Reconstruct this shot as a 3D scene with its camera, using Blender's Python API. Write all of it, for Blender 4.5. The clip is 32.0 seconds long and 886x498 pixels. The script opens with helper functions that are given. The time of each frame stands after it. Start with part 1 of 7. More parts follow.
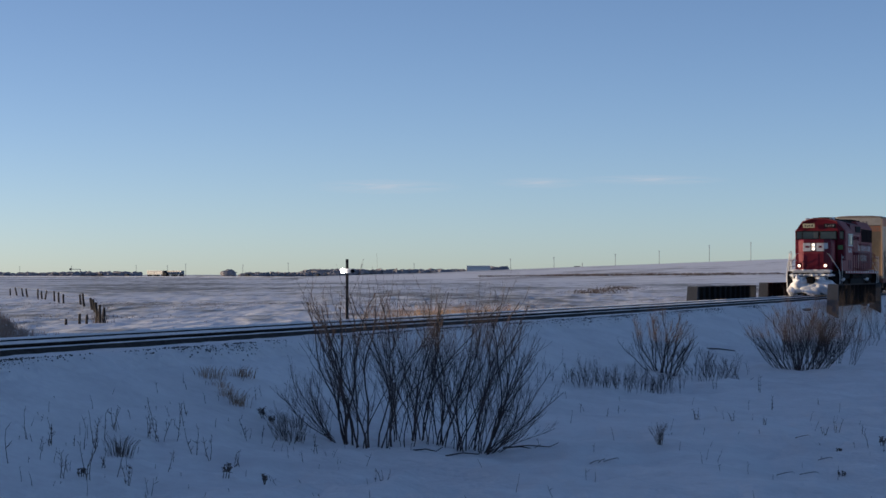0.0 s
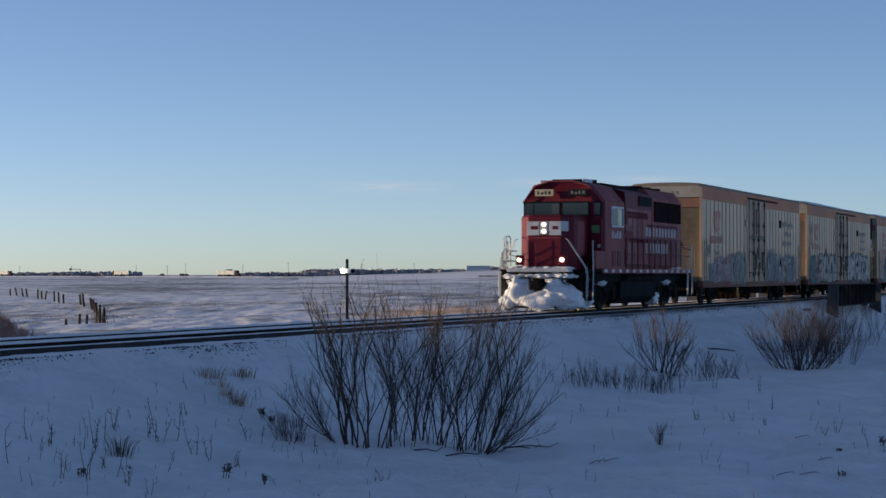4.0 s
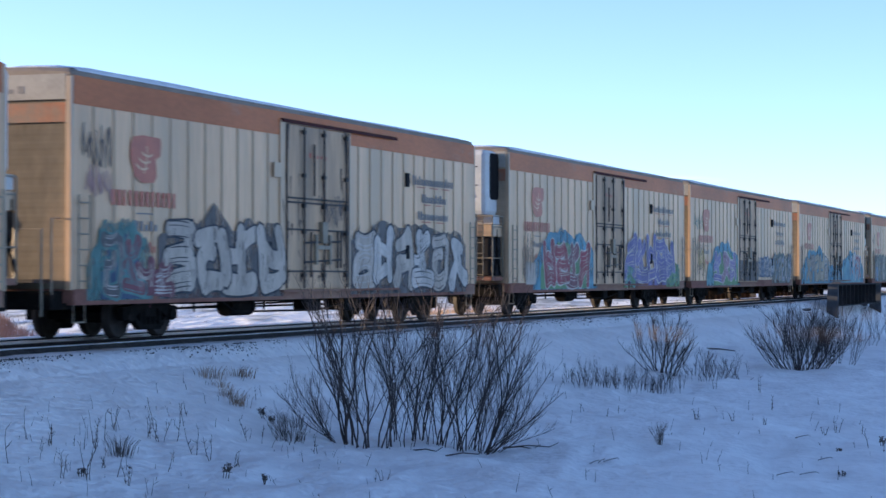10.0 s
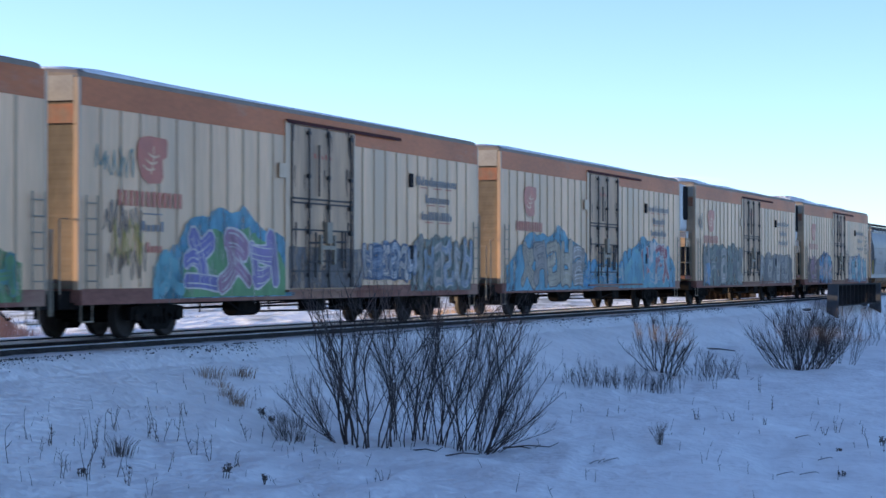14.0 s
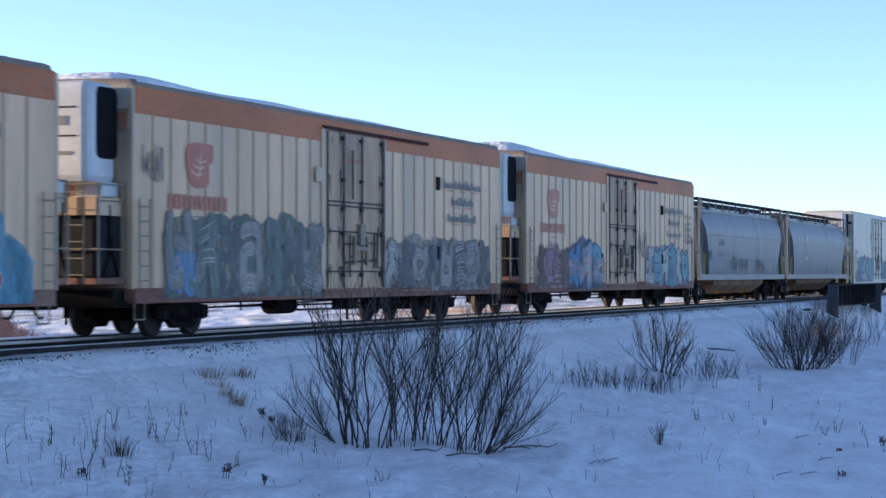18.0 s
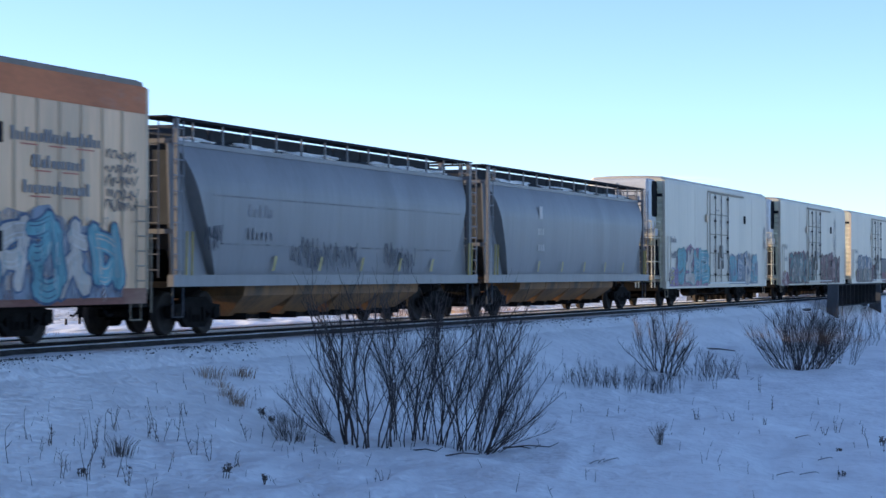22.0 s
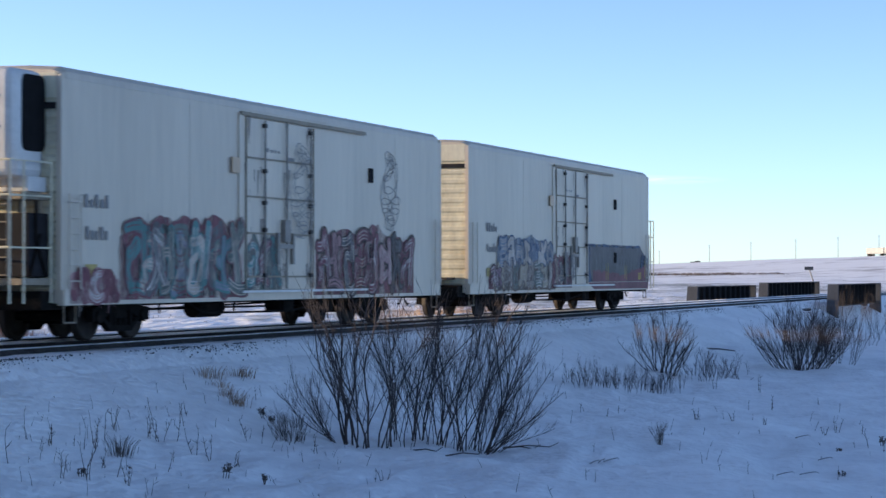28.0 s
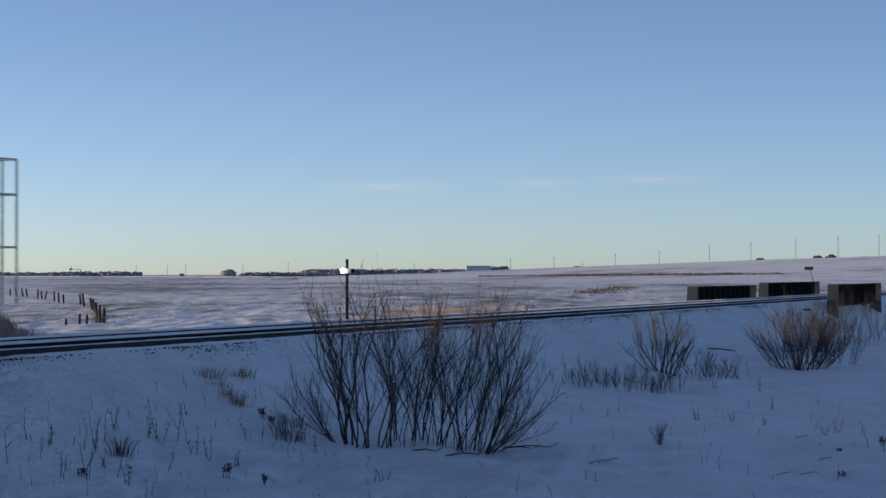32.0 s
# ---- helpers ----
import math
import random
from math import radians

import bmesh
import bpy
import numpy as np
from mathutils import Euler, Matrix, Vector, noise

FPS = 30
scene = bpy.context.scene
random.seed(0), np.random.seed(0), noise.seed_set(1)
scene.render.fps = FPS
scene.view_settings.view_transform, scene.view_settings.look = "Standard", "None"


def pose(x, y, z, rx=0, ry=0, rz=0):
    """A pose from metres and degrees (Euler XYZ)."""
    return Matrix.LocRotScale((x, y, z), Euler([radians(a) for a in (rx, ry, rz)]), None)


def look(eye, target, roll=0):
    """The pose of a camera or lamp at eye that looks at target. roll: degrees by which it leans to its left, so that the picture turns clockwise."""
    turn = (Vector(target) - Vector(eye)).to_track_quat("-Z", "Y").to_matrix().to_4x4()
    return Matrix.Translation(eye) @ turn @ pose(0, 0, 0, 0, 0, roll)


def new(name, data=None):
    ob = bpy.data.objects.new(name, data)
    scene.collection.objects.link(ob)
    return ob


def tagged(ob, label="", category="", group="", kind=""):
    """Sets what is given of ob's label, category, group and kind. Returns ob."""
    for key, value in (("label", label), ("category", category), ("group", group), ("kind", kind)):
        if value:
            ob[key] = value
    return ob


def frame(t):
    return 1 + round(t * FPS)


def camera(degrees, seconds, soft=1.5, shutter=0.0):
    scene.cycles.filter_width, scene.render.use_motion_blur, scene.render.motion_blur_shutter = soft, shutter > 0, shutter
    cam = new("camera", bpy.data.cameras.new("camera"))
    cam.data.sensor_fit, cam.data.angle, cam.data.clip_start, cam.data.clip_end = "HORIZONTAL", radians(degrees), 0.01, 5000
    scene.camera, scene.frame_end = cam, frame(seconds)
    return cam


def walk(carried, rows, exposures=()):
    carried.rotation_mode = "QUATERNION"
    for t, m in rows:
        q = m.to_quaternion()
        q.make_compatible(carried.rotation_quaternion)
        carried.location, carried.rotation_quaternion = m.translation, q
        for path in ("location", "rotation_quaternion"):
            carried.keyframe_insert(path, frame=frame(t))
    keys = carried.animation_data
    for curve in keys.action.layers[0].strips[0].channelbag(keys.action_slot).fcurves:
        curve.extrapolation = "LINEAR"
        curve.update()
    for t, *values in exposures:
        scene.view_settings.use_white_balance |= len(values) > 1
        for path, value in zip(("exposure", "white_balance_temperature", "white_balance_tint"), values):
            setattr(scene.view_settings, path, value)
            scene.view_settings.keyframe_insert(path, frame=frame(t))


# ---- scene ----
# ---------------------------------------------------------------- camera
EYE_H = 1.28                      # height of the lens over the rail tops
rest = pose(0, 0, EYE_H, 90.684, 0, 0)
cam = camera(24.01, 32.0, soft=1.5, shutter=0.32)
walk(cam, [(0, rest), (32, rest)],
     exposures=[(0, -0.81, 7000, 19), (3.5, -0.80, 7000, 19), (5.5, -0.40, 6950, 19), (6.2, 0.06, 6900, 19), (6.6, 0.30, 6850, 19), (7.2, 0.46, 6850, 19), (8, 0.56, 6850, 19), (20, 0.54, 6850, 19), (24, 0.47, 6880, 18.5),
                (28, 0.27, 6930, 18.5), (30, -0.08, 6950, 19), (31, -0.33, 6950, 19), (31.6, -0.70, 7000, 19), (32, -0.74, 7000, 19)])

# the railway line: s metres along it, d metres across from the camera's foot
TH = radians(19.87)
UX, UY = math.sin(TH), math.cos(TH)
NX, NY = -math.cos(TH), math.sin(TH)
TRACK_D = 20.99
SIDE_SHIFT = 19.44 * math.tan(TH)
PACE = 12.18


def at_line(s, d, z=0.0):
    return Vector((UX * s + NX * d, UY * s + NY * d, z))


def run(t):
    """Way of the train in seconds of its middle pace."""
    k = t - 15.0
    return k - 0.002854 * k * k + 4.379e-5 * k ** 3


# ---------------------------------------------------------------- light
SUN_EL, SUN_AZ = radians(5.7), radians(-80.0)
world = bpy.data.worlds.new("winter_sky")
world.use_nodes = True
scene.world = world
wn = world.node_tree
sky = wn.nodes.new("ShaderNodeTexSky")
sky.sky_type = "NISHITA"
sky.sun_disc = False
sky.sun_elevation, sky.sun_rotation = SUN_EL, SUN_AZ
sky.altitude, sky.air_density, sky.dust_density, sky.ozone_density = 900, 0.50, 0.6, 1.95
wn.links.new(sky.outputs[0], wn.nodes["Background"].inputs[0])
wn.nodes["Background"].inputs[1].default_value = 0.325
sun = new("sun", bpy.data.lights.new("sun", "SUN"))
sun.data.energy, sun.data.angle, sun.data.color = 7.2, radians(0.6), (1.0, 0.85, 0.58)
sun_way = Vector((math.sin(SUN_AZ) * math.cos(SUN_EL), math.cos(SUN_AZ) * math.cos(SUN_EL), math.sin(SUN_EL)))
sun.matrix_world = look(sun_way * 60, (0, 0, 0))


# ---------------------------------------------------------------- materials
def mat(name, color, rough=0.6, metal=0.0, dark=0.75, scale=3.0, fine=40.0, bump=0.0, stretch=(1, 1, 1),
        stain=None, stain_at=0.62, patchy=None, glow=0.0, vary=0.0, glass=0.0, shine=0.5, relief=0.05):
    """Base colour with broad and fine variation, an optional stain colour, fine relief."""
    m = bpy.data.materials.new(name)
    m.use_nodes = True
    nt = m.node_tree
    L, N = nt.links.new, nt.nodes.new
    b = nt.nodes["Principled BSDF"]
    b.inputs["Roughness"].default_value, b.inputs["Metallic"].default_value = rough, metal
    b.inputs["Specular IOR Level"].default_value = shine
    tc, mp = N("ShaderNodeTexCoord"), N("ShaderNodeMapping")
    mp.inputs["Scale"].default_value = stretch
    L(tc.outputs["Object"], mp.inputs["Vector"])
    big, small = N("ShaderNodeTexNoise"), N("ShaderNodeTexNoise")
    big.inputs["Scale"].default_value, small.inputs["Scale"].default_value = scale, fine
    big.inputs["Detail"].default_value, small.inputs["Detail"].default_value = 4, 2
    L(mp.outputs[0], big.inputs["Vector"])
    L(mp.outputs[0], small.inputs["Vector"])
    mix = N("ShaderNodeMix")
    mix.data_type = "RGBA"
    mix.inputs["A"].default_value = (*[c * dark for c in color], 1)
    mix.inputs["B"].default_value = (*[min(1, c * (1.12 if dark < 1 else 1)) for c in color], 1)
    add = N("ShaderNodeMath")
    add.operation = "MULTIPLY_ADD"
    L(small.outputs[0], add.inputs[0])
    add.inputs[1].default_value = 0.5
    L(big.outputs[0], add.inputs[2])
    ramp = N("ShaderNodeMapRange")
    ramp.inputs[1].default_value, ramp.inputs[2].default_value = 0.5, 1.0
    L(add.outputs[0], ramp.inputs[0])
    L(ramp.outputs[0], mix.inputs["Factor"])
    out = mix.outputs["Result"]
    if stain:
        st, sr, sm = N("ShaderNodeTexNoise"), N("ShaderNodeMapRange"), N("ShaderNodeMix")
        st.inputs["Scale"].default_value, st.inputs["Detail"].default_value = scale * 0.6, 7
        st.inputs["Roughness"].default_value = 0.65
        L(mp.outputs[0], st.inputs["Vector"])
        sr.inputs[1].default_value, sr.inputs[2].default_value = stain_at - 0.06, stain_at + 0.12
        L(st.outputs[0], sr.inputs[0])
        if patchy:                      # broad patches that gather the stains
            pn, pm = N("ShaderNodeTexNoise"), N("ShaderNodeMath")
            pn.inputs["Scale"].default_value, pn.inputs["Detail"].default_value = patchy, 3
            L(mp.outputs[0], pn.inputs["Vector"])
            pm.operation = "MULTIPLY_ADD"
            L(pn.outputs[0], pm.inputs[0])
            pm.inputs[1].default_value = 0.9
            L(st.outputs[0], pm.inputs[2])
            sr.inputs[1].default_value, sr.inputs[2].default_value = stain_at + 0.36, stain_at + 0.56
            L(pm.outputs[0], sr.inputs[0])
        sm.data_type = "RGBA"
        L(sr.outputs[0], sm.inputs["Factor"])
        L(out, sm.inputs["A"])
        sm.inputs["B"].default_value = (*stain, 1)
        out = sm.outputs["Result"]
    if vary:
        oi, hs, mr = N("ShaderNodeObjectInfo"), N("ShaderNodeHueSaturation"), N("ShaderNodeMapRange")
        L(oi.outputs["Random"], mr.inputs[0])
        mr.inputs[3].default_value, mr.inputs[4].default_value = 1 - vary, 1 + vary
        L(mr.outputs[0], hs.inputs["Value"])
        L(out, hs.inputs["Color"])
        out = hs.outputs[0]
    L(out, b.inputs["Base Color"])
    if bump:
        bn = N("ShaderNodeBump")
        bn.inputs["Strength"].default_value, bn.inputs["Distance"].default_value = bump, relief
        L(add.outputs[0], bn.inputs["Height"])
        L(bn.outputs[0], b.inputs["Normal"])
    if glow:
        b.inputs["Emission Color"].default_value = (*color, 1)
        b.inputs["Emission Strength"].default_value = glow
    if glass:
        b.inputs["Transmission Weight"].default_value = glass
    return m


STREAK = (1.0, 1.0, 0.12)
M = dict(
    snow=mat("snow", (0.90, 0.875, 0.85), 0.55, dark=0.92, scale=0.7, fine=4.5, bump=1.0, relief=0.16, stain=(0.80, 0.78, 0.765), stain_at=0.58),
    packed=mat("packed_snow", (0.88, 0.85, 0.82), 0.5, dark=0.88, scale=1.2, fine=9, bump=1.0, relief=0.12, stain=(0.50, 0.45, 0.40), stain_at=0.68),
    dirty=mat("dirty_packed_snow", (0.78, 0.78, 0.80), 0.7, dark=0.8, scale=2.0, fine=14, bump=1.0, relief=0.1, stain=(0.09, 0.08, 0.08), stain_at=0.60),
    plow_snow=mat("churned_snow", (0.84, 0.83, 0.84), 0.65, dark=0.84, scale=2.4, fine=16, bump=0.7, relief=0.06, stain=(0.34, 0.32, 0.32), stain_at=0.70),
    field=mat("snowy_stubble", (0.95, 0.94, 0.94), 0.7, dark=0.92, scale=1.1, fine=1.3, bump=1.0, relief=0.3, stretch=(0.45, 0.13, 1),
              stain=(0.23, 0.225, 0.20), stain_at=0.515, patchy=0.05),
    hill=mat("drifted_hillside", (0.95, 0.945, 0.94), 0.7, dark=0.93, scale=0.30, fine=0.6, bump=0.6, relief=0.3, stretch=(0.35, 0.5, 3),
             stain=(0.42, 0.40, 0.40), stain_at=0.60, patchy=0.02),
    gravel=mat("dark_ballast", (0.075, 0.068, 0.062), 0.95, shine=0.1, dark=0.5, scale=5, fine=45, bump=1.0),
    steel=mat("rail_steel", (0.020, 0.016, 0.015), 0.85, 0.0, shine=0.15, dark=0.6, scale=3, fine=60, bump=0.2),
    railtop=mat("worn_rail_top", (0.45, 0.43, 0.41), 0.3, 0.9, dark=0.8, scale=2, fine=60),
    girder=mat("dark_girder_steel", (0.030, 0.028, 0.028), 0.8, 0.0, dark=0.6, scale=1.5, fine=20, bump=0.3, stretch=STREAK, shine=0.15, stain=(0.045, 0.036, 0.032)),
    concrete=mat("weathered_concrete", (0.085, 0.088, 0.096), 0.95, shine=0.1, dark=0.7, scale=1.5, fine=22, bump=0.3, stretch=(1, 1, 0.4), stain=(0.09, 0.08, 0.07)),
    wood=mat("grey_weathered_wood", (0.042, 0.036, 0.034), 0.9, dark=0.5, scale=4, fine=40, bump=0.5, stretch=(1, 1, 0.15), vary=0.25),
    twig=mat("willow_bark", (0.078, 0.057, 0.053), 0.85, dark=0.55, scale=2, fine=30, vary=0.3),
    twig_dark=mat("dark_bark", (0.070, 0.050, 0.045), 0.85, dark=0.6, scale=2, fine=30, vary=0.3),
    straw=mat("dry_straw", (0.44, 0.29, 0.20), 0.9, dark=0.6, scale=2, fine=30, vary=0.2),
    weed=mat("dead_weed", (0.125, 0.10, 0.088), 0.9, dark=0.6, scale=2, fine=30, vary=0.3),
    reed=mat("rusty_brush", (0.060, 0.046, 0.044), 0.9, dark=0.5, scale=1.5, fine=20, vary=0.2),
    rust=mat("rust_brown_weeds", (0.52, 0.34, 0.26), 0.9, dark=0.5, scale=1.5, fine=20),
    red=mat("weathered_red_paint", (0.155, 0.006, 0.020), 0.55, shine=0.25, dark=0.72, scale=1.3, fine=25, stretch=(1, 1, 0.3), stain=(0.16, 0.04, 0.035), stain_at=0.64),
    pink=mat("faded_red_paint", (0.33, 0.082, 0.080), 0.6, shine=0.15, dark=0.72, scale=1.6, fine=30, stretch=STREAK, stain=(0.38, 0.20, 0.18), stain_at=0.57),
    black=mat("sooty_black_paint", (0.012, 0.012, 0.013), 0.85, shine=0.10, dark=0.6, scale=2.5, fine=30, bump=0.1, stain=(0.035, 0.028, 0.024), stain_at=0.66),
    grime=mat("greasy_running_gear", (0.014, 0.012, 0.011), 0.9, shine=0.08, dark=0.5, scale=4, fine=30, bump=0.2, stain=(0.05, 0.036, 0.027), stain_at=0.62),
    wheel=mat("rusty_wheel_steel", (0.030, 0.022, 0.018), 0.75, 0.0, shine=0.25, dark=0.6, scale=5, fine=40),
    white=mat("white_marking_paint", (0.56, 0.55, 0.54), 0.5, dark=0.82, scale=5, fine=30),
    faded=mat("faded_white_lettering", (0.55, 0.45, 0.42), 0.6, dark=0.75, scale=3, fine=14, stain=(0.34, 0.15, 0.14), stain_at=0.62),
    grille=mat("dark_red_grille", (0.022, 0.010, 0.010), 0.95, shine=0.08, dark=0.7, scale=3, fine=30),
    silver=mat("galvanised_rail", (0.52, 0.52, 0.53), 0.45, 0.3, dark=0.75, scale=5, fine=40),
    glass=mat("dark_cab_glass", (0.030, 0.045, 0.052), 0.06, dark=0.8, scale=1, fine=8),
    # paler glass colour that imitates reflected light
    lit_glass=mat("reflection_toned_glass", (0.075, 0.085, 0.08), 0.35, dark=0.8, scale=1, fine=8),
    lamp=mat("lit_headlamp", (1.0, 0.90, 0.70), 0.3, dark=1.0, glow=5.0),
    board=mat("lit_number_board", (0.55, 0.48, 0.30), 0.5, dark=0.85, scale=8, glow=0.05),
    post_disc=mat("glowing_post_disc", (1.0, 0.98, 0.94), 0.3, dark=1.0, glow=14.0),
    cream=mat("cream_wall_paint", (0.86, 0.49, 0.27), 0.42, shine=0.36, dark=0.76, scale=0.7, fine=9, stretch=STREAK, stain=(0.58, 0.365, 0.22), stain_at=0.51),
    door=mat("grimy_door_paint", (0.68, 0.405, 0.235), 0.55, shine=0.25, dark=0.7, scale=1.0, fine=10, stretch=STREAK, stain=(0.30, 0.20, 0.13), stain_at=0.55),
    rib=mat("dusty_cream_rib", (0.60, 0.38, 0.23), 0.42, dark=0.75, scale=1.1, fine=14, stretch=STREAK, stain=(0.34, 0.27, 0.20), stain_at=0.55),
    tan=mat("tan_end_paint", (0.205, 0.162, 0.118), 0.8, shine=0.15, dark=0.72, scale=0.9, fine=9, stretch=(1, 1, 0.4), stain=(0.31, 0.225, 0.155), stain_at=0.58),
    orange=mat("faded_orange_band", (0.57, 0.155, 0.052), 0.5, shine=0.22, dark=0.80, scale=1.0, fine=12, stretch=(0.3, 1, 1), stain=(0.42, 0.27, 0.19), stain_at=0.6),
    # darker, browner copy of the side band's orange for the car ends
    end_orange=mat("grimy_orange_end_band", (0.44, 0.150, 0.070), 0.65, dark=0.70, scale=1.4, fine=14, stain=(0.22, 0.15, 0.11), stain_at=0.5),
    orange2=mat("orange_emblem_paint", (0.52, 0.105, 0.050), 0.45, dark=0.85, scale=3, fine=20),
    sill=mat("brown_side_sill", (0.27, 0.115, 0.085), 0.85, shine=0.15, dark=0.65, scale=1.4, fine=18, stretch=(0.3, 1, 1), stain=(0.34, 0.20, 0.14), stain_at=0.56),
    roof=mat("dusty_roof_sheet", (0.29, 0.225, 0.175), 0.75, shine=0.15, dark=0.8, scale=1.2, fine=12),
    track_red=mat("dark_red_door_track", (0.085, 0.022, 0.020), 0.8, shine=0.15, dark=0.7, scale=2, fine=20),
    rod=mat("dark_lock_rod", (0.055, 0.040, 0.035), 0.6, 0.2, dark=0.7, scale=4, fine=30),
    rod_pale=mat("grey_lock_rod", (0.30, 0.26, 0.22), 0.6, 0.1, dark=0.7, scale=4, fine=30),
    vent=mat("dark_vent_box", (0.028, 0.026, 0.028), 0.9, shine=0.12, dark=0.7, scale=4, fine=30),
    ladder=mat("dull_ladder_steel", (0.30, 0.235, 0.165), 0.6, 0.1, dark=0.7, scale=4, fine=30),
    unit=mat("white_unit_housing", (0.62, 0.60, 0.57), 0.4, dark=0.88, scale=1.2, fine=14, stain=(0.5, 0.46, 0.4), stain_at=0.66),
    ice=mat("white_wall_paint", (0.585, 0.482, 0.372), 0.42, dark=0.90, scale=0.6, fine=8, stretch=STREAK, stain=(0.62, 0.515, 0.40), stain_at=0.60),
    ice_end=mat("cream_end_sheet", (0.74, 0.66, 0.48), 0.5, dark=0.78, scale=0.9, fine=10, stretch=(1, 1, 0.4), stain=(0.42, 0.34, 0.22), stain_at=0.6),
    hop=mat("grey_hopper_paint", (0.205, 0.195, 0.19), 0.45, dark=0.82, scale=0.6, fine=9, stretch=STREAK, stain=(0.15, 0.14, 0.13), stain_at=0.58),
    # hopper ends, slope sheets and roof: a darker grey than the hull
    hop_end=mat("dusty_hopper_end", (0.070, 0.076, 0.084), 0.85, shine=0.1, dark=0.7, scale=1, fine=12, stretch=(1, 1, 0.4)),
    chute=mat("rusty_discharge_bay", (0.31, 0.14, 0.05), 0.75, dark=0.6, scale=1.2, fine=15, stretch=(1, 1, 0.4), stain=(0.08, 0.05, 0.03), stain_at=0.56),
    yellow=mat("worn_yellow_paint", (0.46, 0.33, 0.10), 0.6, dark=0.7, scale=4, fine=25),
    fascia=mat("dusty_end_fascia", (0.42, 0.37, 0.31), 0.8, shine=0.15, dark=0.8, scale=1.2, fine=14),
    ink=mat("dark_marking_ink", (0.22, 0.20, 0.19), 0.6, dark=0.8, scale=5, fine=30),
    # base colour paled to put distance haze into the bare trees
    far_tree=mat("hazed_far_wood", (0.30, 0.285, 0.30), 0.95, dark=0.7, scale=0.2, fine=1.0),
    pole=mat("grey_pole", (0.30, 0.29, 0.29), 0.9, dark=0.8, scale=1, fine=9),
    asphalt=mat("ploughed_asphalt", (0.10, 0.10, 0.105), 0.9, dark=0.7, scale=0.3, fine=4, stain=(0.45, 0.45, 0.46), stain_at=0.58),
    trailer=mat("pale_trailer_side", (0.30, 0.31, 0.33), 0.6, dark=0.85, scale=0.5, fine=6),
    dark_car=mat("dark_car_paint", (0.035, 0.037, 0.042), 0.8, shine=0.1, dark=0.8, scale=1, fine=9),
    sign=mat("dark_sign_board", (0.07, 0.075, 0.08), 0.7, dark=0.8, scale=1, fine=9),
)


def spray(name, color, cover=0.70, grain=3.5):
    """Weathered spray paint: thin cover, worn through in specks and streaks."""
    m = mat(name, color, 0.55, shine=0.22, dark=0.62, scale=2.2, fine=11, stretch=(1, 1, 0.4))
    nt = m.node_tree
    L, N = nt.links.new, nt.nodes.new
    tc, mp, nz, mr, tr, mx = [N(k) for k in ("ShaderNodeTexCoord", "ShaderNodeMapping", "ShaderNodeTexNoise", "ShaderNodeMapRange", "ShaderNodeBsdfTransparent", "ShaderNodeMixShader")]
    mp.inputs["Scale"].default_value = (1, 1, 0.45)
    L(tc.outputs["Object"], mp.inputs["Vector"])
    L(mp.outputs[0], nz.inputs["Vector"])
    nz.inputs["Scale"].default_value, nz.inputs["Detail"].default_value, nz.inputs["Roughness"].default_value = grain, 5, 0.7
    mr.inputs[1].default_value, mr.inputs[2].default_value = cover - 0.12, cover + 0.12
    mr.inputs[3].default_value, mr.inputs[4].default_value = 0.93, 0.12
    L(nz.outputs[0], mr.inputs[0])
    L(mr.outputs[0], mx.inputs[0])
    L(tr.outputs[0], mx.inputs[1])
    L(nt.nodes["Principled BSDF"].outputs[0], mx.inputs[2])
    L(mx.outputs[0], nt.nodes["Material Output"].inputs[0])
    return m


for key, word, color in (("blue", "blue", (0.06, 0.24, 0.42)), ("cyan", "turquoise", (0.14, 0.36, 0.38)), ("violet", "violet", (0.19, 0.165, 0.35)), ("green", "green", (0.13, 0.29, 0.12)),
                         ("red", "crimson", (0.36, 0.055, 0.07)), ("pink", "mauve", (0.40, 0.20, 0.26)), ("grey", "grey", (0.25, 0.235, 0.225)), ("black", "black", (0.025, 0.03, 0.045)),
                         ("white", "white", (0.66, 0.57, 0.50)), ("brown", "brown", (0.16, 0.10, 0.08)),
                         ("umber", "umber", (0.07, 0.042, 0.034)), ("navy", "navy", (0.06, 0.10, 0.17)), ("slate", "slate", (0.14, 0.125, 0.12)), ("maroon", "maroon", (0.24, 0.078, 0.09)), ("yellow", "yellow", (0.50, 0.34, 0.06)),
                         ("ash", "ash grey", (0.35, 0.29, 0.245)), ("pale", "pale grey", (0.58, 0.46, 0.37)), ("rose", "faded rose", (0.48, 0.25, 0.24)), ("moss", "moss grey", (0.165, 0.19, 0.16)),
                         ("steel", "steel blue", (0.25, 0.28, 0.32)), ("sky", "sky blue", (0.11, 0.33, 0.41)), ("sand", "sand", (0.46, 0.36, 0.25)), ("lilac", "lilac", (0.27, 0.20, 0.36)), ("teal", "dark teal", (0.10, 0.255, 0.235))):
    M["g_" + key] = spray(word + "_spray_paint", color)
    M["m_" + key] = spray(word + "_overspray", color, 0.56, 2.0)


# ---------------------------------------------------------------- mesh tools
CACHE = {}


def part(name, bm, material, parent=None, label="", smooth=False):
    """One mesh object from a bmesh (or a shared mesh) under a thing or a part."""
    if isinstance(bm, bpy.types.Mesh):
        me = bm
    else:
        me = bpy.data.meshes.new(name)
        bm.to_mesh(me)
        bm.free()
        for m in (material if isinstance(material, (list, tuple)) else [material]):
            me.materials.append(m)
        if smooth:
            for p in me.polygons:
                p.use_smooth = True
    ob = new(name, me)
    if parent is not None:
        ob.parent = parent
    if label:
        ob["label"] = label
    return ob


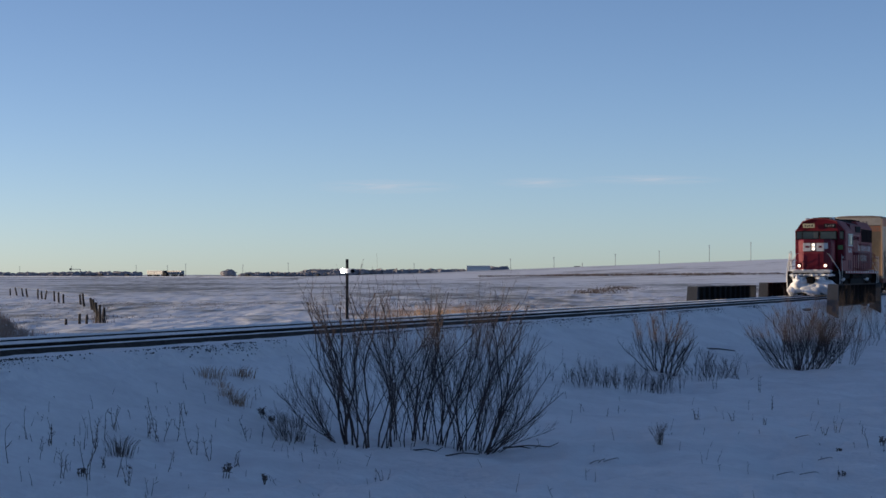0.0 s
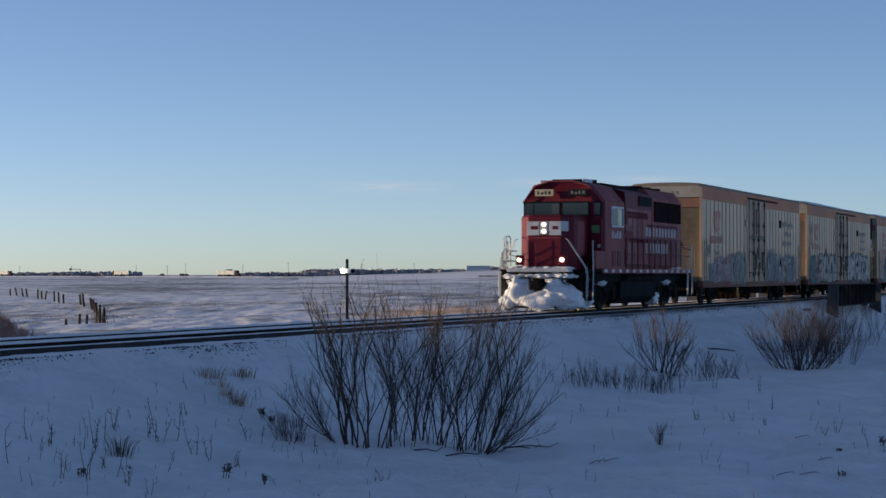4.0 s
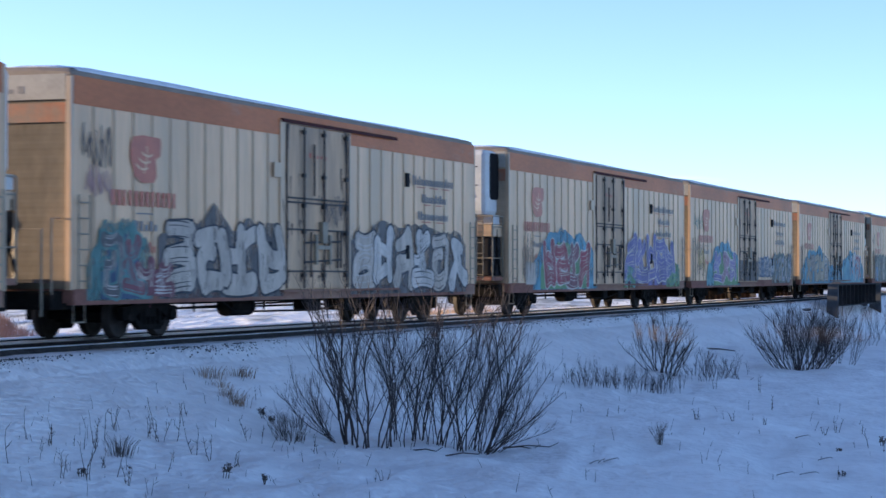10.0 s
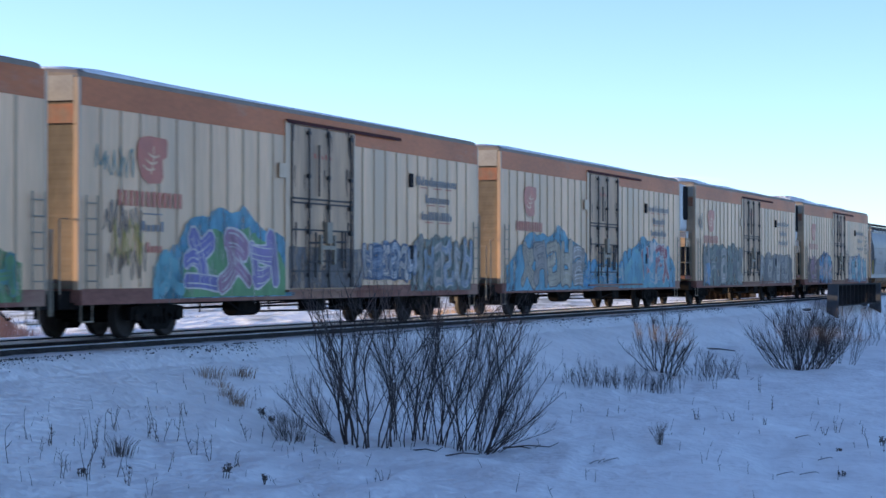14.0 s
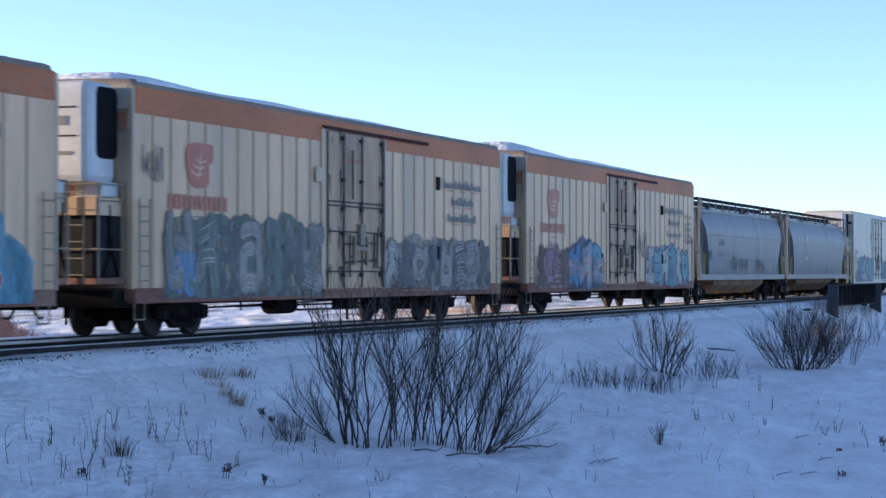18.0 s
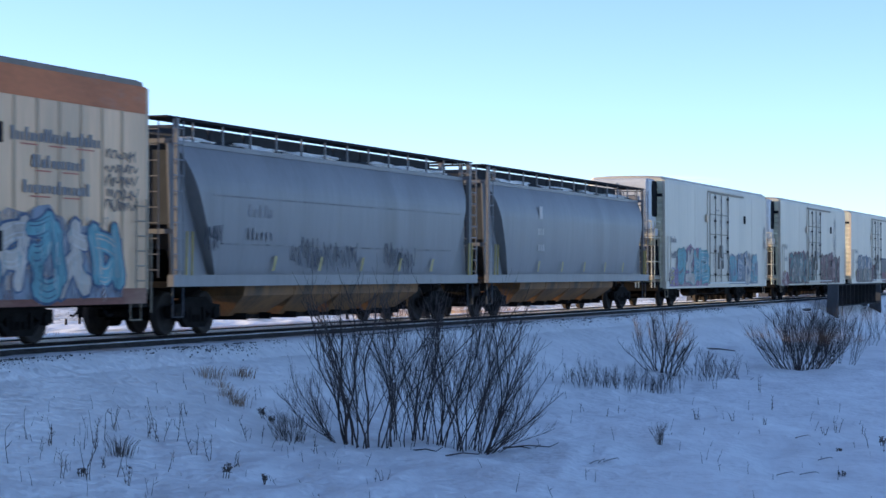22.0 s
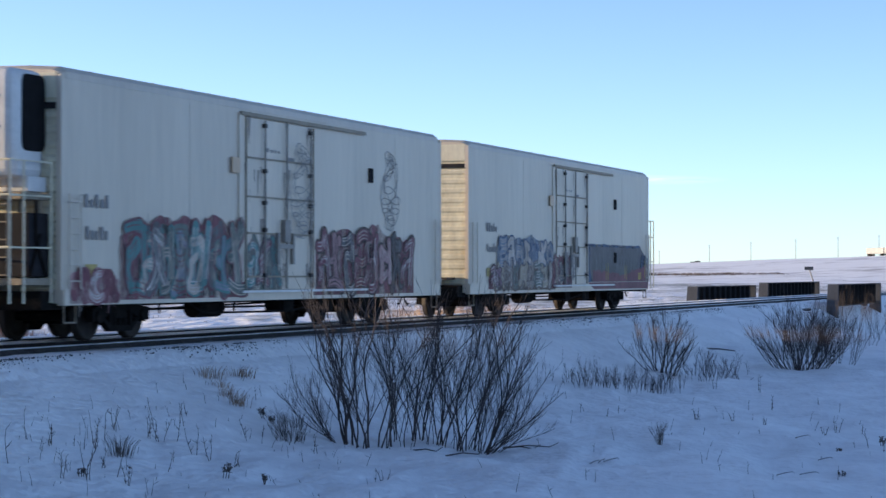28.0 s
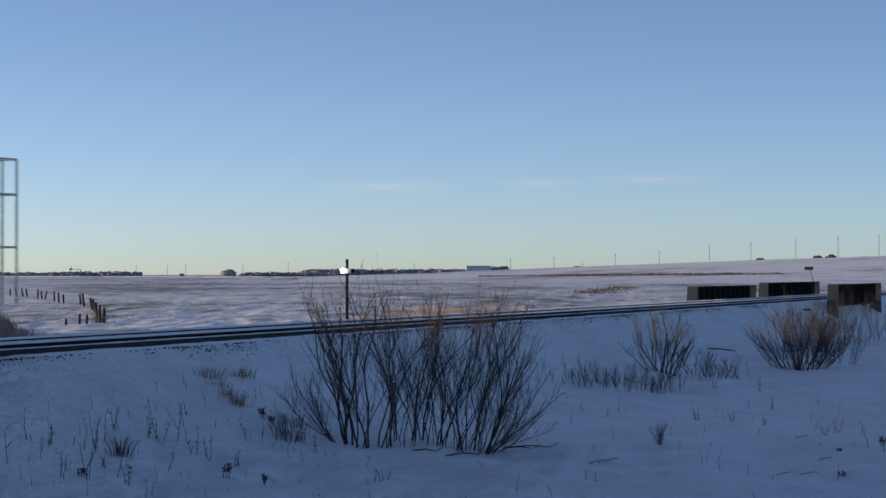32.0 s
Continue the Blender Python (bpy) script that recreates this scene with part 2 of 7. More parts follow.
def shared(key, build, material, smooth=False):
    """A mesh that is built once and used again."""
    if key not in CACHE:
        bm = build()
        me = bpy.data.meshes.new(key)
        bm.to_mesh(me)
        bm.free()
        me.materials.append(material)
        if smooth:
            for p in me.polygons:
                p.use_smooth = True
        CACHE[key] = me
    return CACHE[key]


def box(bm, x0, x1, y0, y1, z0, z1):
    v = [bm.verts.new((x, y, z)) for z in (z0, z1) for x, y in ((x0, y0), (x1, y0), (x1, y1), (x0, y1))]
    for f in ((3, 2, 1, 0), (4, 5, 6, 7), (0, 1, 5, 4), (1, 2, 6, 5), (2, 3, 7, 6), (3, 0, 4, 7)):
        bm.faces.new([v[i] for i in f])
    return v


def boxes(*rows, soft=0.0):
    """A new bmesh with boxes given as x0, x1, y0, y1, z0, z1; soft rounds the edges."""
    bm = bmesh.new()
    for r in rows:
        box(bm, *r)
    if soft:
        bmesh.ops.bevel(bm, geom=bm.edges[:], offset=soft, segments=2, affect="EDGES", profile=0.5)
    return bm


def tube(bm, points, r0, r1=None, sides=6, caps=True):
    """A round bar along points, thick r0 at its start and r1 at its end."""
    pts = [Vector(p) for p in points]
    r1 = r0 if r1 is None else r1
    rings = []
    for i, p in enumerate(pts):
        way = (pts[min(i + 1, len(pts) - 1)] - pts[max(i - 1, 0)]).normalized()
        a = way.orthogonal().normalized()
        b = way.cross(a)
        r = r0 + (r1 - r0) * i / max(1, len(pts) - 1)
        rings.append([bm.verts.new(p + (a * math.cos(k * math.tau / sides) + b * math.sin(k * math.tau / sides)) * r) for k in range(sides)])
    for q, w in zip(rings, rings[1:]):
        for k in range(sides):
            bm.faces.new((q[k], q[(k + 1) % sides], w[(k + 1) % sides], w[k]))
    if caps:
        bm.faces.new(rings[0][::-1])
        bm.faces.new(rings[-1])
    return bm


def bars(lines, r, sides=6):
    bm = bmesh.new()
    for pts in lines:
        tube(bm, pts, r, sides=sides)
    return bm


def loft(bm, rings, caps=True):
    """Skin over rings of points of equal count."""
    vs = [[bm.verts.new(p) for p in ring] for ring in rings]
    n = len(vs[0])
    for q, w in zip(vs, vs[1:]):
        for k in range(n):
            bm.faces.new((q[k], q[(k + 1) % n], w[(k + 1) % n], w[k]))
    if caps:
        bm.faces.new(vs[0][::-1])
        bm.faces.new(vs[-1])
    bmesh.ops.recalc_face_normals(bm, faces=bm.faces[:])
    return bm


def disc_solid(bm, c, axis, r, w, sides=20):
    """A short cylinder with its middle at c."""
    c, a = Vector(c), Vector(axis).normalized()
    return tube(bm, [c - a * w / 2, c + a * w / 2], r, sides=sides)


def blob(bm, c, size, seed, sub=2, rough=0.3):
    """A lumpy mass."""
    made = bmesh.ops.create_icosphere(bm, subdivisions=sub, radius=1.0)["verts"]
    for v in made:
        k = 1 + rough * noise.noise(v.co * 1.7 + Vector((seed * 3.1, seed, 0)))
        v.co = Vector((v.co.x * size[0] * k + c[0], v.co.y * size[1] * k + c[1], v.co.z * size[2] * k + c[2]))


def patch(bm, pts, y, face=1):
    """A flat painted shape in the plane y from (x, z) points, seen from +y if face is 1."""
    vs = [bm.verts.new((x, y, z)) for x, z in pts]
    f = bm.faces.new(vs)
    f.normal_update()
    if f.normal.y * face < 0:
        f.normal_flip()


# ---------------------------------------------------------------- ground
def smooth(x, x0, x1):
    k = min(1, max(0, (x - x0) / (x1 - x0)))
    return k * k * (3 - 2 * k)


PROFILE = [(-5000, -0.9), (-30, -0.9), (-4, -1.0), (-1, -1.4), (1.5, -2.1), (4, -1.98), (8, -1.80), (12.5, -1.76), (15, -1.45), (17.0, -0.85),
           (18.4, -0.42), (19.3, -0.24), (22.9, -0.22), (23.9, -0.30), (25.5, -0.85), (28, -1.40), (32, -1.5), (6000, -1.5)]
ROAD = [(0, -1.1), (300, -1.1), (370, -0.6), (440, 1.1), (490, 3.1), (565, 6.2), (664, 8.8), (720, 9.6), (1000, 11.0), (3000, 11.0)]


def chain(table, x):
    for (a, p), (b, q) in zip(table, table[1:]):
        if x <= b:
            return p + (q - p) * min(1, max(0, (x - a) / (b - a)))
    return table[-1][1]


def road_frame(x, y):
    """Way along the distant highway and distance across it (positive beyond it)."""
    ex, ey = x + 201, y - 1500
    return ex * 0.615 - ey * 0.788, ex * 0.788 + ey * 0.615


def ground_z(x, y):
    s, d = UX * x + UY * y, NX * x + NY * y
    z = sum(chain(PROFILE, d + k) for k in (-0.9, -0.45, 0, 0.45, 0.9)) / 5 if -10 < d < 40 else chain(PROFILE, d)
    r = math.hypot(x, y)
    if d < 18.8:
        near = smooth(18.8 - d, 0, 4)
        z += near * (0.16 * noise.noise((x * 0.16, y * 0.16, 3)) + 0.05 * smooth(-x, -1, 3) * noise.noise((x * 1.1, y * 0.9, 21)) + 0.12 * noise.noise((x * 0.6, y * 0.6, 7)) + 0.06 * noise.noise((x * 1.9, y * 1.3, 1))
                     + 0.07 * (0.35 - abs(noise.noise((s * 0.35, d * 0.9, 12)))) + 0.06 * (0.3 - abs(noise.noise((s * 0.9 + d * 0.4, d * 2.2, 5)))))
        z -= 1.1 * smooth(s, 98, 108) * (1 - smooth(s, 126, 138)) * smooth(18.8 - d, 0, 5) * smooth(d, 3, 9)
    elif d > 24:
        far = smooth(d, 24, 34)
        z += far * (0.20 * noise.noise((x * 0.03, y * 0.03, 5)) + 0.07 * noise.noise((x * 0.16, y * 0.07, 9)) + 0.05 * noise.noise((x * 0.5, y * 0.2, 2)))
        z += far * (1 - smooth(r, 180, 420)) * (0.06 * noise.noise((x * 0.75, y * 0.2, 4)) + 0.035 * noise.noise((x * 1.7, y * 0.4, 6)))
        # weedy mound and ploughed trail by the fence
        mx, my = x + 19.6, y - 78
        z += 3.9 * math.exp(-(mx / 2.0) ** 2 - (my / 8.0) ** 2)
        # unseen knoll, added off view to keep the low sun off ditch and track
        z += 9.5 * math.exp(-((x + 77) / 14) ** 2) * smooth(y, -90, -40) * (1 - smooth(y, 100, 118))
        m, c = road_frame(x, y)
        top = chain(ROAD, m)
        if top > z:
            z += (top - z) * smooth(c, -330, -14)
        if 9 < r < 4000:
            z -= 0.35 * math.exp(-((m - 250) / 400) ** 2) * smooth(c, -900, -700) * (1 - smooth(c, -650, -500))
    return z


def build_ground():
    rs = [0.0, 1.5, 3, 5, 8, 11, 14, 17, 20, 22, 24]
    r = 24.0
    while r < 78:
        r += 0.34
        rs.append(r)
    while r < 4700:
        r *= 1.028
        rs.append(r)
    az = [-180 + 6 * i for i in range(27)]
    a = -16.0
    while a < 16.01:
        az.append(a)
        a += 0.14
    az += [24 + 6 * i for i in range(26)]
    verts, faces, idx = [], [], []
    for r in rs:
        for a in az:
            x, y = r * math.sin(radians(a)), r * math.cos(radians(a))
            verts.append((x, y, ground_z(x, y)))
    n = len(az)
    for i in range(len(rs) - 1):
        for j in range(n):
            k = (j + 1) % n
            p = verts[i * n + j]
            d = NX * p[0] + NY * p[1]
            faces.append((i * n + j, i * n + k, (i + 1) * n + k, (i + 1) * n + j))
            idx.append(0 if d < 24.6 else (2 if road_frame(p[0], p[1])[1] > -340 and p[0] > -60 else 1))
    me = bpy.data.meshes.new("ground")
    me.from_pydata(verts, [], faces)
    for m in (M["snow"], M["field"], M["hill"]):
        me.materials.append(m)
    me.polygons.foreach_set("material_index", idx)
    me.polygons.foreach_set("use_smooth", [True] * len(faces))
    me.update()
    ob = tagged(new("ground", me), "drifted snow with dry stubble, sloping ditch and prairie", "ground", kind="structure")
    return ob


build_ground()


def strip(name, cross, s0, s1, step, material, label, category, wob=0.0, seed=0, kind="structure"):
    """A long strip along the line; cross: (d, z) outline from near to far."""
    bm = bmesh.new()
    rows = []
    k = int((s1 - s0) / step)
    for i in range(k + 1):
        s = s0 + (s1 - s0) * i / k
        row = []
        for j, (d, z) in enumerate(cross):
            e = wob * noise.noise((s * 0.5, j * 5.0 + seed, seed)) + wob * 0.5 * noise.noise((s * 1.7, j * 9.0, seed + 4)) if 0 < j < len(cross) - 1 or wob > 0.05 else 0
            row.append(bm.verts.new(at_line(s, d + e, z + e * 0.12)))
        rows.append(row)
    for p, q in zip(rows, rows[1:]):
        for j in range(len(cross) - 1):
            bm.faces.new((p[j], q[j], q[j + 1], p[j + 1]))
    bmesh.ops.recalc_face_normals(bm, faces=bm.faces[:])
    for f in bm.faces:
        f.normal_update()
    if sum(f.normal.z for f in bm.faces) < 0:
        bmesh.ops.reverse_faces(bm, faces=bm.faces[:])
    return tagged(part(name, bm, material, smooth=True), label, category, kind=kind)


def build_track():
    c = TRACK_D
    strip("ballast", [(c - 2.5, -0.60), (c - 2.1, -0.30), (c - 1.5, -0.22), (c - 1.30, -0.20), (c - 1.17, -0.075), (c - 0.88, -0.07), (c - 0.6, -0.185), (c + 0.4, -0.185), (c + 0.84, -0.06), (c + 1.3, -0.05), (c + 1.95, -0.20), (c + 2.5, -0.36)], -60, 900, 2.0, M["gravel"],
          "dark crushed stone ballast under the rails", "ballast")
    strip("snow_between_rails", [(c - 0.60, -0.17), (c - 0.585, -0.035), (c - 0.3, -0.016), (c + 0.35, -0.016), (c + 0.62, -0.03), (c + 0.64, -0.17)], -60, 900, 0.4, M["packed"],
          "packed snow between the two rails", "snow", 0.055, 1)
    strip("shoulder_snow", [(c - 3.2, -0.80), (c - 2.3, -0.24), (c - 1.95, -0.18), (c - 1.42, -0.15), (c - 1.36, -0.21)], -60, 900, 0.4, M["snow"],
          "thin snow on the track shoulder", "snow", 0.13, 2)
    strip("rail_side_snow", [(c - 1.14, -0.2), (c - 1.11, -0.068), (c - 0.92, -0.060), (c - 0.89, -0.2)], -60, 900, 0.4, M["snow"],
          "narrow snow ribbon beside the near rail", "snow", 0.07, 6)
    strip("far_shoulder_snow", [(c + 1.12, -0.22), (c + 1.14, -0.03), (c + 1.9, -0.02), (c + 2.1, -0.24)], -60, 900, 0.5, M["packed"],
          "snow ridge beside the far rail", "snow", 0.05, 3)
    for side in (-1, 1):
        rail = tagged(new("rail"), "rusty steel rail with a worn bright head", "rail", "rails of the line", "structure")
        m = c + side * 0.755
        for nm, cr, mt in (("rail_web", [(m - 0.07, -0.175), (m - 0.07, -0.16), (m - 0.012, -0.14), (m - 0.012, -0.045), (m - 0.036, -0.035), (m - 0.036, -0.004),
                                         (m + 0.036, -0.004), (m + 0.036, -0.035), (m + 0.012, -0.045), (m + 0.012, -0.14), (m + 0.07, -0.16), (m + 0.07, -0.175)], M["steel"]),
                           ("rail_head", [(m - 0.033, -0.003), (m - 0.026, 0.0), (m + 0.026, 0.0), (m + 0.033, -0.003)], M["railtop"])):
            bm = bmesh.new()
            loft(bm, [[at_line(s, d, z) for d, z in cr] for s in (-60, 60, 300, 900)], caps=False)
            part(nm, bm, mt, rail)
    # loose stones along the toe of the shoulder
    rng = random.Random(5)
    bm = bmesh.new()
    for i in range(6500):
        s = 22 + 74 * rng.random() ** 1.2
        if noise.noise((s * 0.22, 4.0, 1)) + 0.6 * noise.noise((s * 0.9, 2.0, 1)) < rng.uniform(-0.35, 0.25):
            continue
        d = 18.80 + rng.gauss(0, 0.13) + 0.22 * noise.noise((s * 0.4, 2, 2))
        p = at_line(s, d)
        r = 0.006 + 0.017 * rng.random() ** 2
        vs = [bm.verts.new(p + Vector((rng.uniform(-1, 1), rng.uniform(-1, 1), 0)) * r * 0.3 + Vector(q) * r + Vector((0, 0, max(ground_z(p.x, p.y), -0.8 + (d - 17.79) * 0.622 if d < 18.69 else -0.24 + (d - 18.69) * 0.58 if d < 18.80 else -0.18) + 0.008)))
              for q in ((1, 0, 0), (-1, 0.2, 0), (0, 1, 0), (0, -1, 0.1), (0, 0, 0.9), (0.1, 0, -0.9))]
        for f in ((0, 2, 4), (2, 1, 4), (1, 3, 4), (3, 0, 4), (2, 0, 5), (1, 2, 5), (3, 1, 5), (0, 3, 5)):
            bm.faces.new([vs[k] for k in f])
    tagged(part("ballast_stones", bm, M["gravel"]), "scattered dark ballast stones poking through snow", "stones", kind="stuff")


build_track()


def build_bridge():
    """Low plate girders beside the track where it crosses a gully."""
    for s0, s1, d0, foot, top in ((105.4, 120.6, 24.2, -0.9, 0.62), (124.2, 142.4, 24.2, -0.9, 0.75), (107.4, 122.8, 17.3, -0.35, 0.74)):
        g = tagged(new("bridge_girder"), "dark riveted steel bridge girder with grey end plate", "girder", "bridge girders")
        g.location = at_line(s0, d0, foot)
        g.rotation_euler.z = math.atan2(UY, UX)
        L, h, low = s1 - s0, top - foot, -1.3 - foot
        y0, y1 = (0.0, 0.5)
        part("web_plate", boxes((0.4, L - 0.4, y0 + 0.2, y0 + 0.26, 0.0, h - 0.05)), M["girder"], g)
        part("top_flange", boxes((0.3, L - 0.2, y0, y1, h - 0.05, h)), M["girder"], g)
        part("bottom_flange", boxes((0.3, L - 0.2, y0, y1, -0.05, 0.0)), M["girder"], g)
        k = int(L / 1.3)
        me = shared("stiffener_%d" % round(h * 100), lambda: boxes((0, 0.03, 0.02, 0.2, 0, h - 0.05)), M["girder"])
        for i in range(1, k):
            st = part("stiffener", me, None, g)
            st.location.x = 0.4 + (L - 0.8) * i / k
        bm = bmesh.new()
        loft(bm, [[(-0.45, y, low), (0.3, y, low), (0.3, y, h + 0.01), (0.18, y, h + 0.01)] for y in (y0 - 0.02, y1 + 0.02)])
        part("end_plate", bm, M["concrete"], g, "grey weathered end block")
        bm = bmesh.new()
        loft(bm, [[(L - 0.2, y, low), (L + 0.12, y, low), (L + 0.0, y, h + 0.01), (L - 0.2, y, h + 0.01)] for y in (y0 - 0.05, y1 + 0.1)])
        part("end_plate", bm, M["concrete"], g, "grey weathered end block")
    for s in (103.5, 122.6, 144):
        p = tagged(new("bridge_pier"), "concrete abutment under the track bridge", "pier", "bridge piers")
        p.location = at_line(s, TRACK_D, -3.4)
        p.rotation_euler.z = math.atan2(UY, UX)
        part("pier_block", boxes((-0.8, 0.8, -2.9, 4.2, 0, 2.95), soft=0.05), M["concrete"], p)


build_bridge()


# ---------------------------------------------------------------- train: shared gear
WHEELSETS = []          # (object, x, radius)


def thing(name, label, category, group=""):
    return tagged(new(name), label, category, group)


def wheel_mesh(r):
    bm = bmesh.new()
    prof = [(-0.07, r * 0.30), (-0.055, r * 0.34), (-0.03, r * 0.80), (-0.06, r * 0.86), (-0.065, r), (0.045, r * 0.985), (0.055, r * 1.05), (0.08, r * 1.05),
            (0.08, r * 0.86), (0.03, r * 0.80), (0.05, r * 0.34), (0.07, r * 0.30)]
    n = 28
    rings = [[bm.verts.new((q * math.cos(k * math.tau / n), y, q * math.sin(k * math.tau / n))) for k in range(n)] for y, q in prof]
    for a, b in zip(rings, rings[1:]):
        for k in range(n):
            bm.faces.new((a[k], a[(k + 1) % n], b[(k + 1) % n], b[k]))
    bm.faces.new(rings[0])
    bm.faces.new(rings[-1])
    bmesh.ops.recalc_face_normals(bm, faces=bm.faces[:])
    return bm


def wheelset(car, x, r):
    ax = part("wheelset", shared("axle_%d" % round(r * 1000), lambda: tube(bmesh.new(), [(0, -1.0, 0), (0, 1.0, 0)], 0.09, sides=12), M["grime"]), None, car, "steel wheelset with rusty wheels")
    ax.location = (x, 0, r)
    for side in (1, -1):
        w = part("wheel", shared("wheel_%d" % round(r * 1000), lambda: wheel_mesh(r), M["wheel"], True), None, ax)
        w.location.y = side * 0.79
        if side > 0:
            w.rotation_euler.z = math.pi
    # journal cap that turns with the axle
    part("axle_cap", shared("cap", lambda: boxes((-0.07, 0.07, 0.99, 1.10, -0.07, 0.07), (-0.02, 0.02, 1.10, 1.12, -0.055, 0.055)), M["grime"]), None, ax)
    WHEELSETS.append((ax, car, x, r))


def sideframe_mesh(wb, r):
    """Cast truck side frame with springs."""
    bm = bmesh.new()
    h = r
    upper = [(-wb / 2 - 0.25, h - 0.10), (-wb / 2 - 0.25, h + 0.16), (-wb / 2 + 0.18, h + 0.20), (-0.45, h + 0.34), (0.45, h + 0.34), (wb / 2 - 0.18, h + 0.20),
             (wb / 2 + 0.25, h + 0.16), (wb / 2 + 0.25, h - 0.10), (wb / 2 - 0.2, h - 0.06), (0.36, h + 0.12), (-0.36, h + 0.12), (-wb / 2 + 0.2, h - 0.06)]
    lower = [(-wb / 2 + 0.10, h - 0.02), (-0.42, h - 0.30), (0.42, h - 0.30), (wb / 2 - 0.10, h - 0.02), (wb / 2 - 0.28, h - 0.05), (0.38, h - 0.19), (-0.38, h - 0.19), (-wb / 2 + 0.28, h - 0.05)]
    for prof in (upper, lower):
        vs = [[bm.verts.new((x, y, z)) for x, z in prof] for y in (-0.075, 0.075)]
        n = len(prof)
        for k in range(n):
            bm.faces.new((vs[0][k], vs[0][(k + 1) % n], vs[1][(k + 1) % n], vs[1][k]))
        for q in vs:
            bm.faces.new(q)
    for x in (-0.40, 0.40):
        box(bm, x - 0.05, x + 0.05, -0.07, 0.07, h - 0.28, h + 0.25)
    for x in (-0.22, 0, 0.22):
        tube(bm, [(x, 0, h - 0.20), (x, 0, h + 0.13)], 0.075, sides=8)
    for x in (-wb / 2, wb / 2):
        tube(bm, [(x, -0.02, h), (x, 0.11, h)], 0.13, sides=12)
    bmesh.ops.recalc_face_normals(bm, faces=bm.faces[:])
    return bm


def truck(car, x, wb=1.78, r=0.457):
    me = shared("sideframe_%d" % round(wb * 100), lambda: sideframe_mesh(wb, r), M["grime"])
    for y in (1.03, -1.03):
        f = part("truck_sideframe", me, None, car)
        f.location = (x, y, 0)
    b = part("truck_bolster", shared("bolster", lambda: boxes((-0.2, 0.2, -1.1, 1.1, 0.42, 0.72), (-0.35, 0.35, -0.3, 0.3, 0.6, 0.8), (-0.6, 0.6, -0.75, 0.75, 0.30, 0.36)), M["grime"]), None, car)
    b.location = (x, 0, 0)
    for k in (-1, 1):
        s = part("brake_beam", shared("beam", lambda: boxes((-0.05, 0.05, -0.8, 0.8, 0.30, 0.40), (-0.06, 0.10, 0.66, 0.82, 0.28, 0.58), (-0.06, 0.10, -0.82, -0.66, 0.28, 0.58)), M["grime"]), None, car)
        s.location = (x + k * 0.30, 0, 0)
        wheelset(car, x + k * wb / 2, r)


def coupler(car, x, out):
    bm = boxes((0, 0.55, -0.10, 0.10, 0.78, 0.98), (0.5, 0.78, -0.16, 0.10, 0.74, 1.02), (0.66, 0.84, 0.02, 0.17, 0.76, 1.0))
    c = part("coupler", bm, M["grime"], car)
    c.location.x = x
    if out < 0:
        c.rotation_euler.z = math.pi
    h = part("air_hose", bars([[(0.35, -0.3, 0.8), (0.5, -0.32, 0.55), (0.75, -0.3, 0.42), (0.95, -0.25, 0.45)]], 0.025), M["black"], car)
    h.location.x = x
    if out < 0:
        h.rotation_euler.z = math.pi


def ladder(car, x, y, z0, z1, rungs, face, material, width=0.42, along=True, name="ladder"):
    """Grab-iron ladder; along: rungs run along the car, else across it."""
    bm = bmesh.new()
    for k in (-1, 1):
        p = [(k * width / 2, 0, z) if along else (0, k * width / 2, z) for z in (z0, z1)]
        tube(bm, p, 0.018, sides=5)
    for i in range(rungs):
        z = z0 + (z1 - z0) * (i + 0.5) / rungs
        p = [(k * width / 2, 0, z) if along else (0, k * width / 2, z) for k in (-1, 1)]
        tube(bm, p, 0.014, sides=5)
    ob = part(name, bm, material, car)
    ob.location = (x + (0 if along else face * 0.07), y + (face * 0.07 if along else 0), 0)
    return ob


def marks(car, rows, y, material, name="lettering", label="", seed=1):
    """Unreadable writing as short plain bars; rows: x0, x1, z, height, words."""
    rng = random.Random(seed)
    bm = bmesh.new()
    for x0, x1, z, h, words in rows:
        n = max(1, words)
        w = (x1 - x0) / n
        for i in range(n):
            a = x0 + w * (i + 0.14)
            b = x0 + w * (i + 0.62 + 0.22 * rng.random())
            k = h * (1 if n < 4 or i == 0 or h > 0.29 else rng.choice((0.62, 0.66, 0.7, 1.0)))
            patch(bm, [(a, z), (b, z), (b, z + k), (a, z + k)], y)
    return tagged(part(name, bm, material, car, label), kind="stuff")


def stroke(bm, p, q, w, y, bend=0.0, k0=1.0, k1=1.0):
    """A painted slab from p to q with blunt ends, bowed by bend."""
    dx, dz = q[0] - p[0], q[1] - p[1]
    ln = math.hypot(dx, dz) or 1.0
    tx, tz = dx / ln, dz / ln
    left, right = [], []
    n = 4
    for k in range(n + 1):
        f = k / n
        o = bend * math.sin(f * math.pi)
        cx, cz = p[0] + dx * f - tz * o, p[1] + dz * f + tx * o
        ww = w * (k0 + (k1 - k0) * f)
        left.append((cx - tz * ww, cz + tx * ww))
        right.append((cx + tz * ww, cz - tx * ww))
    patch(bm, left + right[::-1], y)


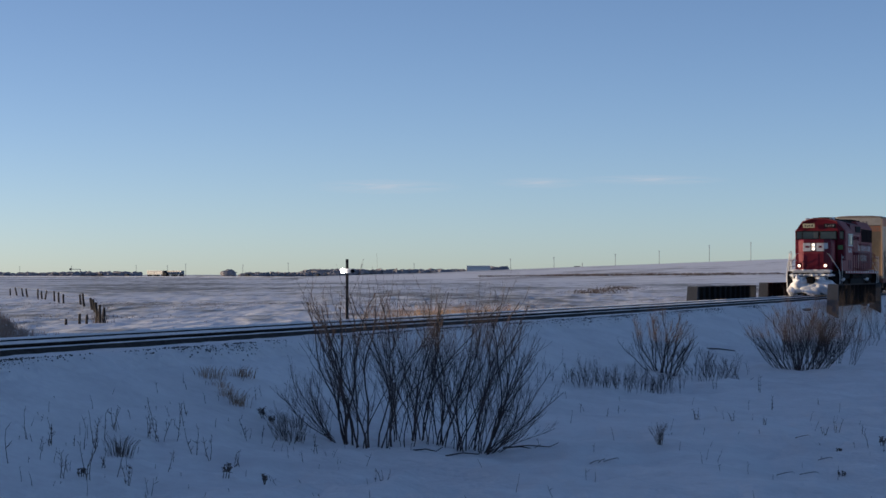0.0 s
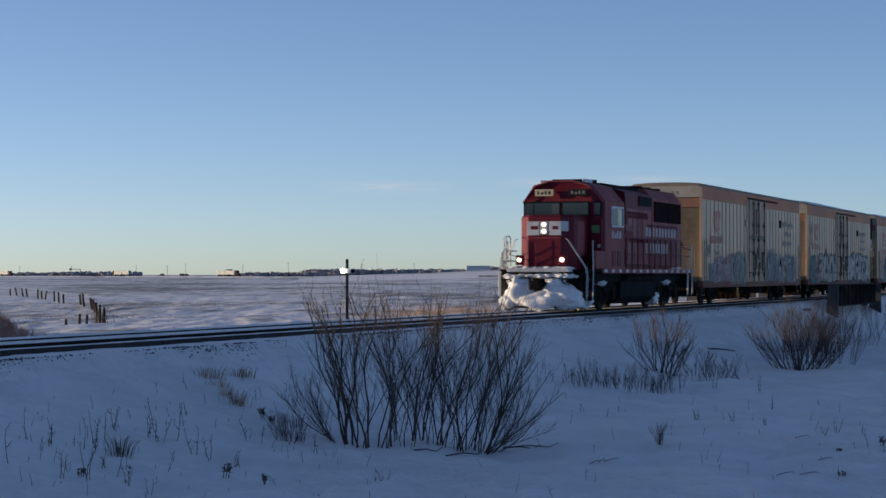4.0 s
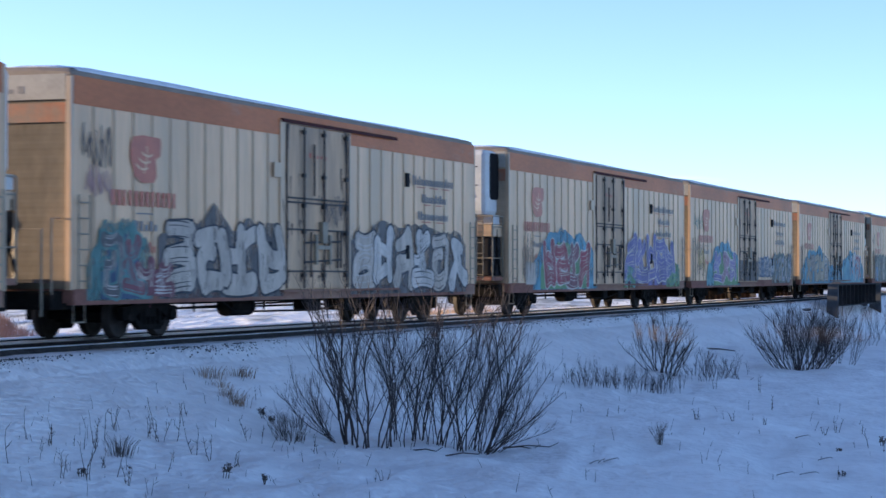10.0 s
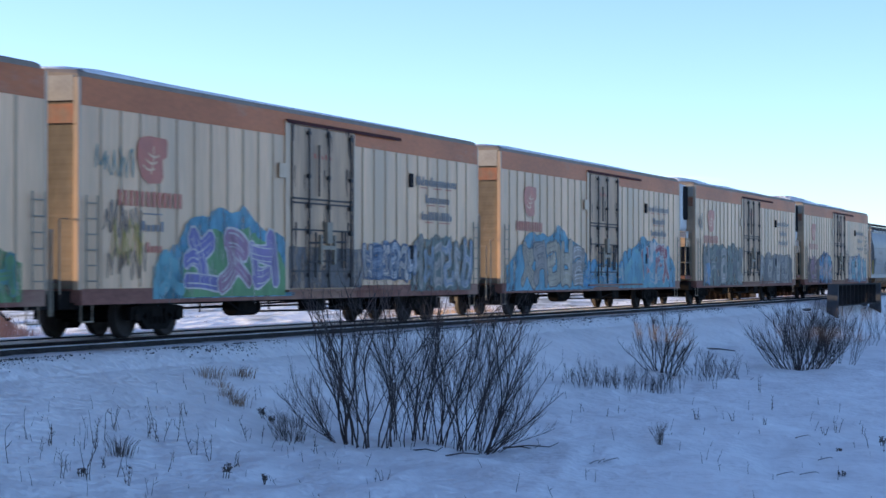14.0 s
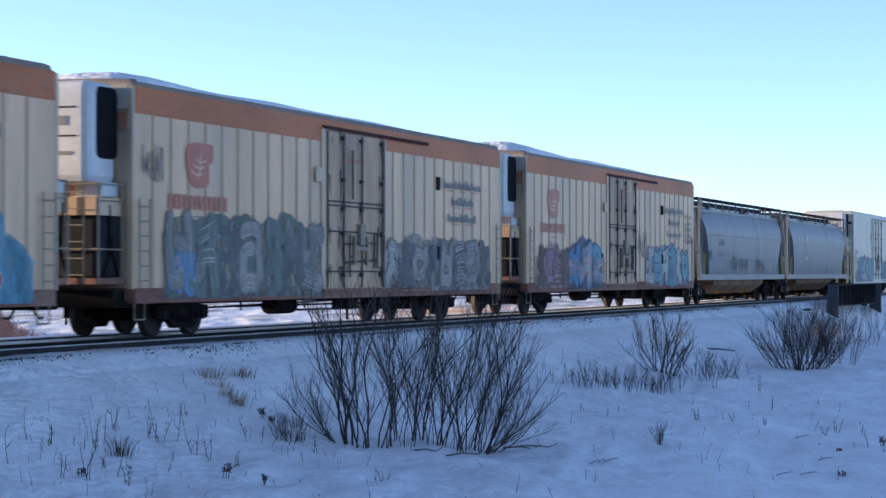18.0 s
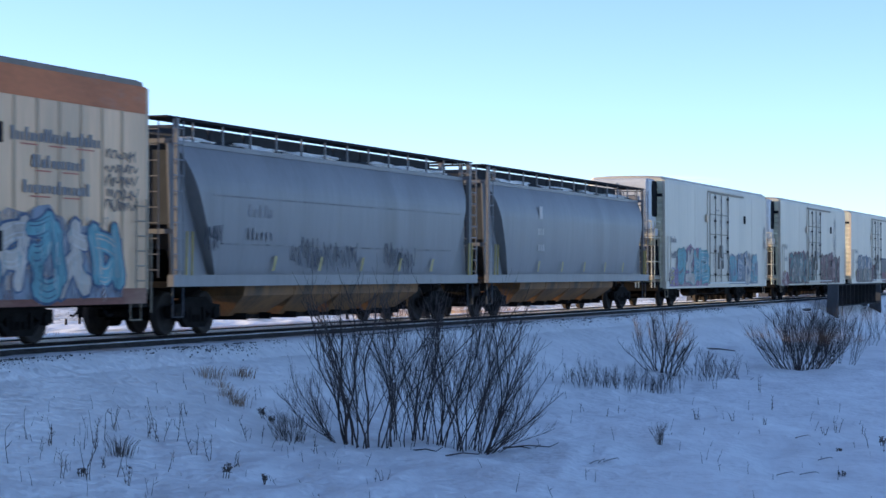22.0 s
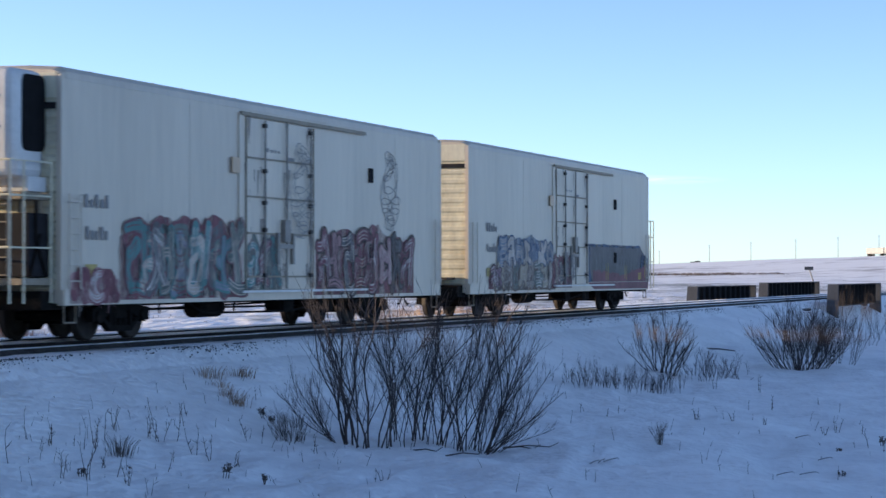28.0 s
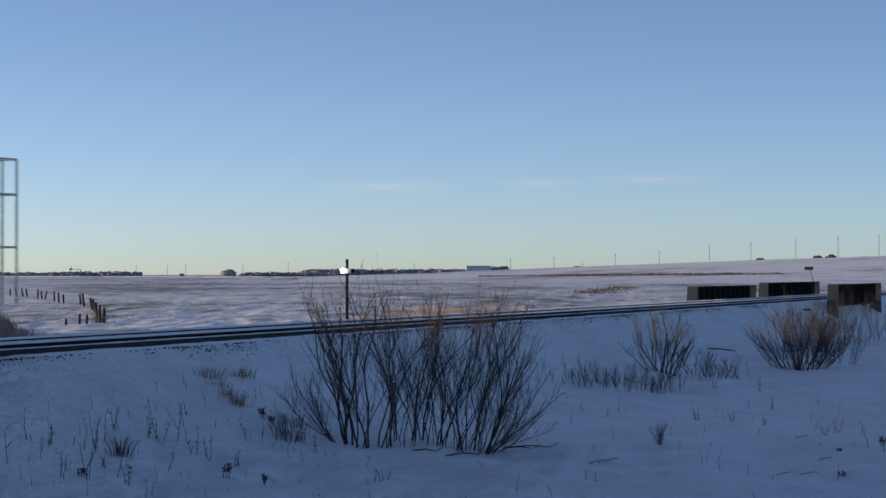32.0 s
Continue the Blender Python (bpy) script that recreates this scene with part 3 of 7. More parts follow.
def lobe(bm, p, q, w, y, bend=0.0, k0=1.0, k1=1.0):
    """A painted bar from p to q with round ends, bowed by bend, its half width w scaled by k0 and k1 at the ends."""
    dx, dz = q[0] - p[0], q[1] - p[1]
    ln = math.hypot(dx, dz) or 1.0
    tx, tz = dx / ln, dz / ln
    left, right = [], []
    for k in range(6):
        f = k / 5
        o = bend * math.sin(f * math.pi)
        ww = w * (k0 + (k1 - k0) * f) * (1 - 0.10 * math.sin(f * math.pi))
        cx, cz = p[0] + dx * f - tz * o, p[1] + dz * f + tx * o
        left.append((cx - tz * ww, cz + tx * ww))
        right.append((cx + tz * ww, cz - tx * ww))

    def cap(c, ww, sign):
        return [(c[0] + ww * (-tz * math.cos(g) * sign + tx * math.sin(g) * sign), c[1] + ww * (tx * math.cos(g) * sign + tz * math.sin(g) * sign)) for g in (0.7, 1.57, 2.44)]

    patch(bm, left + cap(q, w * k1, 1) + right[::-1] + cap(p, w * k0, -1), y)


def cloud_shape(rng, x0, x1, z0, z1, arch, seed):
    """Ragged outline with a flat foot and a bumpy, arched top."""
    pts = [(x0, z0), (x1, z0)]
    n = 34
    for k in range(n + 1):
        f = k / n
        top = z0 + (z1 - z0) * (1 - arch * abs(2 * f - 1) ** 2.6 + 0.24 * noise.noise((f * 6, seed, 1)) + 0.07 * noise.noise((f * 30, seed, 4)) - 0.06)
        pts.append((x1 + (x0 - x1) * f + 0.05 * noise.noise((f * 20, seed, 8)), top))
    return pts


# swollen strokes in a unit box: from u, v to u, v
SWELLS = (((0.1, 0.0, 0.5, 0.5), (0.9, 0.05, 0.5, 0.5), (0.5, 0.45, 0.35, 1.0), (0.3, 0.95, 0.75, 0.8)),
          ((0.15, 0.2, 0.1, 0.8), (0.85, 0.1, 0.8, 0.95), (0.15, 0.75, 0.8, 0.6), (0.2, 0.2, 0.6, 0.3)),
          ((0.1, 0.9, 0.7, 0.97), (0.85, 0.85, 0.85, 0.15), (0.7, 0.03, 0.2, 0.03), (0.15, 0.1, 0.15, 0.45), (0.15, 0.5, 0.5, 0.62)),
          ((0.1, 0.92, 0.75, 0.97), (0.85, 0.88, 0.8, 0.6), (0.75, 0.52, 0.25, 0.48), (0.15, 0.42, 0.15, 0.12), (0.2, 0.03, 0.9, 0.06), (0.9, 0.1, 1.0, 0.3)),
          ((0.15, 1, 0.2, 0.15), (0.22, 0.03, 0.78, 0.08), (0.85, 0.15, 0.8, 1), (0.35, 0.65, 0.8, 0.5)),
          ((0.85, 0, 0.8, 1), (0.8, 0.96, 0.2, 0.8), (0.8, 0.5, 0.3, 0.42), (0.25, 0.42, 0.1, 0.1)),
          ((0.0, 0.08, 0.9, 0.03), (0.5, 0.1, 0.4, 0.95), (0.4, 0.7, 0.85, 0.95), (0.1, 0.5, 0.4, 0.6)))


def graffiti(car, y, x0, x1, z0, z1, back, fills, line, letters, seed):
    """Spray painting of swollen abstract shapes over a ragged cloud. x0 is its front end."""
    rng = random.Random(seed)
    w, h = x0 - x1, z1 - z0
    bm = bmesh.new()
    if not letters:                     # a plain painted-over panel
        patch(bm, [(x0, z0), (x1, z0)] + [(x1 + w * k / 16, z1 + 0.10 * noise.noise((k * 1.3, seed, 2))) for k in range(17)], y + 0.001 + 0.0004 * (seed % 6))
        return part("painted_panel", bm, M[back[0]], car, "patch of overpainted wall")
    if back:
        patch(bm, cloud_shape(rng, x0 + 0.12, x1 - 0.12, z0 - 0.02, z0 + h * 1.04, 0.5 if len(back) > 1 else 0.25, seed), y + 0.003)
    else:                               # only a thin mist of paint along the foot
        patch(bm, cloud_shape(rng, x0, x1, z0, z0 + h * 0.35, 0.3, seed), y + 0.003)
    if len(back) > 1:                   # mist round the cloud
        patch(bm, cloud_shape(rng, x0 + 0.35, x1 - 0.35, z0 - 0.02, z0 + h * 1.08, 0.55, seed + 3), y + 0.0018)
    g = part("graffiti", bm, M["m_" + (back or fills)[0][2:]], car, "weathered spray-painted graffiti")
    for b, name in enumerate(back[1:]):
        bm = bmesh.new()
        e0, e1 = rng.uniform(0.02, 0.12), rng.uniform(0.02, 0.12)
        patch(bm, cloud_shape(rng, x0 - w * e0 * (b + 1), x1 + w * e1 * (b + 1), z0, z0 + h * (0.86 - 0.1 * b), 0.55, seed + 5 + b), y + 0.0045 + 0.001 * b)
        part("sprayed_cloud", bm, M[name], g)
    if len(back) > 1:                   # letters inside their cloud
        x0, w, h = x0 - w * 0.10, w * 0.80, h * 0.92
    lw = w / letters
    sw = min(lw * 0.15, h * 0.12)
    kinds = list(SWELLS)
    rng.shuffle(kinds)
    for i in range(letters):
        zb, zt = z0 + h * rng.uniform(0.0, 0.06) + sw, z0 + h * rng.uniform(0.86, 1.0) - sw
        lift = y + 0.009 + 0.005 * (i % 2)
        a = x0 - lw * i + lw * 0.06
        o, f, hl = bmesh.new(), bmesh.new(), bmesh.new()
        lean, wide = rng.uniform(-0.2, 0.2) * h, lw * rng.uniform(1.15, 1.35)

        def at(u, v):
            return (a - wide * (0.10 + 0.80 * u) + lean * (v - 0.5) + rng.uniform(-0.03, 0.03) * lw, zb + (zt - zb) * v + rng.uniform(-0.03, 0.03) * h)

        for k, row in enumerate(kinds[i % len(kinds)]):
            p, q = at(*row[:2]), at(*row[2:])
            bend, k0, k1 = rng.uniform(-0.10, 0.10), rng.uniform(0.75, 1.4), rng.uniform(0.75, 1.4)
            lobe(o, p, q, sw + 0.045, lift + 0.0002 * k, bend, k0, k1)
            lobe(f, p, q, sw, lift + 0.0016 + 0.0002 * k, bend, k0, k1)
            for u in (-0.75 * sw, 0.75 * sw, rng.uniform(-0.4, 0.4) * sw):
                d = (u, 0) if abs(p[0] - q[0]) < abs(p[1] - q[1]) else (0, u)
                stroke(hl, (p[0] + d[0], p[1] + d[1]), (q[0] + d[0], q[1] + d[1]), rng.uniform(0.008, 0.02), lift + 0.0034 + 0.0001 * k, bend, 1.0, 0.6)
        part("letter_outline", o, M[line], g)
        part("letter_fill", f, M[fills[i % len(fills)]], g)
        part("paint_highlight", hl, M[rng.choice(("g_white", "g_pale", line))], g)
    for name in (line, rng.choice(fills), rng.choice(("g_white", "g_black", "g_pale"))):     # runs and fine streaks
        bm = bmesh.new()
        for k in range(int(6 * w)):
            xx, zz = x0 - w * rng.random(), z0 + h * rng.uniform(0.15, 0.98)
            stroke(bm, (xx, zz), (xx + rng.gauss(0, 0.05), zz - rng.uniform(0.1, 0.45)), rng.uniform(0.005, 0.017), y + 0.017 + 0.00003 * k, rng.gauss(0, 0.03), 1.0, 0.4)
        tagged(part("paint_run", bm, M[name], g), kind="stuff")
    return g


def tag(car, x0, x1, z0, z1, y, material, seed):
    """A quick zigzag of thin spray line."""
    rng = random.Random(seed)
    bm = bmesh.new()
    n = 15
    pts = [(x0 + (x1 - x0) * k / n + rng.uniform(-0.07, 0.07), (z1 if k % 2 else z0) + rng.uniform(-0.3, 0.3) * (z1 - z0)) for k in range(n + 1)]
    for k, (p, q) in enumerate(zip(pts, pts[1:])):
        stroke(bm, p, q, 0.017, y + 0.0003 * k, rng.uniform(-0.06, 0.06))
    tagged(part("scrawl", bm, material, car, "thin scrawled paint line"), kind="stuff")


def overpaint(car, y):
    """Slate panel sprayed over the wall: blue edge, maroon foot that runs over the sill, yellow strokes."""
    def sheet(name, material, pts, lift, parent, label=""):
        bm = bmesh.new()
        patch(bm, pts, y + lift)
        return part(name, bm, material, parent, label)

    def ragged(x0, z0, x1, z1, n, seed, amp=0.05):
        return [(x0 + (x1 - x0) * k / n, z0 + (z1 - z0) * k / n + amp * noise.noise((k * 0.9, seed, 3))) for k in range(n + 1)]

    g = sheet("painted_panel", M["g_slate"], [(-10.2, 1.0), (-1.95, 1.0)] + ragged(-2.0, 2.27, -9.1, 2.27, 18, 5) + ragged(-9.2, 2.2, -9.8, 1.92, 4, 6) + [(-10.2, 1.84)], 0.004, car, "slate patch of overpainted wall")
    sheet("blue_edge", M["m_navy"], [(-1.75, 1.0), (-1.85, 2.1), (-2.05, 2.33), (-2.3, 2.2), (-2.2, 1.5), (-2.55, 1.0)], 0.0055, g)
    sheet("blue_edge", M["m_navy"], ragged(-2.0, 2.31, -9.15, 2.31, 18, 5) + ragged(-9.1, 2.22, -2.3, 2.22, 18, 8), 0.0062, g)
    sheet("blue_edge", M["m_navy"], [(-9.0, 1.5), (-9.1, 1.9), (-9.45, 2.08), (-10.2, 1.86), (-10.2, 1.0), (-9.5, 1.0)], 0.0055, g)
    sheet("maroon_foot", M["g_maroon"], [(-10.15, 1.01), (-2.6, 1.01)] + ragged(-2.6, 1.42, -6.0, 1.3, 12, 9, 0.16) + ragged(-6.2, 1.2, -10.15, 1.62, 12, 11, 0.2), 0.0072, g)
    sheet("maroon_foot", M["g_maroon"], [(-10.15, 0.74)] + ragged(-2.7, 0.76, -1.9, 0.99, 3, 4) + [(-10.15, 0.99)], 0.027, g)
    bm = bmesh.new()
    for i, (x, z0, z1) in enumerate(((-4.30, 1.08, 1.62), (-4.55, 1.05, 1.66), (-6.85, 1.12, 1.60), (-7.08, 1.08, 1.62), (-9.72, 1.15, 1.80), (-9.9, 1.12, 1.78))):
        stroke(bm, (x, z0), (x - 0.02, z1), 0.032, y + 0.009 + 0.0003 * i, 0.02, 1.2, 0.7)
    for i in range(3):
        stroke(bm, (-8.75, 1.12 + 0.09 * i), (-9.2, 1.14 + 0.09 * i), 0.03, y + 0.011 + 0.0003 * i, 0.03)
    part("yellow_stroke", bm, M["g_yellow"], g)
    bm = bmesh.new()
    for i in range(9):
        x = -2.9 - 0.78 * i
        for k in range(3):
            stroke(bm, (x - 0.2 * k, 1.35 + 0.1 * (i % 3)), (x - 0.12 - 0.22 * k, 1.92 - 0.08 * ((i + k) % 3)), 0.016, y + 0.0125 + 0.0003 * k, 0.08 * (-1) ** k)
    part("faint_stroke", bm, M["m_grey"], g)


def scrawl(car, rows, y):
    """Thin looping pen-like spray lines; rows: x, z0, z1, width."""
    for i, (x, z0, z1, w) in enumerate(rows):
        bm = bmesh.new()
        n = 640
        pts = []
        for k in range(n + 1):
            f = k / n
            zc = 0.42 + 0.40 * math.sin(f * 23 + i)
            swell = 0.25 + 0.75 * math.exp(-((zc - 0.38) / 0.32) ** 2)
            turn = k * 0.15 + 0.9 * math.sin(k * 0.04 + i)
            pts.append((x + 0.75 * w * swell * math.sin(turn) + 0.16 * math.sin(f * 17 + i), z0 + (z1 - z0) * zc + 0.34 * swell * math.cos(turn)))
        for k, (p, q) in enumerate(zip(pts, pts[1:])):
            stroke(bm, p, q, 0.010, y + 0.0002 * (k % 5))
        tagged(part("scrawl", bm, M["ink"], car, "thin scrawled paint line"), kind="stuff")


# ---------------------------------------------------------------- train: refrigerator cars
def roof_ring(x, hw, z0, z1):
    return [(x, -hw, z0), (x, -hw + 0.02, z0 + (z1 - z0) * 0.45), (x, -hw + 0.16, z1 - 0.05), (x, -hw * 0.5, z1 - 0.01), (x, 0, z1), (x, hw * 0.5, z1 - 0.01), (x, hw - 0.16, z1 - 0.05),
            (x, hw - 0.02, z0 + (z1 - z0) * 0.45), (x, hw, z0)]


def reefer(kind, label, unit_front, art, snow=0.0, seed=0):
    """A refrigerator car. kind 'cream' (ribbed, orange band) or 'white' (smooth)."""
    cream = kind == "cream"
    car = thing("refrigerator_car", label, "railcar", "cars of the train")
    H, W = (11.32, 1.55) if cream else (10.05 if unit_front else 10.25, 1.55)
    D = 0.55 if unit_front and not cream else 0.0        # the door stands ahead of the middle
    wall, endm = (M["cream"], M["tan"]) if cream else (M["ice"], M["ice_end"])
    top = 4.95 if cream else 4.86
    uf = 1 if unit_front else -1
    # walls and roof
    def core():
        bm = bmesh.new()
        loft(bm, [[(x, -W, 0.98), (x, -W, top), (x, W, top), (x, W, 0.98)] for x in (-H, H)])
        return bm
    body = part("body", shared(kind + "_body%d" % unit_front, core, wall), None, car)
    def rf():
        bm = bmesh.new()
        loft(bm, [roof_ring(x, W - e, top + 0.002, z) for x, e, z in ((-H, 0.06, 5.07), (-H + 0.12, 0.0, 5.14), (H - 0.12, 0.0, 5.14), (H, 0.06, 5.07))])
        for i in range(1, 16):
            x = -H + 2 * H * i / 16
            loft(bm, [[(x + k, y, z + 0.062) for y, z in ((-W + 0.15, 5.035), (0, 5.085), (W - 0.15, 5.035))] + [(x + k, y, z + 0.02) for y, z in ((W - 0.15, 5.035), (0, 5.085), (-W + 0.15, 5.035))] for k in (-0.03, 0.03)])
        return bm
    part("roof", shared(kind + "_roof%d" % unit_front, rf, M["roof"] if cream else M["ice"]), None, car)
    part("side_sill", shared(kind + "_sill%d" % unit_front, lambda: boxes((-H, H, W - 0.12, W + 0.025, 0.70, 1.0), (-H, H, -W - 0.025, -W + 0.12, 0.70, 1.0), (-H - 0.02, -H + 0.1, -W, W, 0.74, 1.0), (H - 0.1, H + 0.02, -W, W, 0.74, 1.0)), M["sill"] if cream else M["ice"]), None, car)
    if cream:
        part("side_band", shared("cream_band", lambda: boxes((-H + 0.01, H - 0.01, W, W + 0.012, 4.42, 4.95), (-H + 0.01, H - 0.01, -W - 0.012, -W, 4.42, 4.95)), M["orange"]), None, car, "faded orange painted band")
        me = shared("cream_rib", lambda: boxes((-0.044, -0.030, 0, 0.014, 1.02, 4.415), (-0.030, 0.030, 0, 0.004, 1.02, 4.415), (0.030, 0.044, 0, 0.014, 1.02, 4.415)), M["rib"])
        xs = [H - 0.75 - 0.78 * i for i in range(12)] + [-2.55 - 0.78 * i for i in range(11)]
        for x in xs:
            r = part("wall_rib", me, None, body)
            r.location = (x, W, 0)
            r = part("wall_rib", me, None, body)
            r.location, r.rotation_euler.z = (x, -W, 0), math.pi
    else:
        me = shared("white_seam", lambda: boxes((-0.02, 0.02, 0, 0.004, 1.02, 4.78)), M["ice"])
        for i in range(14):
            x = H - 0.7 - i * 1.46
            if i in (3, 11):
                r = part("wall_seam", me, None, body)
                r.location = (x, W, 0)
    # ends
    for e in (1, -1):
        unit = e == uf
        def endwall():
            prof = [(0.0, 1.0), (0.05, 1.0)]
            for i in range(12):
                z = 1.22 + 0.27 * i
                deep = 0.056 if cream else 0.085
                prof += [(0.05, z - 0.09), (deep, z - 0.04), (deep, z + 0.04), (0.05, z + 0.09)]
            prof += [(0.05, 4.95), (0.0, 4.95)]
            bm = bmesh.new()
            loft(bm, [[(x, y, z) for x, z in prof] for y in (-W + 0.03, W - 0.03)])
            return bm
        # paler colour on cream unit ends makes up for the unit's shade
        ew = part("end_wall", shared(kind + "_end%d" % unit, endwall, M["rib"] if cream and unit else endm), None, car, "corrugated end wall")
        post = part("corner_post", shared(kind + "_post", lambda: boxes((0.0, 0.10, W - 0.10, W + 0.006, 0.98, 4.93)), M["rib"] if cream else wall), None, car)
        post2 = part("corner_post", shared(kind + "_post2", lambda: boxes((0.0, 0.10, -W - 0.006, -W + 0.10, 0.98, 4.93)), M["rib"] if cream else wall), None, car)
        hat = part("end_fascia", shared(kind + "_fascia", lambda: boxes((0.045, 0.10, -W + 0.11, W - 0.11, 4.5, 4.97)), M["fascia"] if cream else M["ice_end"]), None, car)
        line = part("end_band", shared(kind + "_endband", lambda: boxes((0.075, 0.098, -W + 0.11, W - 0.11, 4.08 if cream else 4.30, 4.44 if cream else 4.42)), M["end_orange"] if cream else M["vent"]), None, car)
        num = marks(car, [(-0.6, 0.9, 4.62, 0.14, 7)], 0.0, M["ink"], "car_marking", seed=seed + 3)
        num.rotation_euler.z = -math.pi / 2
        num.location = (e * (H + 0.104), 0, 0)
        if e < 0:
            num.rotation_euler.z = math.pi / 2
        for ob in (ew, post, post2, hat, line):
            ob.location.x = e * H
            if e < 0:
                ob.rotation_euler.z = math.pi
        for sy in (1, -1):
            ladder(car, e * (H - 0.30), sy * W, 1.0, 2.75, 6, sy, M["ladder"] if cream else M["ice"])
        if cream and not unit:
            part("platform_rail", bars([[(e * (H + 0.70), 1.30, 0.5), (e * (H + 0.70), 1.30, 2.1), (e * (H + 0.72), 0.75, 2.1), (e * (H + 0.72), 0.75, 1.15)], [(e * (H + 0.42), 1.34, 0.9), (e * (H + 0.42), 1.34, 2.3), (e * (H + 0.08), 1.34, 2.3)]], 0.022, 5), M["ladder"], car)
        part("brake_platform", boxes((e * H + (0.1 if e > 0 else -0.75), e * H + (0.75 if e > 0 else -0.1), -1.15, 1.15, 1.12, 1.18)), M["rod"], car)
        for y in (1.25, -1.25):
            part("sill_step", bars([[(e * (H - 0.52), y * 1.2, 0.72), (e * (H - 0.52), y * 1.2, 0.38), (e * (H - 0.1), y * 1.2, 0.38), (e * (H - 0.1), y * 1.2, 0.72)]], 0.022, 5), M["ladder"], car)
        if unit:
            cooling_unit(car, e, H, W, cream, seed)
        else:
            ring = [(e * (H + 0.22), -0.8 + 0.24 * math.cos(k * 0.5236), 2.3 + 0.24 * math.sin(k * 0.5236)) for k in range(13)]
            part("brake_wheel", bars([ring, [ring[0], ring[6]], [ring[3], ring[9]]], 0.018, 5), M["rod"], car)
        part("end_beam", boxes((min(e * (H - 0.3), e * (H + 0.45)), max(e * (H - 0.3), e * (H + 0.45)), -1.35, 1.35, 0.62, 0.96)), M["grime"], car)
        coupler(car, e * (H + (0.05 if not unit else 0.85)), e)
    # plug door
    dw = 1.85
    door = part("plug_door", shared(kind + "_door", lambda: boxes((-dw, dw, W, W + 0.045, 0.92, 4.70), soft=0.02), M["door"] if cream else wall), None, car, "closed insulated plug door")
    part("door_frame", boxes((-dw - 0.14, -dw - 0.02, W, W + 0.035, 0.9, 4.76), (dw + 0.02, dw + 0.30, W, W + 0.035, 0.9, 4.76), (-dw - 0.02, dw + 0.02, W, W + 0.03, 4.71, 4.76)), M["rib"] if cream else wall, door)
    part("door_track", boxes((-dw - 3.2, dw + 0.25, W + 0.02, W + 0.075, 4.765, 4.80), (-dw - 3.2, dw + 0.25, W + 0.06, W + 0.08, 4.72, 4.78)), M["track_red"] if cream else M["ladder"], door, "overhead sliding door track")
    part("door_track", boxes((-dw - 3.2, dw + 0.3, W + 0.03, W + 0.13, 0.87, 0.92)), M["sill"] if cream else M["unit"], door)
    lm = M["rod"] if cream else M["rod_pale"]
    for x in (-dw + 0.02, dw - 0.02):
        part("door_edge_bar", boxes((x - 0.022, x + 0.022, W + 0.045, W + 0.065, 0.96, 4.68)), lm if cream else M["ladder"], door)
    if cream:
        tagged(part("lock_case", bars([[(-1.25, W + 0.09, 1.42), (-1.25, W + 0.09, 2.3)], [(-1.05, W + 0.09, 1.42), (-1.05, W + 0.09, 2.3)], [(0.55, W + 0.09, 1.2), (0.55, W + 0.09, 2.25)], [(0.9, W + 0.09, 2.0), (-1.2, W + 0.09, 2.05)], [(0.9, W + 0.09, 1.55), (-1.2, W + 0.09, 1.62)], [(0.35, W + 0.09, 3.1), (0.35, W + 0.09, 4.3)]], 0.024, 5), lm, door), kind="stuff")
    for i, x in enumerate((0.95, -0.22, -1.58)):
        part("lock_rod", bars([[(x, W + 0.10, 0.95), (x, W + 0.10, 4.66)]], 0.024, 6), lm, door)
        for z in (1.25, 2.25, 2.85, 3.55, 4.55):
            if cream or i in (0, 2):
                part("rod_guide", shared("guide", lambda: boxes((-0.055, 0.055, 0.03, 0.13, -0.045, 0.045)), lm), None, door).location = (x, W, z)
    for z in (1.32, 2.28, 2.9, 3.0) if cream else (1.2, 2.15, 2.95, 3.8):
        part("door_bar", boxes((-dw + 0.1, dw - 0.1, W + 0.045, W + 0.075, z, z + 0.04)), lm if cream else M["ladder"], door)
    part("lock_gear", boxes((-0.55, 0.25, W + 0.05, W + 0.12, 1.85, 1.95), (-0.30, 0.0, W + 0.05, W + 0.16, 2.0, 2.5), (-0.62, -0.52, W + 0.05, W + 0.12, 1.5, 2.2), (0.2, 0.3, W + 0.05, W + 0.12, 1.5, 2.2)), M["ladder"] if cream else M["rod_pale"], door)
    # grease that has run from the lock gear
    gr = random.Random(seed * 7 + 3)
    bm = bmesh.new()
    k = 0
    for x, much in ((0.95, 3), (-0.22, 4), (-1.58, 5), (1.75, 2)):
        for z in (1.25, 2.25, 2.85, 3.55, 4.55):
            for j in range(gr.randint(1, much) + (2 if z < 2.5 else 0)):
                a, b = x + gr.gauss(0, 0.11), z + gr.uniform(-0.05, 0.28)
                lo = max(1.09, b - gr.uniform(0.15, 0.65))
                stroke(bm, (a, b), (a + gr.uniform(-0.04, 0.04), lo), gr.uniform(0.012, 0.05), W + 0.0465 + 0.00006 * k, 0.02, 1.2, 0.3)
                k += 1
    for j in range(14 if cream else 26):
        a, b = gr.uniform(-0.7, 1.3), gr.uniform(1.2, 2.3)
        stroke(bm, (a, b), (a + gr.uniform(-0.15, 0.15), max(1.09, b - gr.uniform(0.08, 0.35))), gr.uniform(0.012, 0.035), W + 0.0465 + 0.00006 * k, 0.05, 1.0, 0.4)
        k += 1
    tagged(part("grease_streak", bm, M["g_ash" if not cream else "g_umber"], door, "dark grease run down from the lock gear"), kind="stuff")
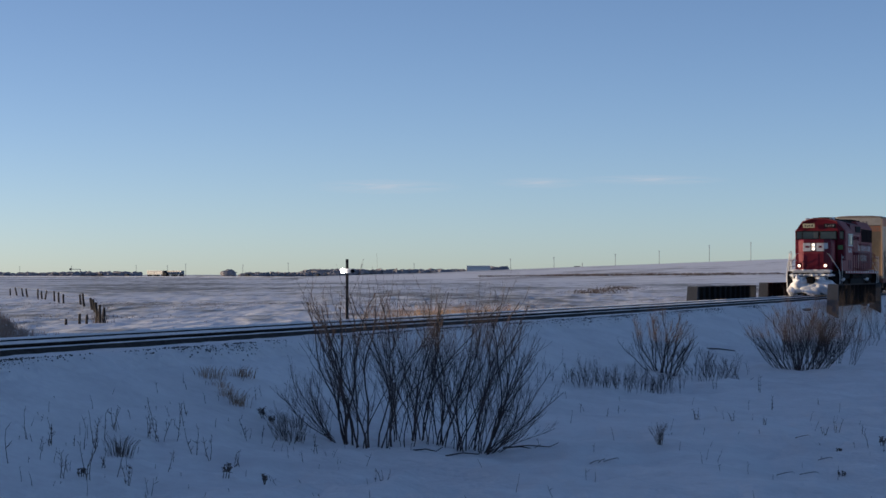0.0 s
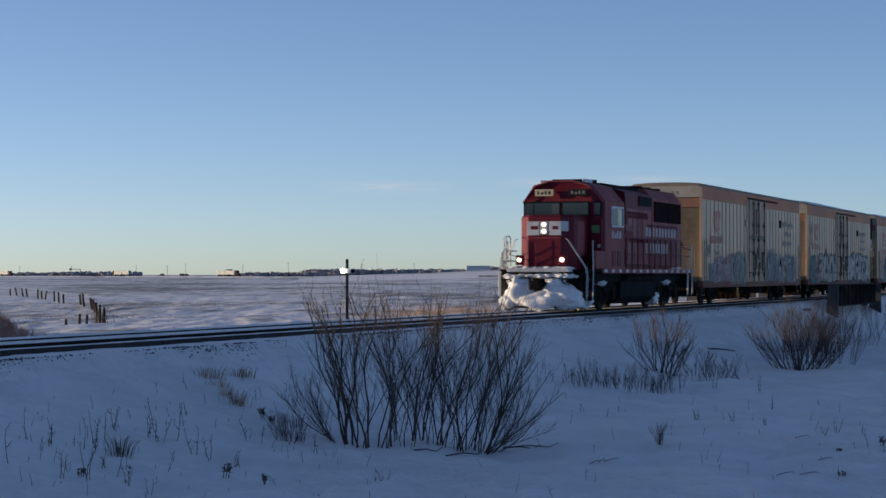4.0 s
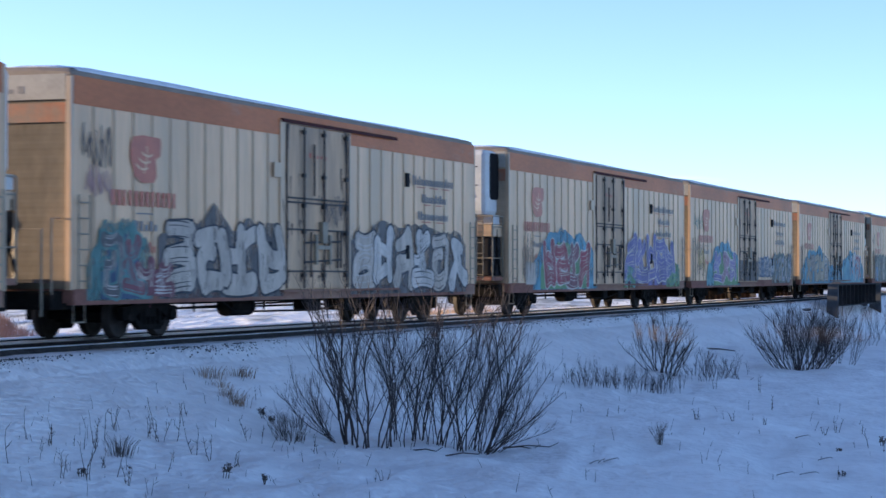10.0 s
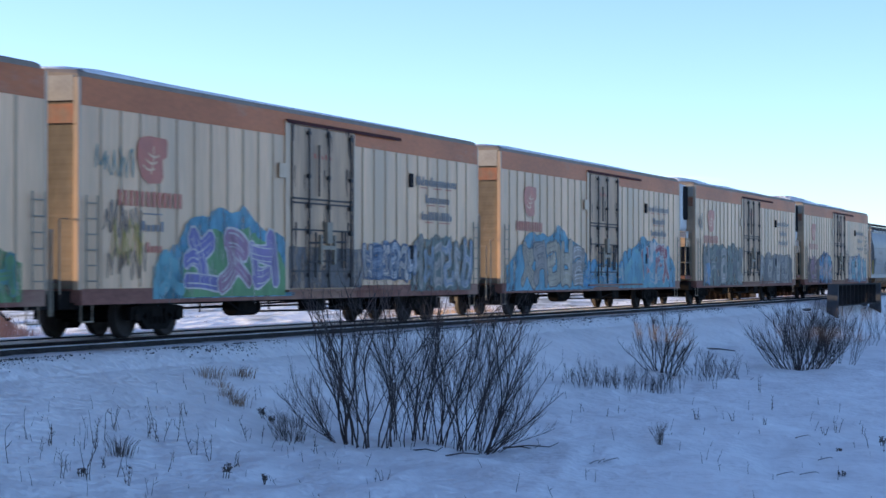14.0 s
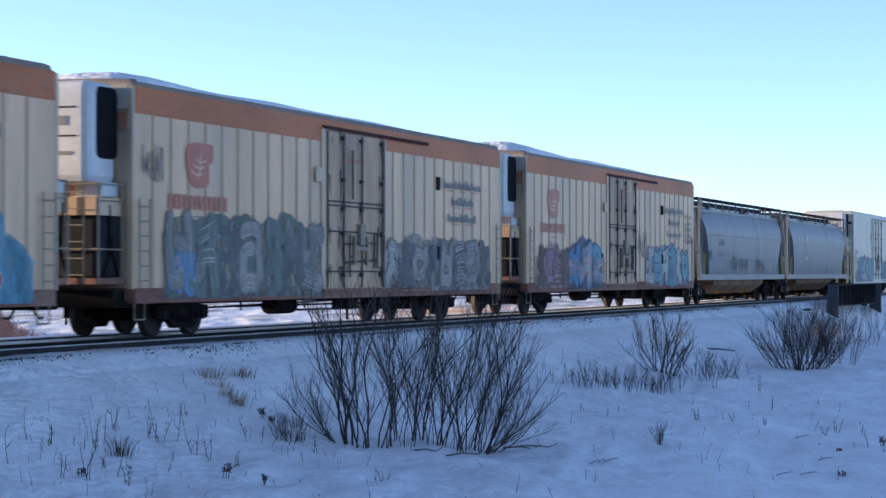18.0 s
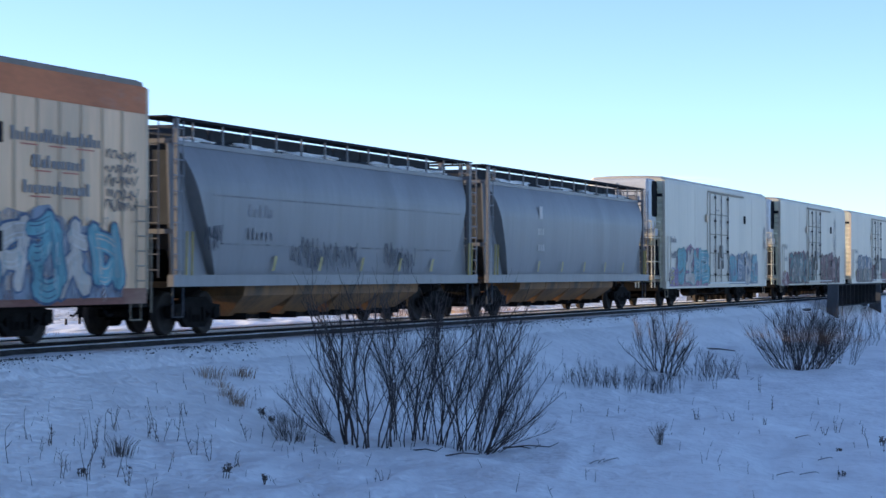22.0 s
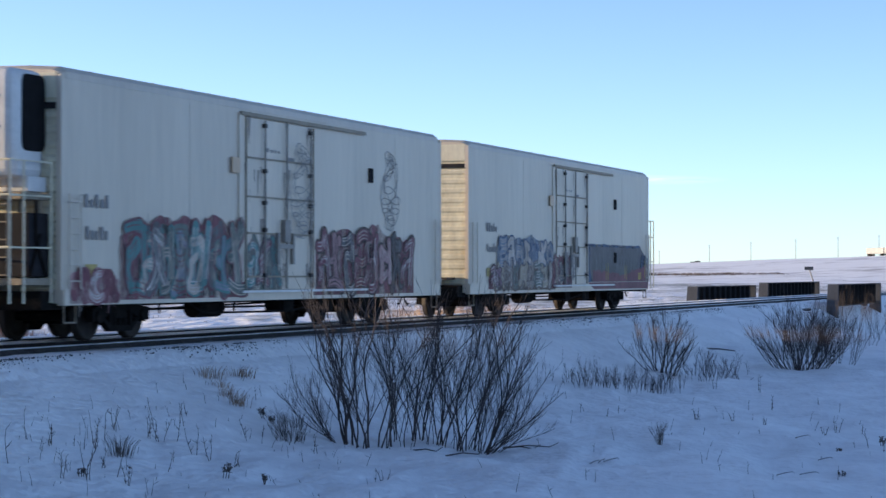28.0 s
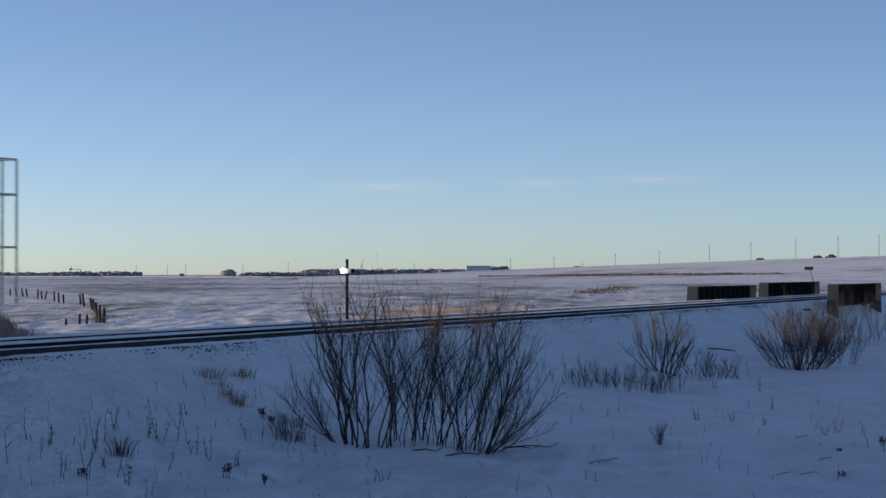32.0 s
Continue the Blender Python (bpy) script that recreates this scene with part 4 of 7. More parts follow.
    # small fittings
    for z in (3.74, 1.85):
        part("vent_box", shared("ventbox" if cream else "ventpair", lambda: boxes((-0.12, -0.035, 0, 0.05, -0.18, 0.18), (0.035, 0.12, 0, 0.05, -0.18, 0.18), soft=0.008) if not cream else boxes((-0.11, 0.11, 0, 0.06, -0.18, 0.18), soft=0.01), M["vent"]), None, car).location = (-5.9 if cream else -5.5, W, z)
    part("vent_box", shared("ventbox2", lambda: boxes((-0.2, 0.2, 0, 0.03, -0.17, 0.17), soft=0.01), M["rib"]), None, car).location = (2.35, W + 0.035, 3.62)
    part("placard", boxes((2.6, 2.95, W + 0.02, W + 0.032, 1.55, 2.0)), M["vent"], car)
    # emblem and writing
    y = W + 0.026
    if cream:
        em = bmesh.new()
        patch(em, [(9.05, 3.95), (8.7, 4.0), (7.95, 3.98), (7.9, 3.9), (7.93, 3.62), (8.12, 3.55), (8.08, 3.2), (8.2, 3.08), (8.7, 3.06), (9.0, 3.18), (9.17, 3.55), (9.16, 3.8)], y)
        part("emblem", em, M["orange2"], car, "orange rounded emblem")
        em = bmesh.new()
        for k in range(3):
            stroke(em, (8.95 - 0.12 * k, 3.42 + 0.12 * k), (8.45 - 0.1 * k, 3.36 + 0.14 * k), 0.02, y + 0.003, 0.06)
        stroke(em, (8.62, 3.25), (8.5, 3.8), 0.022, y + 0.004, 0.05)
        part("emblem_detail", em, M["cream"], car)
        marks(car, [(9.95, 7.2, 2.60, 0.30, 12)], y, M["orange2"], "lettering", "faded orange lettering", seed)
        marks(car, [(9.1, 7.8, 2.45, 0.025, 1), (9.0, 8.0, 2.12, 0.20, 5)], y, M["ink"], "car_marking", seed=seed + 1)
        marks(car, [(8.8, 8.1, 1.70, 0.20, 4)], y, M["orange2"], "car_marking", seed=seed + 1)
        marks(car, [(-6.3, -9.5, 3.64, 0.24, 20), (-7.0, -8.9, 3.18, 0.23, 11), (-6.7, -9.1, 2.72, 0.23, 14)], y, M["ink"], "lettering", "dark painted lettering", seed + 2)
        marks(car, [(-6.5, -9.4, 3.57, 0.025, 3), (-7.0, -8.9, 3.11, 0.025, 2), (-6.8, -9.1, 2.65, 0.025, 2)], y, M["orange2"], "underline", seed=seed + 4)
        marks(car, [(0.6, -0.5, 3.98, 0.12, 5)], W + 0.05, M["orange2"], "door_marking", seed=seed + 5)
    else:
        marks(car, [(8.8, 7.8, 2.52, 0.25, 5), (8.75, 7.85, 1.92, 0.25, 5)], y, M["ink"], "car_marking", seed=seed + 1)
        marks(car, [(0.8, 0.0, 3.98, 0.10, 4), (-0.2, -0.9, 3.8, 0.12, 1)], W + 0.05, M["ink"], "door_marking", seed=seed + 5)
        marks(car, [(8.85, 8.2, 1.2, 0.26, 1)], y, M["yellow"], "warning_label", "small yellow warning label", seed=seed + 6)
    # floor and rigging
    part("underframe", shared(kind + "_frame%d" % unit_front, lambda: boxes((-H + 0.3, H - 0.3, -0.22, 0.22, 0.62, 0.95), *[(x - 0.08, x + 0.08, -W + 0.1, W - 0.1, 0.72, 0.95) for x in (-8.4, -5.5, -2.6, 0, 2.6, 5.5, 8.4)]), M["grime"]), None, car)
    part("brake_rigging", shared("rigging", lambda: bars([[(-5.8, 0.5, 0.52), (5.8, 0.55, 0.55)], [(-5.8, -0.7, 0.6), (5.0, -0.7, 0.48)], [(-4, 1.1, 0.70), (-1, 1.15, 0.42), (3.5, 1.1, 0.45), (4.2, 1.1, 0.7)]] +
                              [[(x, y, 0.75), (x, y, 0.45)] for x, y in ((-4.6, 0.5), (-3, 0.5), (-1.2, 0.5), (0.8, 0.55), (2.2, 0.55), (4.4, 0.55), (-0.4, 1.15), (2.6, 1.1), (-2.4, 1.1))], 0.025, 5), M["grime"]), None, car)
    part("air_reservoir", shared("reservoir", lambda: tube(bmesh.new(), [(2.0, 0.7, 0.55), (2.1, 0.7, 0.55), (3.1, 0.7, 0.55), (3.2, 0.7, 0.55)], 0.21, sides=14), M["grime"], False), None, car)
    part("brake_cylinder", shared("cyl", lambda: boxes((-3.6, -2.7, 0.55, 1.15, 0.38, 0.70), soft=0.05), M["grime"]), None, car)
    part("valve_box", shared("valve", lambda: boxes((-1.1, -0.5, 0.7, 1.2, 0.42, 0.72), soft=0.04), M["grime"]), None, car)
    for e in (1, -1):
        truck(car, e * (H - (3.0 if e == uf else 3.9)))
    if snow:
        rng = random.Random(seed)
        bm = bmesh.new()
        n = 40
        rows = []
        for i in range(n + 1):
            x = H - 0.3 - (2 * H - 0.6) * i / n
            hgt = max(0.0, 0.05 + snow * (0.5 + noise.noise((x * 0.22, seed * 7.3, 0)))) * (1 if 0 < i < n else 0)
            fade = max(0.0, 1 - i / n * (1.2 if snow > 0.2 else 0.6))
            rows.append([bm.verts.new((x, yy, zz + hgt * fade * kk + 0.016 - 0.05 * (1 - fade))) for yy, zz, kk in ((-1.3, 5.09, 0), (-0.7, 5.12, 0.9), (0, 5.14, 1), (0.7, 5.13, 0.95), (1.38, 5.095, 0.5), (1.50, 5.03, 0))])
        for a, b in zip(rows, rows[1:]):
            for k in range(5):
                bm.faces.new((a[k], b[k], b[k + 1], a[k + 1]))
        bmesh.ops.recalc_face_normals(bm, faces=bm.faces[:])
        for f in bm.faces:
            f.normal_update()
        if sum(f.normal.z for f in bm.faces) < 0:
            bmesh.ops.reverse_faces(bm, faces=bm.faces[:])
        part("roof_snow", bm, M["snow"], car, "wind-blown snow on the roof", smooth=True)
    for i, a in enumerate(art):
        graffiti(car, W + (0.047 if abs(a[0] + a[1]) < 3.0 and a[0] < 2.7 else 0.027), *a, seed=seed * 13 + i)
    for ob in car.children:
        if ob.name.split(".")[0] in ("plug_door", "vent_box", "placard", "car_marking", "door_marking", "warning_label", "graffiti", "painted_panel") and not ob.rotation_euler.z:
            ob.location.x += D
    return car


def round_panel(x0, x1, z0, z1, y0, y1, r):
    """An upright panel with round corners."""
    rim = []
    for cx, cz, a0 in ((x1 - r, z1 - r, 0), (x0 + r, z1 - r, 90), (x0 + r, z0 + r, 180), (x1 - r, z0 + r, 270)):
        rim += [(cx + r * math.cos(radians(a0 + a)), cz + r * math.sin(radians(a0 + a))) for a in (0, 22.5, 45, 67.5, 90)]
    bm = bmesh.new()
    loft(bm, [[(px, yy, pz) for px, pz in rim] for yy in (y0, y1)])
    return bm


def cooling_unit(car, e, H, W, cream, seed):
    """Refrigeration set with its platform at one end."""
    def x(a, b):
        return (e * (H + a), e * (H + b)) if e > 0 else (e * (H + b), e * (H + a))
    deep = 1.22 if e > 0 else 0.82
    u = part("cooling_unit", boxes((*x(0.10, deep), -1.20, 1.22, 3.00, 4.98), soft=0.16), M["unit"], car, "white refrigeration unit")
    part("unit_grille", round_panel(*x(0.14, deep - 0.3), 3.50, 4.88, 1.19, 1.245, 0.16), M["black"], u, "black side grille")
    part("unit_panel", boxes((*x(deep, deep + 0.012), -1.0, 0.95, 3.9, 3.93), (*x(deep, deep + 0.012), -1.0, 0.95, 4.45, 4.48), (*x(deep, deep + 0.012), -0.1, -0.06, 3.2, 4.8)), M["vent"], u)
    part("unit_label", boxes((*x(deep, deep + 0.014), 0.2, 0.85, 3.55, 3.62), (*x(deep, deep + 0.014), 0.3, 0.75, 4.12, 4.3), (*x(deep, deep + 0.014), -0.6, 0.1, 4.66, 4.71)), M["ink"], u)
    part("unit_pipe", bars([[(e * (H + 0.3), 1.2, 1.2), (e * (H + 0.3), 1.22, 3.0)]], 0.04), M["ladder"], u)
    part("unit_pipe", bars([[(e * (H + 0.5), 0.9, 1.2), (e * (H + 0.5), 0.95, 3.0)]], 0.04), M["ladder"], u)
    # solid near-black block paints the shaded void below the unit
    part("engine_box", boxes((*x(0.10, deep - 0.2 if cream else 0.8), -1.1, 1.30, 1.22, 2.38), soft=0.03), M["vent"], u, "near-black block standing in for the shaded engine void")
    part("unit_shelf", boxes((*x(0.05, deep - 0.07), -1.35, 1.35, 2.40 if cream else 2.62, 2.74)), M["rib"] if cream else M["ladder"], u)
    part("unit_floor", boxes((*x(0.05, deep - 0.07), -1.38, 1.38, 1.08, 1.2)), M["sill"] if cream else M["ladder"], u)
    part("fuel_box", boxes((*x(0.15, 0.8), 0.7, 1.28, 2.76, 3.04), soft=0.02), M["unit"], u)
    part("pipe_run", bars([[(e * (H + 0.25), 1.33, 1.25), (e * (H + 0.6), 1.34, 1.9), (e * (H + 0.62), 1.34, 2.6)], [(e * (H + 0.8), 1.33, 1.25), (e * (H + 0.45), 1.34, 2.0)]], 0.03, 5), M["grime"], u)
    fr = bmesh.new()
    out, hi = (deep - 0.1, 3.0) if cream else (1.57, 3.3)
    for a in (0.16, out) if cream else (0.16, 1.1, out):
        for y in (1.38, 0.75, -1.38):
            tube(fr, [(e * (H + a), y, 1.1 if cream else 0.75), (e * (H + a), y, hi)], 0.022, sides=5)
    for z in (1.75, 2.68, hi):
        tube(fr, [(e * (H + 0.16), 1.38, z), (e * (H + out), 1.38, z), (e * (H + out), -1.38, z), (e * (H + 0.16), -1.38, z)], 0.022, sides=5)
    part("guard_frame", fr, M["ladder"] if cream else M["ice_end"], u)
    ladder(u, e * (H + deep - 0.08), 0.9, 1.1, 3.0, 6, e, M["ladder"], along=False)


# ---------------------------------------------------------------- train: covered hoppers
def hopper(label, seed, seam, art):
    car = thing("covered_hopper_car", label, "railcar", "cars of the train")
    HT, HB = 8.9, 7.35

    def shell():
        bm = bmesh.new()
        n = 26
        rings = []
        for i in range(n + 1):
            u = -1 + 2 * i / n
            ring = []
            prof = []
            for k in range(23):
                f = k / 22
                z = 1.20 + 2.82 * f
                y = 1.62 - 2.2 * max(0, f - 0.6) ** 2 - 0.38 * max(0, 0.6 - f) ** 2
                prof.append((u * (HB + (HT - HB) * f), y, z))
            ring = [(x, -y, z) for x, y, z in prof] + [(x, y, z) for x, y, z in reversed(prof)]
            rings.append(ring)
        loft(bm, rings, caps=True)
        return bm
    part("hopper_shell", shared("hopper_shell", shell, M["hop"], False), None, car, "curved grey steel hull", smooth=False)
    def roofm():
        bm = bmesh.new()
        loft(bm, [[(x, -1.24, 4.022), (x, -0.95, 4.14), (x, 0, 4.22), (x, 0.95, 4.14), (x, 1.24, 4.022)] for x in (-HT + 0.05, HT - 0.05)])
        return bm
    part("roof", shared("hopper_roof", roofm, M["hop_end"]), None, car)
    part("top_chord", shared("hopper_chord", lambda: boxes((-HT, HT, 1.22, 1.34, 3.93, 4.03), (-HT, HT, -1.34, -1.22, 3.93, 4.03)), M["hop"]), None, car)
    part("side_sill", shared("hopper_sill", lambda: boxes((-9.45, 9.45, 1.46, 1.60, 1.02, 1.26), (-9.45, 9.45, -1.60, -1.46, 1.02, 1.26)), M["hop"]), None, car)
    # running boards, hatches
    part("running_board", shared("runboard", lambda: boxes((-9.35, 9.35, 0.85, 1.42, 4.44, 4.50), (-9.35, 9.35, -1.42, -0.85, 4.44, 4.50), (9.05, 9.45, -1.45, 1.45, 4.455, 4.495), (-9.45, -9.05, -1.45, 1.45, 4.455, 4.495)), M["vent"]), None, car, "dark grated running board")
    for i in range(13):
        x = -8.75 + 1.4 * i
        part("board_bracket", shared("bracket", lambda: boxes((-0.02, 0.02, 1.30, 1.34, 4.0, 4.46)), M["hop"]), None, car).location.x = x
    for i in range(9):
        h = part("hatch_cover", shared("hatch", lambda: boxes((-0.82, 0.82, -0.75, 0.75, 4.15, 4.43), soft=0.05), M["hop_end"]), None, car)
        h.location.x = -7.0 + 1.75 * i
    sn = bmesh.new()
    for i in range(7):
        blob(sn, (-7.6 + 2.45 * i + 0.7 * math.sin(i * 2.3 + seed), 1.04, 4.09), (0.95 + 0.45 * math.sin(i * 1.7), 0.22, 0.06), i + seed * 3, 3, 1.0)
    tagged(part("roof_snow", sn, M["packed"], car, "snow patches beside the hatches", smooth=True), kind="stuff")
    # ends
    for e in (1, -1):
        es = bmesh.new()
        loft(es, [[(e * 8.8, y, 3.98), (e * 8.74, y, 3.98), (e * 5.5, y, 1.2), (e * 5.56, y, 1.2)] for y in (-1.25, 1.25)])
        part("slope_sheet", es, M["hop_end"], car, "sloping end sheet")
        for sy in (1, -1):
            pl = bmesh.new()
            loft(pl, [[(e * 9.09, sy * yy, 1.24), (e * 9.09, sy * (yy - 0.10), 4.0), (e * 8.85, sy * (yy - 0.10), 4.0), (e * 8.15, sy * (yy - 0.05), 2.6), (e * 7.47, sy * yy, 1.24)] for yy in (1.33, 1.37)])
            part("side_end_plate", pl, M["hop"], car, "flared grey end plate")
        fm = bmesh.new()
        for y in (1.45, -1.45, 0.6, -0.6):
            box(fm, e * 9.07 - 0.05, e * 9.07 + 0.05, y - 0.05, y + 0.05, 1.2, 4.46)
        box(fm, e * 9.07 - 0.04, e * 9.07 + 0.04, -1.4, 1.4, 3.96, 4.05)
        box(fm, e * 9.07 - 0.04, e * 9.07 + 0.04, -1.4, 1.4, 2.1, 2.2)
        part("end_frame", fm, M["hop"], car)
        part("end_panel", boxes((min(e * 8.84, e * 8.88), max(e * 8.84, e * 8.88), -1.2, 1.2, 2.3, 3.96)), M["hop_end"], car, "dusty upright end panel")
        part("end_platform", boxes((min(e * 7.2, e * 9.45), max(e * 7.2, e * 9.45), -1.45, 1.45, 1.00, 1.12)), M["grime"], car)
        ladder(car, e * 9.2, 1.50, 1.2, 4.4, 10, 1, M["hop"], 0.45)
        ladder(car, e * 9.15, 0.9, 1.2, 4.4, 10, e, M["hop"], 0.45, along=False)
        for xx in (8.9, 8.65):
            part("corner_handrail", bars([[(e * xx, 1.60, 1.25), (e * xx, 1.62, 2.15)]], 0.026, 6), M["yellow"], car, "yellow painted handrail")
        part("brake_gear", boxes((min(e * 7.5, e * 8.65), max(e * 7.5, e * 8.65), -0.5, 0.5, 1.12, 1.8), soft=0.05), M["grime"], car)
        part("sill_step", bars([[(e * 9.3, 1.5, 1.0), (e * 9.3, 1.5, 0.4), (e * 8.85, 1.5, 0.4), (e * 8.85, 1.5, 1.0)]], 0.022, 5), M["hop_end"], car)
        coupler(car, e * 9.4, e)
        truck(car, e * 7.45)
    # discharge bays
    def bay():
        bm = bmesh.new()
        loft(bm, [[(-1.35 * k, -1.32 * j, z), (1.35 * k, -1.32 * j, z), (1.35 * k, 1.32 * j, z), (-1.35 * k, 1.32 * j, z)] for k, j, z in ((1.0, 1.0, 1.22), (1.0, 0.95, 0.80), (0.76, 0.6, 0.44), (0.68, 0.5, 0.34))])
        return bm
    for x in (-4.1, -1.37, 1.37, 4.1):
        part("discharge_bay", shared("bay", bay, M["chute"]), None, car, "rusty discharge chute").location.x = x
        part("outlet_gate", shared("gate", lambda: boxes((-0.62, 0.62, -0.6, 0.75, 0.27, 0.36), (-0.66, -0.6, -0.7, 1.0, 0.25, 0.4), (0.6, 0.66, -0.7, 1.0, 0.25, 0.4)), M["grime"]), None, car).location.x = x
    part("center_sill", shared("hop_sill", lambda: boxes((-9.35, 9.35, -0.2, 0.2, 0.75, 1.0)), M["grime"]), None, car)
    y = 1.626
    if seam:
        part("hull_seam", boxes((-7.9, 7.7, 1.60, 1.628, 2.92, 2.95), (-7.2, 7.2, 1.54, 1.592, 1.90, 1.935)), M["g_grey"], car)
        marks(car, [(6.0, 4.6, 2.52, 0.28, 5), (6.0, 4.6, 2.02, 0.26, 6)], y, M["ink"], "car_marking", seed=seed)
    else:
        marks(car, [(4.6, 4.1, 3.0, 0.4, 1), (4.7, 4.0, 2.5, 0.2, 3), (4.7, 4.0, 2.0, 0.2, 3)], y, M["g_white" if not seam else "ink"], "car_marking", seed=seed)
    ym = bmesh.new()
    for x in (4.6, 2.0, -0.6, -3.2, -5.6):
        patch(ym, [(x + 0.12, 1.35), (x - 0.02, 1.35), (x - 0.20, 1.68), (x - 0.06, 1.68)], 1.606)
    part("yellow_stripe", ym, M["yellow"], car, "yellow reflective stripe")
    for i, (x0, x1, z0, z1) in enumerate(art):
        tag(car, x0, x1, z0, z1, 1.60, M["g_black"], seed * 17 + i)
    return car


# ---------------------------------------------------------------- train: locomotive
def locomotive():
    lo = thing("diesel_locomotive", "red diesel road-switcher locomotive with snow-packed pilot", "locomotive")
    R, P, K, S = M["red"], M["pink"], M["black"], M["silver"]
    # frame and walkway
    part("frame", boxes((-8.0, 7.9, -1.0, 1.0, 1.02, 1.40)), K, lo)
    deck = part("walkway", boxes((-8.1, 7.9, -1.50, 1.50, 1.36, 1.44)), K, lo)
    part("walkway_edge", boxes((-8.1, 5.6, 1.52, 1.545, 1.30, 1.46), (-8.1, 5.6, -1.545, -1.52, 1.30, 1.46)), M["pink"], deck)
    me = shared("tab", lambda: boxes((-0.17, 0.17, 1.546, 1.556, 1.33, 1.44)), M["white"])
    for i in range(14):
        part("reflective_tab", me, None, deck, "white reflective tab").location.x = 5.2 - 0.98 * i
    # cab
    def cab_ring(x, inset=0.0):
        return [(x, -1.5, 1.46), (x, -1.5, 3.84), (x, -1.02, 4.42), (x, -0.45, 4.57), (x, 0.45, 4.57), (x, 1.02, 4.42), (x, 1.5, 3.84), (x, 1.5, 1.46)]
    bm = bmesh.new()
    loft(bm, [cab_ring(2.55), cab_ring(5.10)])
    cab = part("cab", bm, P, lo, "full-width red cab")
    # tapered windscreen front
    bm = bmesh.new()
    loft(bm, [cab_ring(5.102), [(5.47 if abs(y) < 1.1 else 5.20, y * (0.985), z - (0.03 if z > 4 else 0)) for _, y, z in cab_ring(0)]])
    part("cab_front", bm, R, cab)
    part("cab_roof", boxes((2.45, 5.2, -0.42, 0.42, 4.572, 4.62), (3.0, 3.9, -0.3, 0.3, 4.6, 4.68), (2.6, 2.9, 0.2, 0.5, 4.55, 4.70)), K, cab)
    part("roof_antenna", boxes((3.6, 4.6, 0.5, 0.62, 4.53, 4.66), soft=0.02), S, cab, "pale antenna housing")
    part("roof_antenna", boxes((4.7, 5.1, -0.9, -0.7, 4.46, 4.60), soft=0.02), S, cab, "pale antenna housing")
    part("roof_lip", bars([[(5.30, -1.46, 3.80), (5.48, -1.0, 4.38), (5.51, -0.45, 4.54), (5.51, 0.45, 4.54), (5.48, 1.0, 4.38), (5.30, 1.48, 3.80)]], 0.035, 5), P, cab)
    for y0, y1, x in ((-1.36, -1.06, 5.37), (-0.98, -0.06, 5.495), (0.06, 0.98, 5.495), (1.06, 1.38, 5.37)):
        w = part("windscreen", boxes((x - 0.02, x, y0, y1, 3.36, 3.78), soft=0.008), M["glass"], cab)
        part("window_gasket", boxes((x - 0.03, x - 0.008, y0 - 0.05, y1 + 0.05, 3.31, 3.83)), K, w)
    # paler pane stands in for a reflection in the windscreen
    part("sun_visor", boxes((5.496, 5.500, -0.34, -0.08, 3.40, 3.75)), M["lit_glass"], cab, "paler pane painted as a windscreen reflection")
    for y, m, lb in ((0.62, M["vent"], "dark number board"), (-0.62, M["board"], "lit number board")):
        b = part("number_board", boxes((5.48, 5.52, y - 0.34, y + 0.34, 4.02, 4.26), soft=0.01), m, cab, lb)
        n = marks(b, [(y - 0.27, y + 0.27, 4.08, 0.12, 4)], 0, M["ink"] if y > 0 else M["vent"], "number_bar")
        n.rotation_euler.z = -math.pi / 2
        n.location.x = 5.523
        n.scale.x = -1
    # cab side window and door
    win = part("side_window", boxes((2.85, 4.35, 1.5, 1.53, 3.0, 3.62), soft=0.01), M["glass"], cab)
    part("window_frame", boxes((2.78, 2.85, 1.5, 1.56, 2.94, 3.68), (4.35, 4.42, 1.5, 1.56, 2.94, 3.68), (3.57, 3.62, 1.5, 1.55, 3.0, 3.62), (2.85, 4.35, 1.5, 1.56, 3.62, 3.68), (2.85, 4.35, 1.5, 1.56, 2.94, 3.0)), S, win)
    # paler pane paints brightness onto the side glass
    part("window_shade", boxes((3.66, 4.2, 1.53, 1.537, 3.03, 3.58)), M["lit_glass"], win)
    part("side_window", boxes((2.85, 4.35, -1.53, -1.5, 3.0, 3.62)), M["glass"], cab)
    marks(lo, [(4.25, 2.95, 2.55, 0.26, 4)], 1.508, M["white"], "road_number", "white number bars")
    part("battery_box", boxes((2.6, 4.7, 1.20, 1.50, 1.46, 1.47), (3.0, 3.5, 1.50, 1.52, 1.55, 2.1), (3.75, 4.25, 1.50, 1.52, 1.55, 2.1)), M["red"], lo)
    part("cab_step_panel", boxes((5.12, 6.3, 1.36, 1.50, 1.46, 2.08), soft=0.02), P, lo, "faded red step guard")
    # corridor door beside the nose
    part("cab_door", boxes((5.25, 5.37, 1.02, 1.44, 1.5, 3.2), soft=0.02), R, cab)
    part("green_placard", boxes((5.37, 5.39, 1.08, 1.36, 2.72, 2.98)), M["g_green"], cab, "small green placard")
    part("door_latch", boxes((5.37, 5.40, 1.30, 1.40, 2.2, 2.32)), S, cab)
    # nose
    bm = bmesh.new()
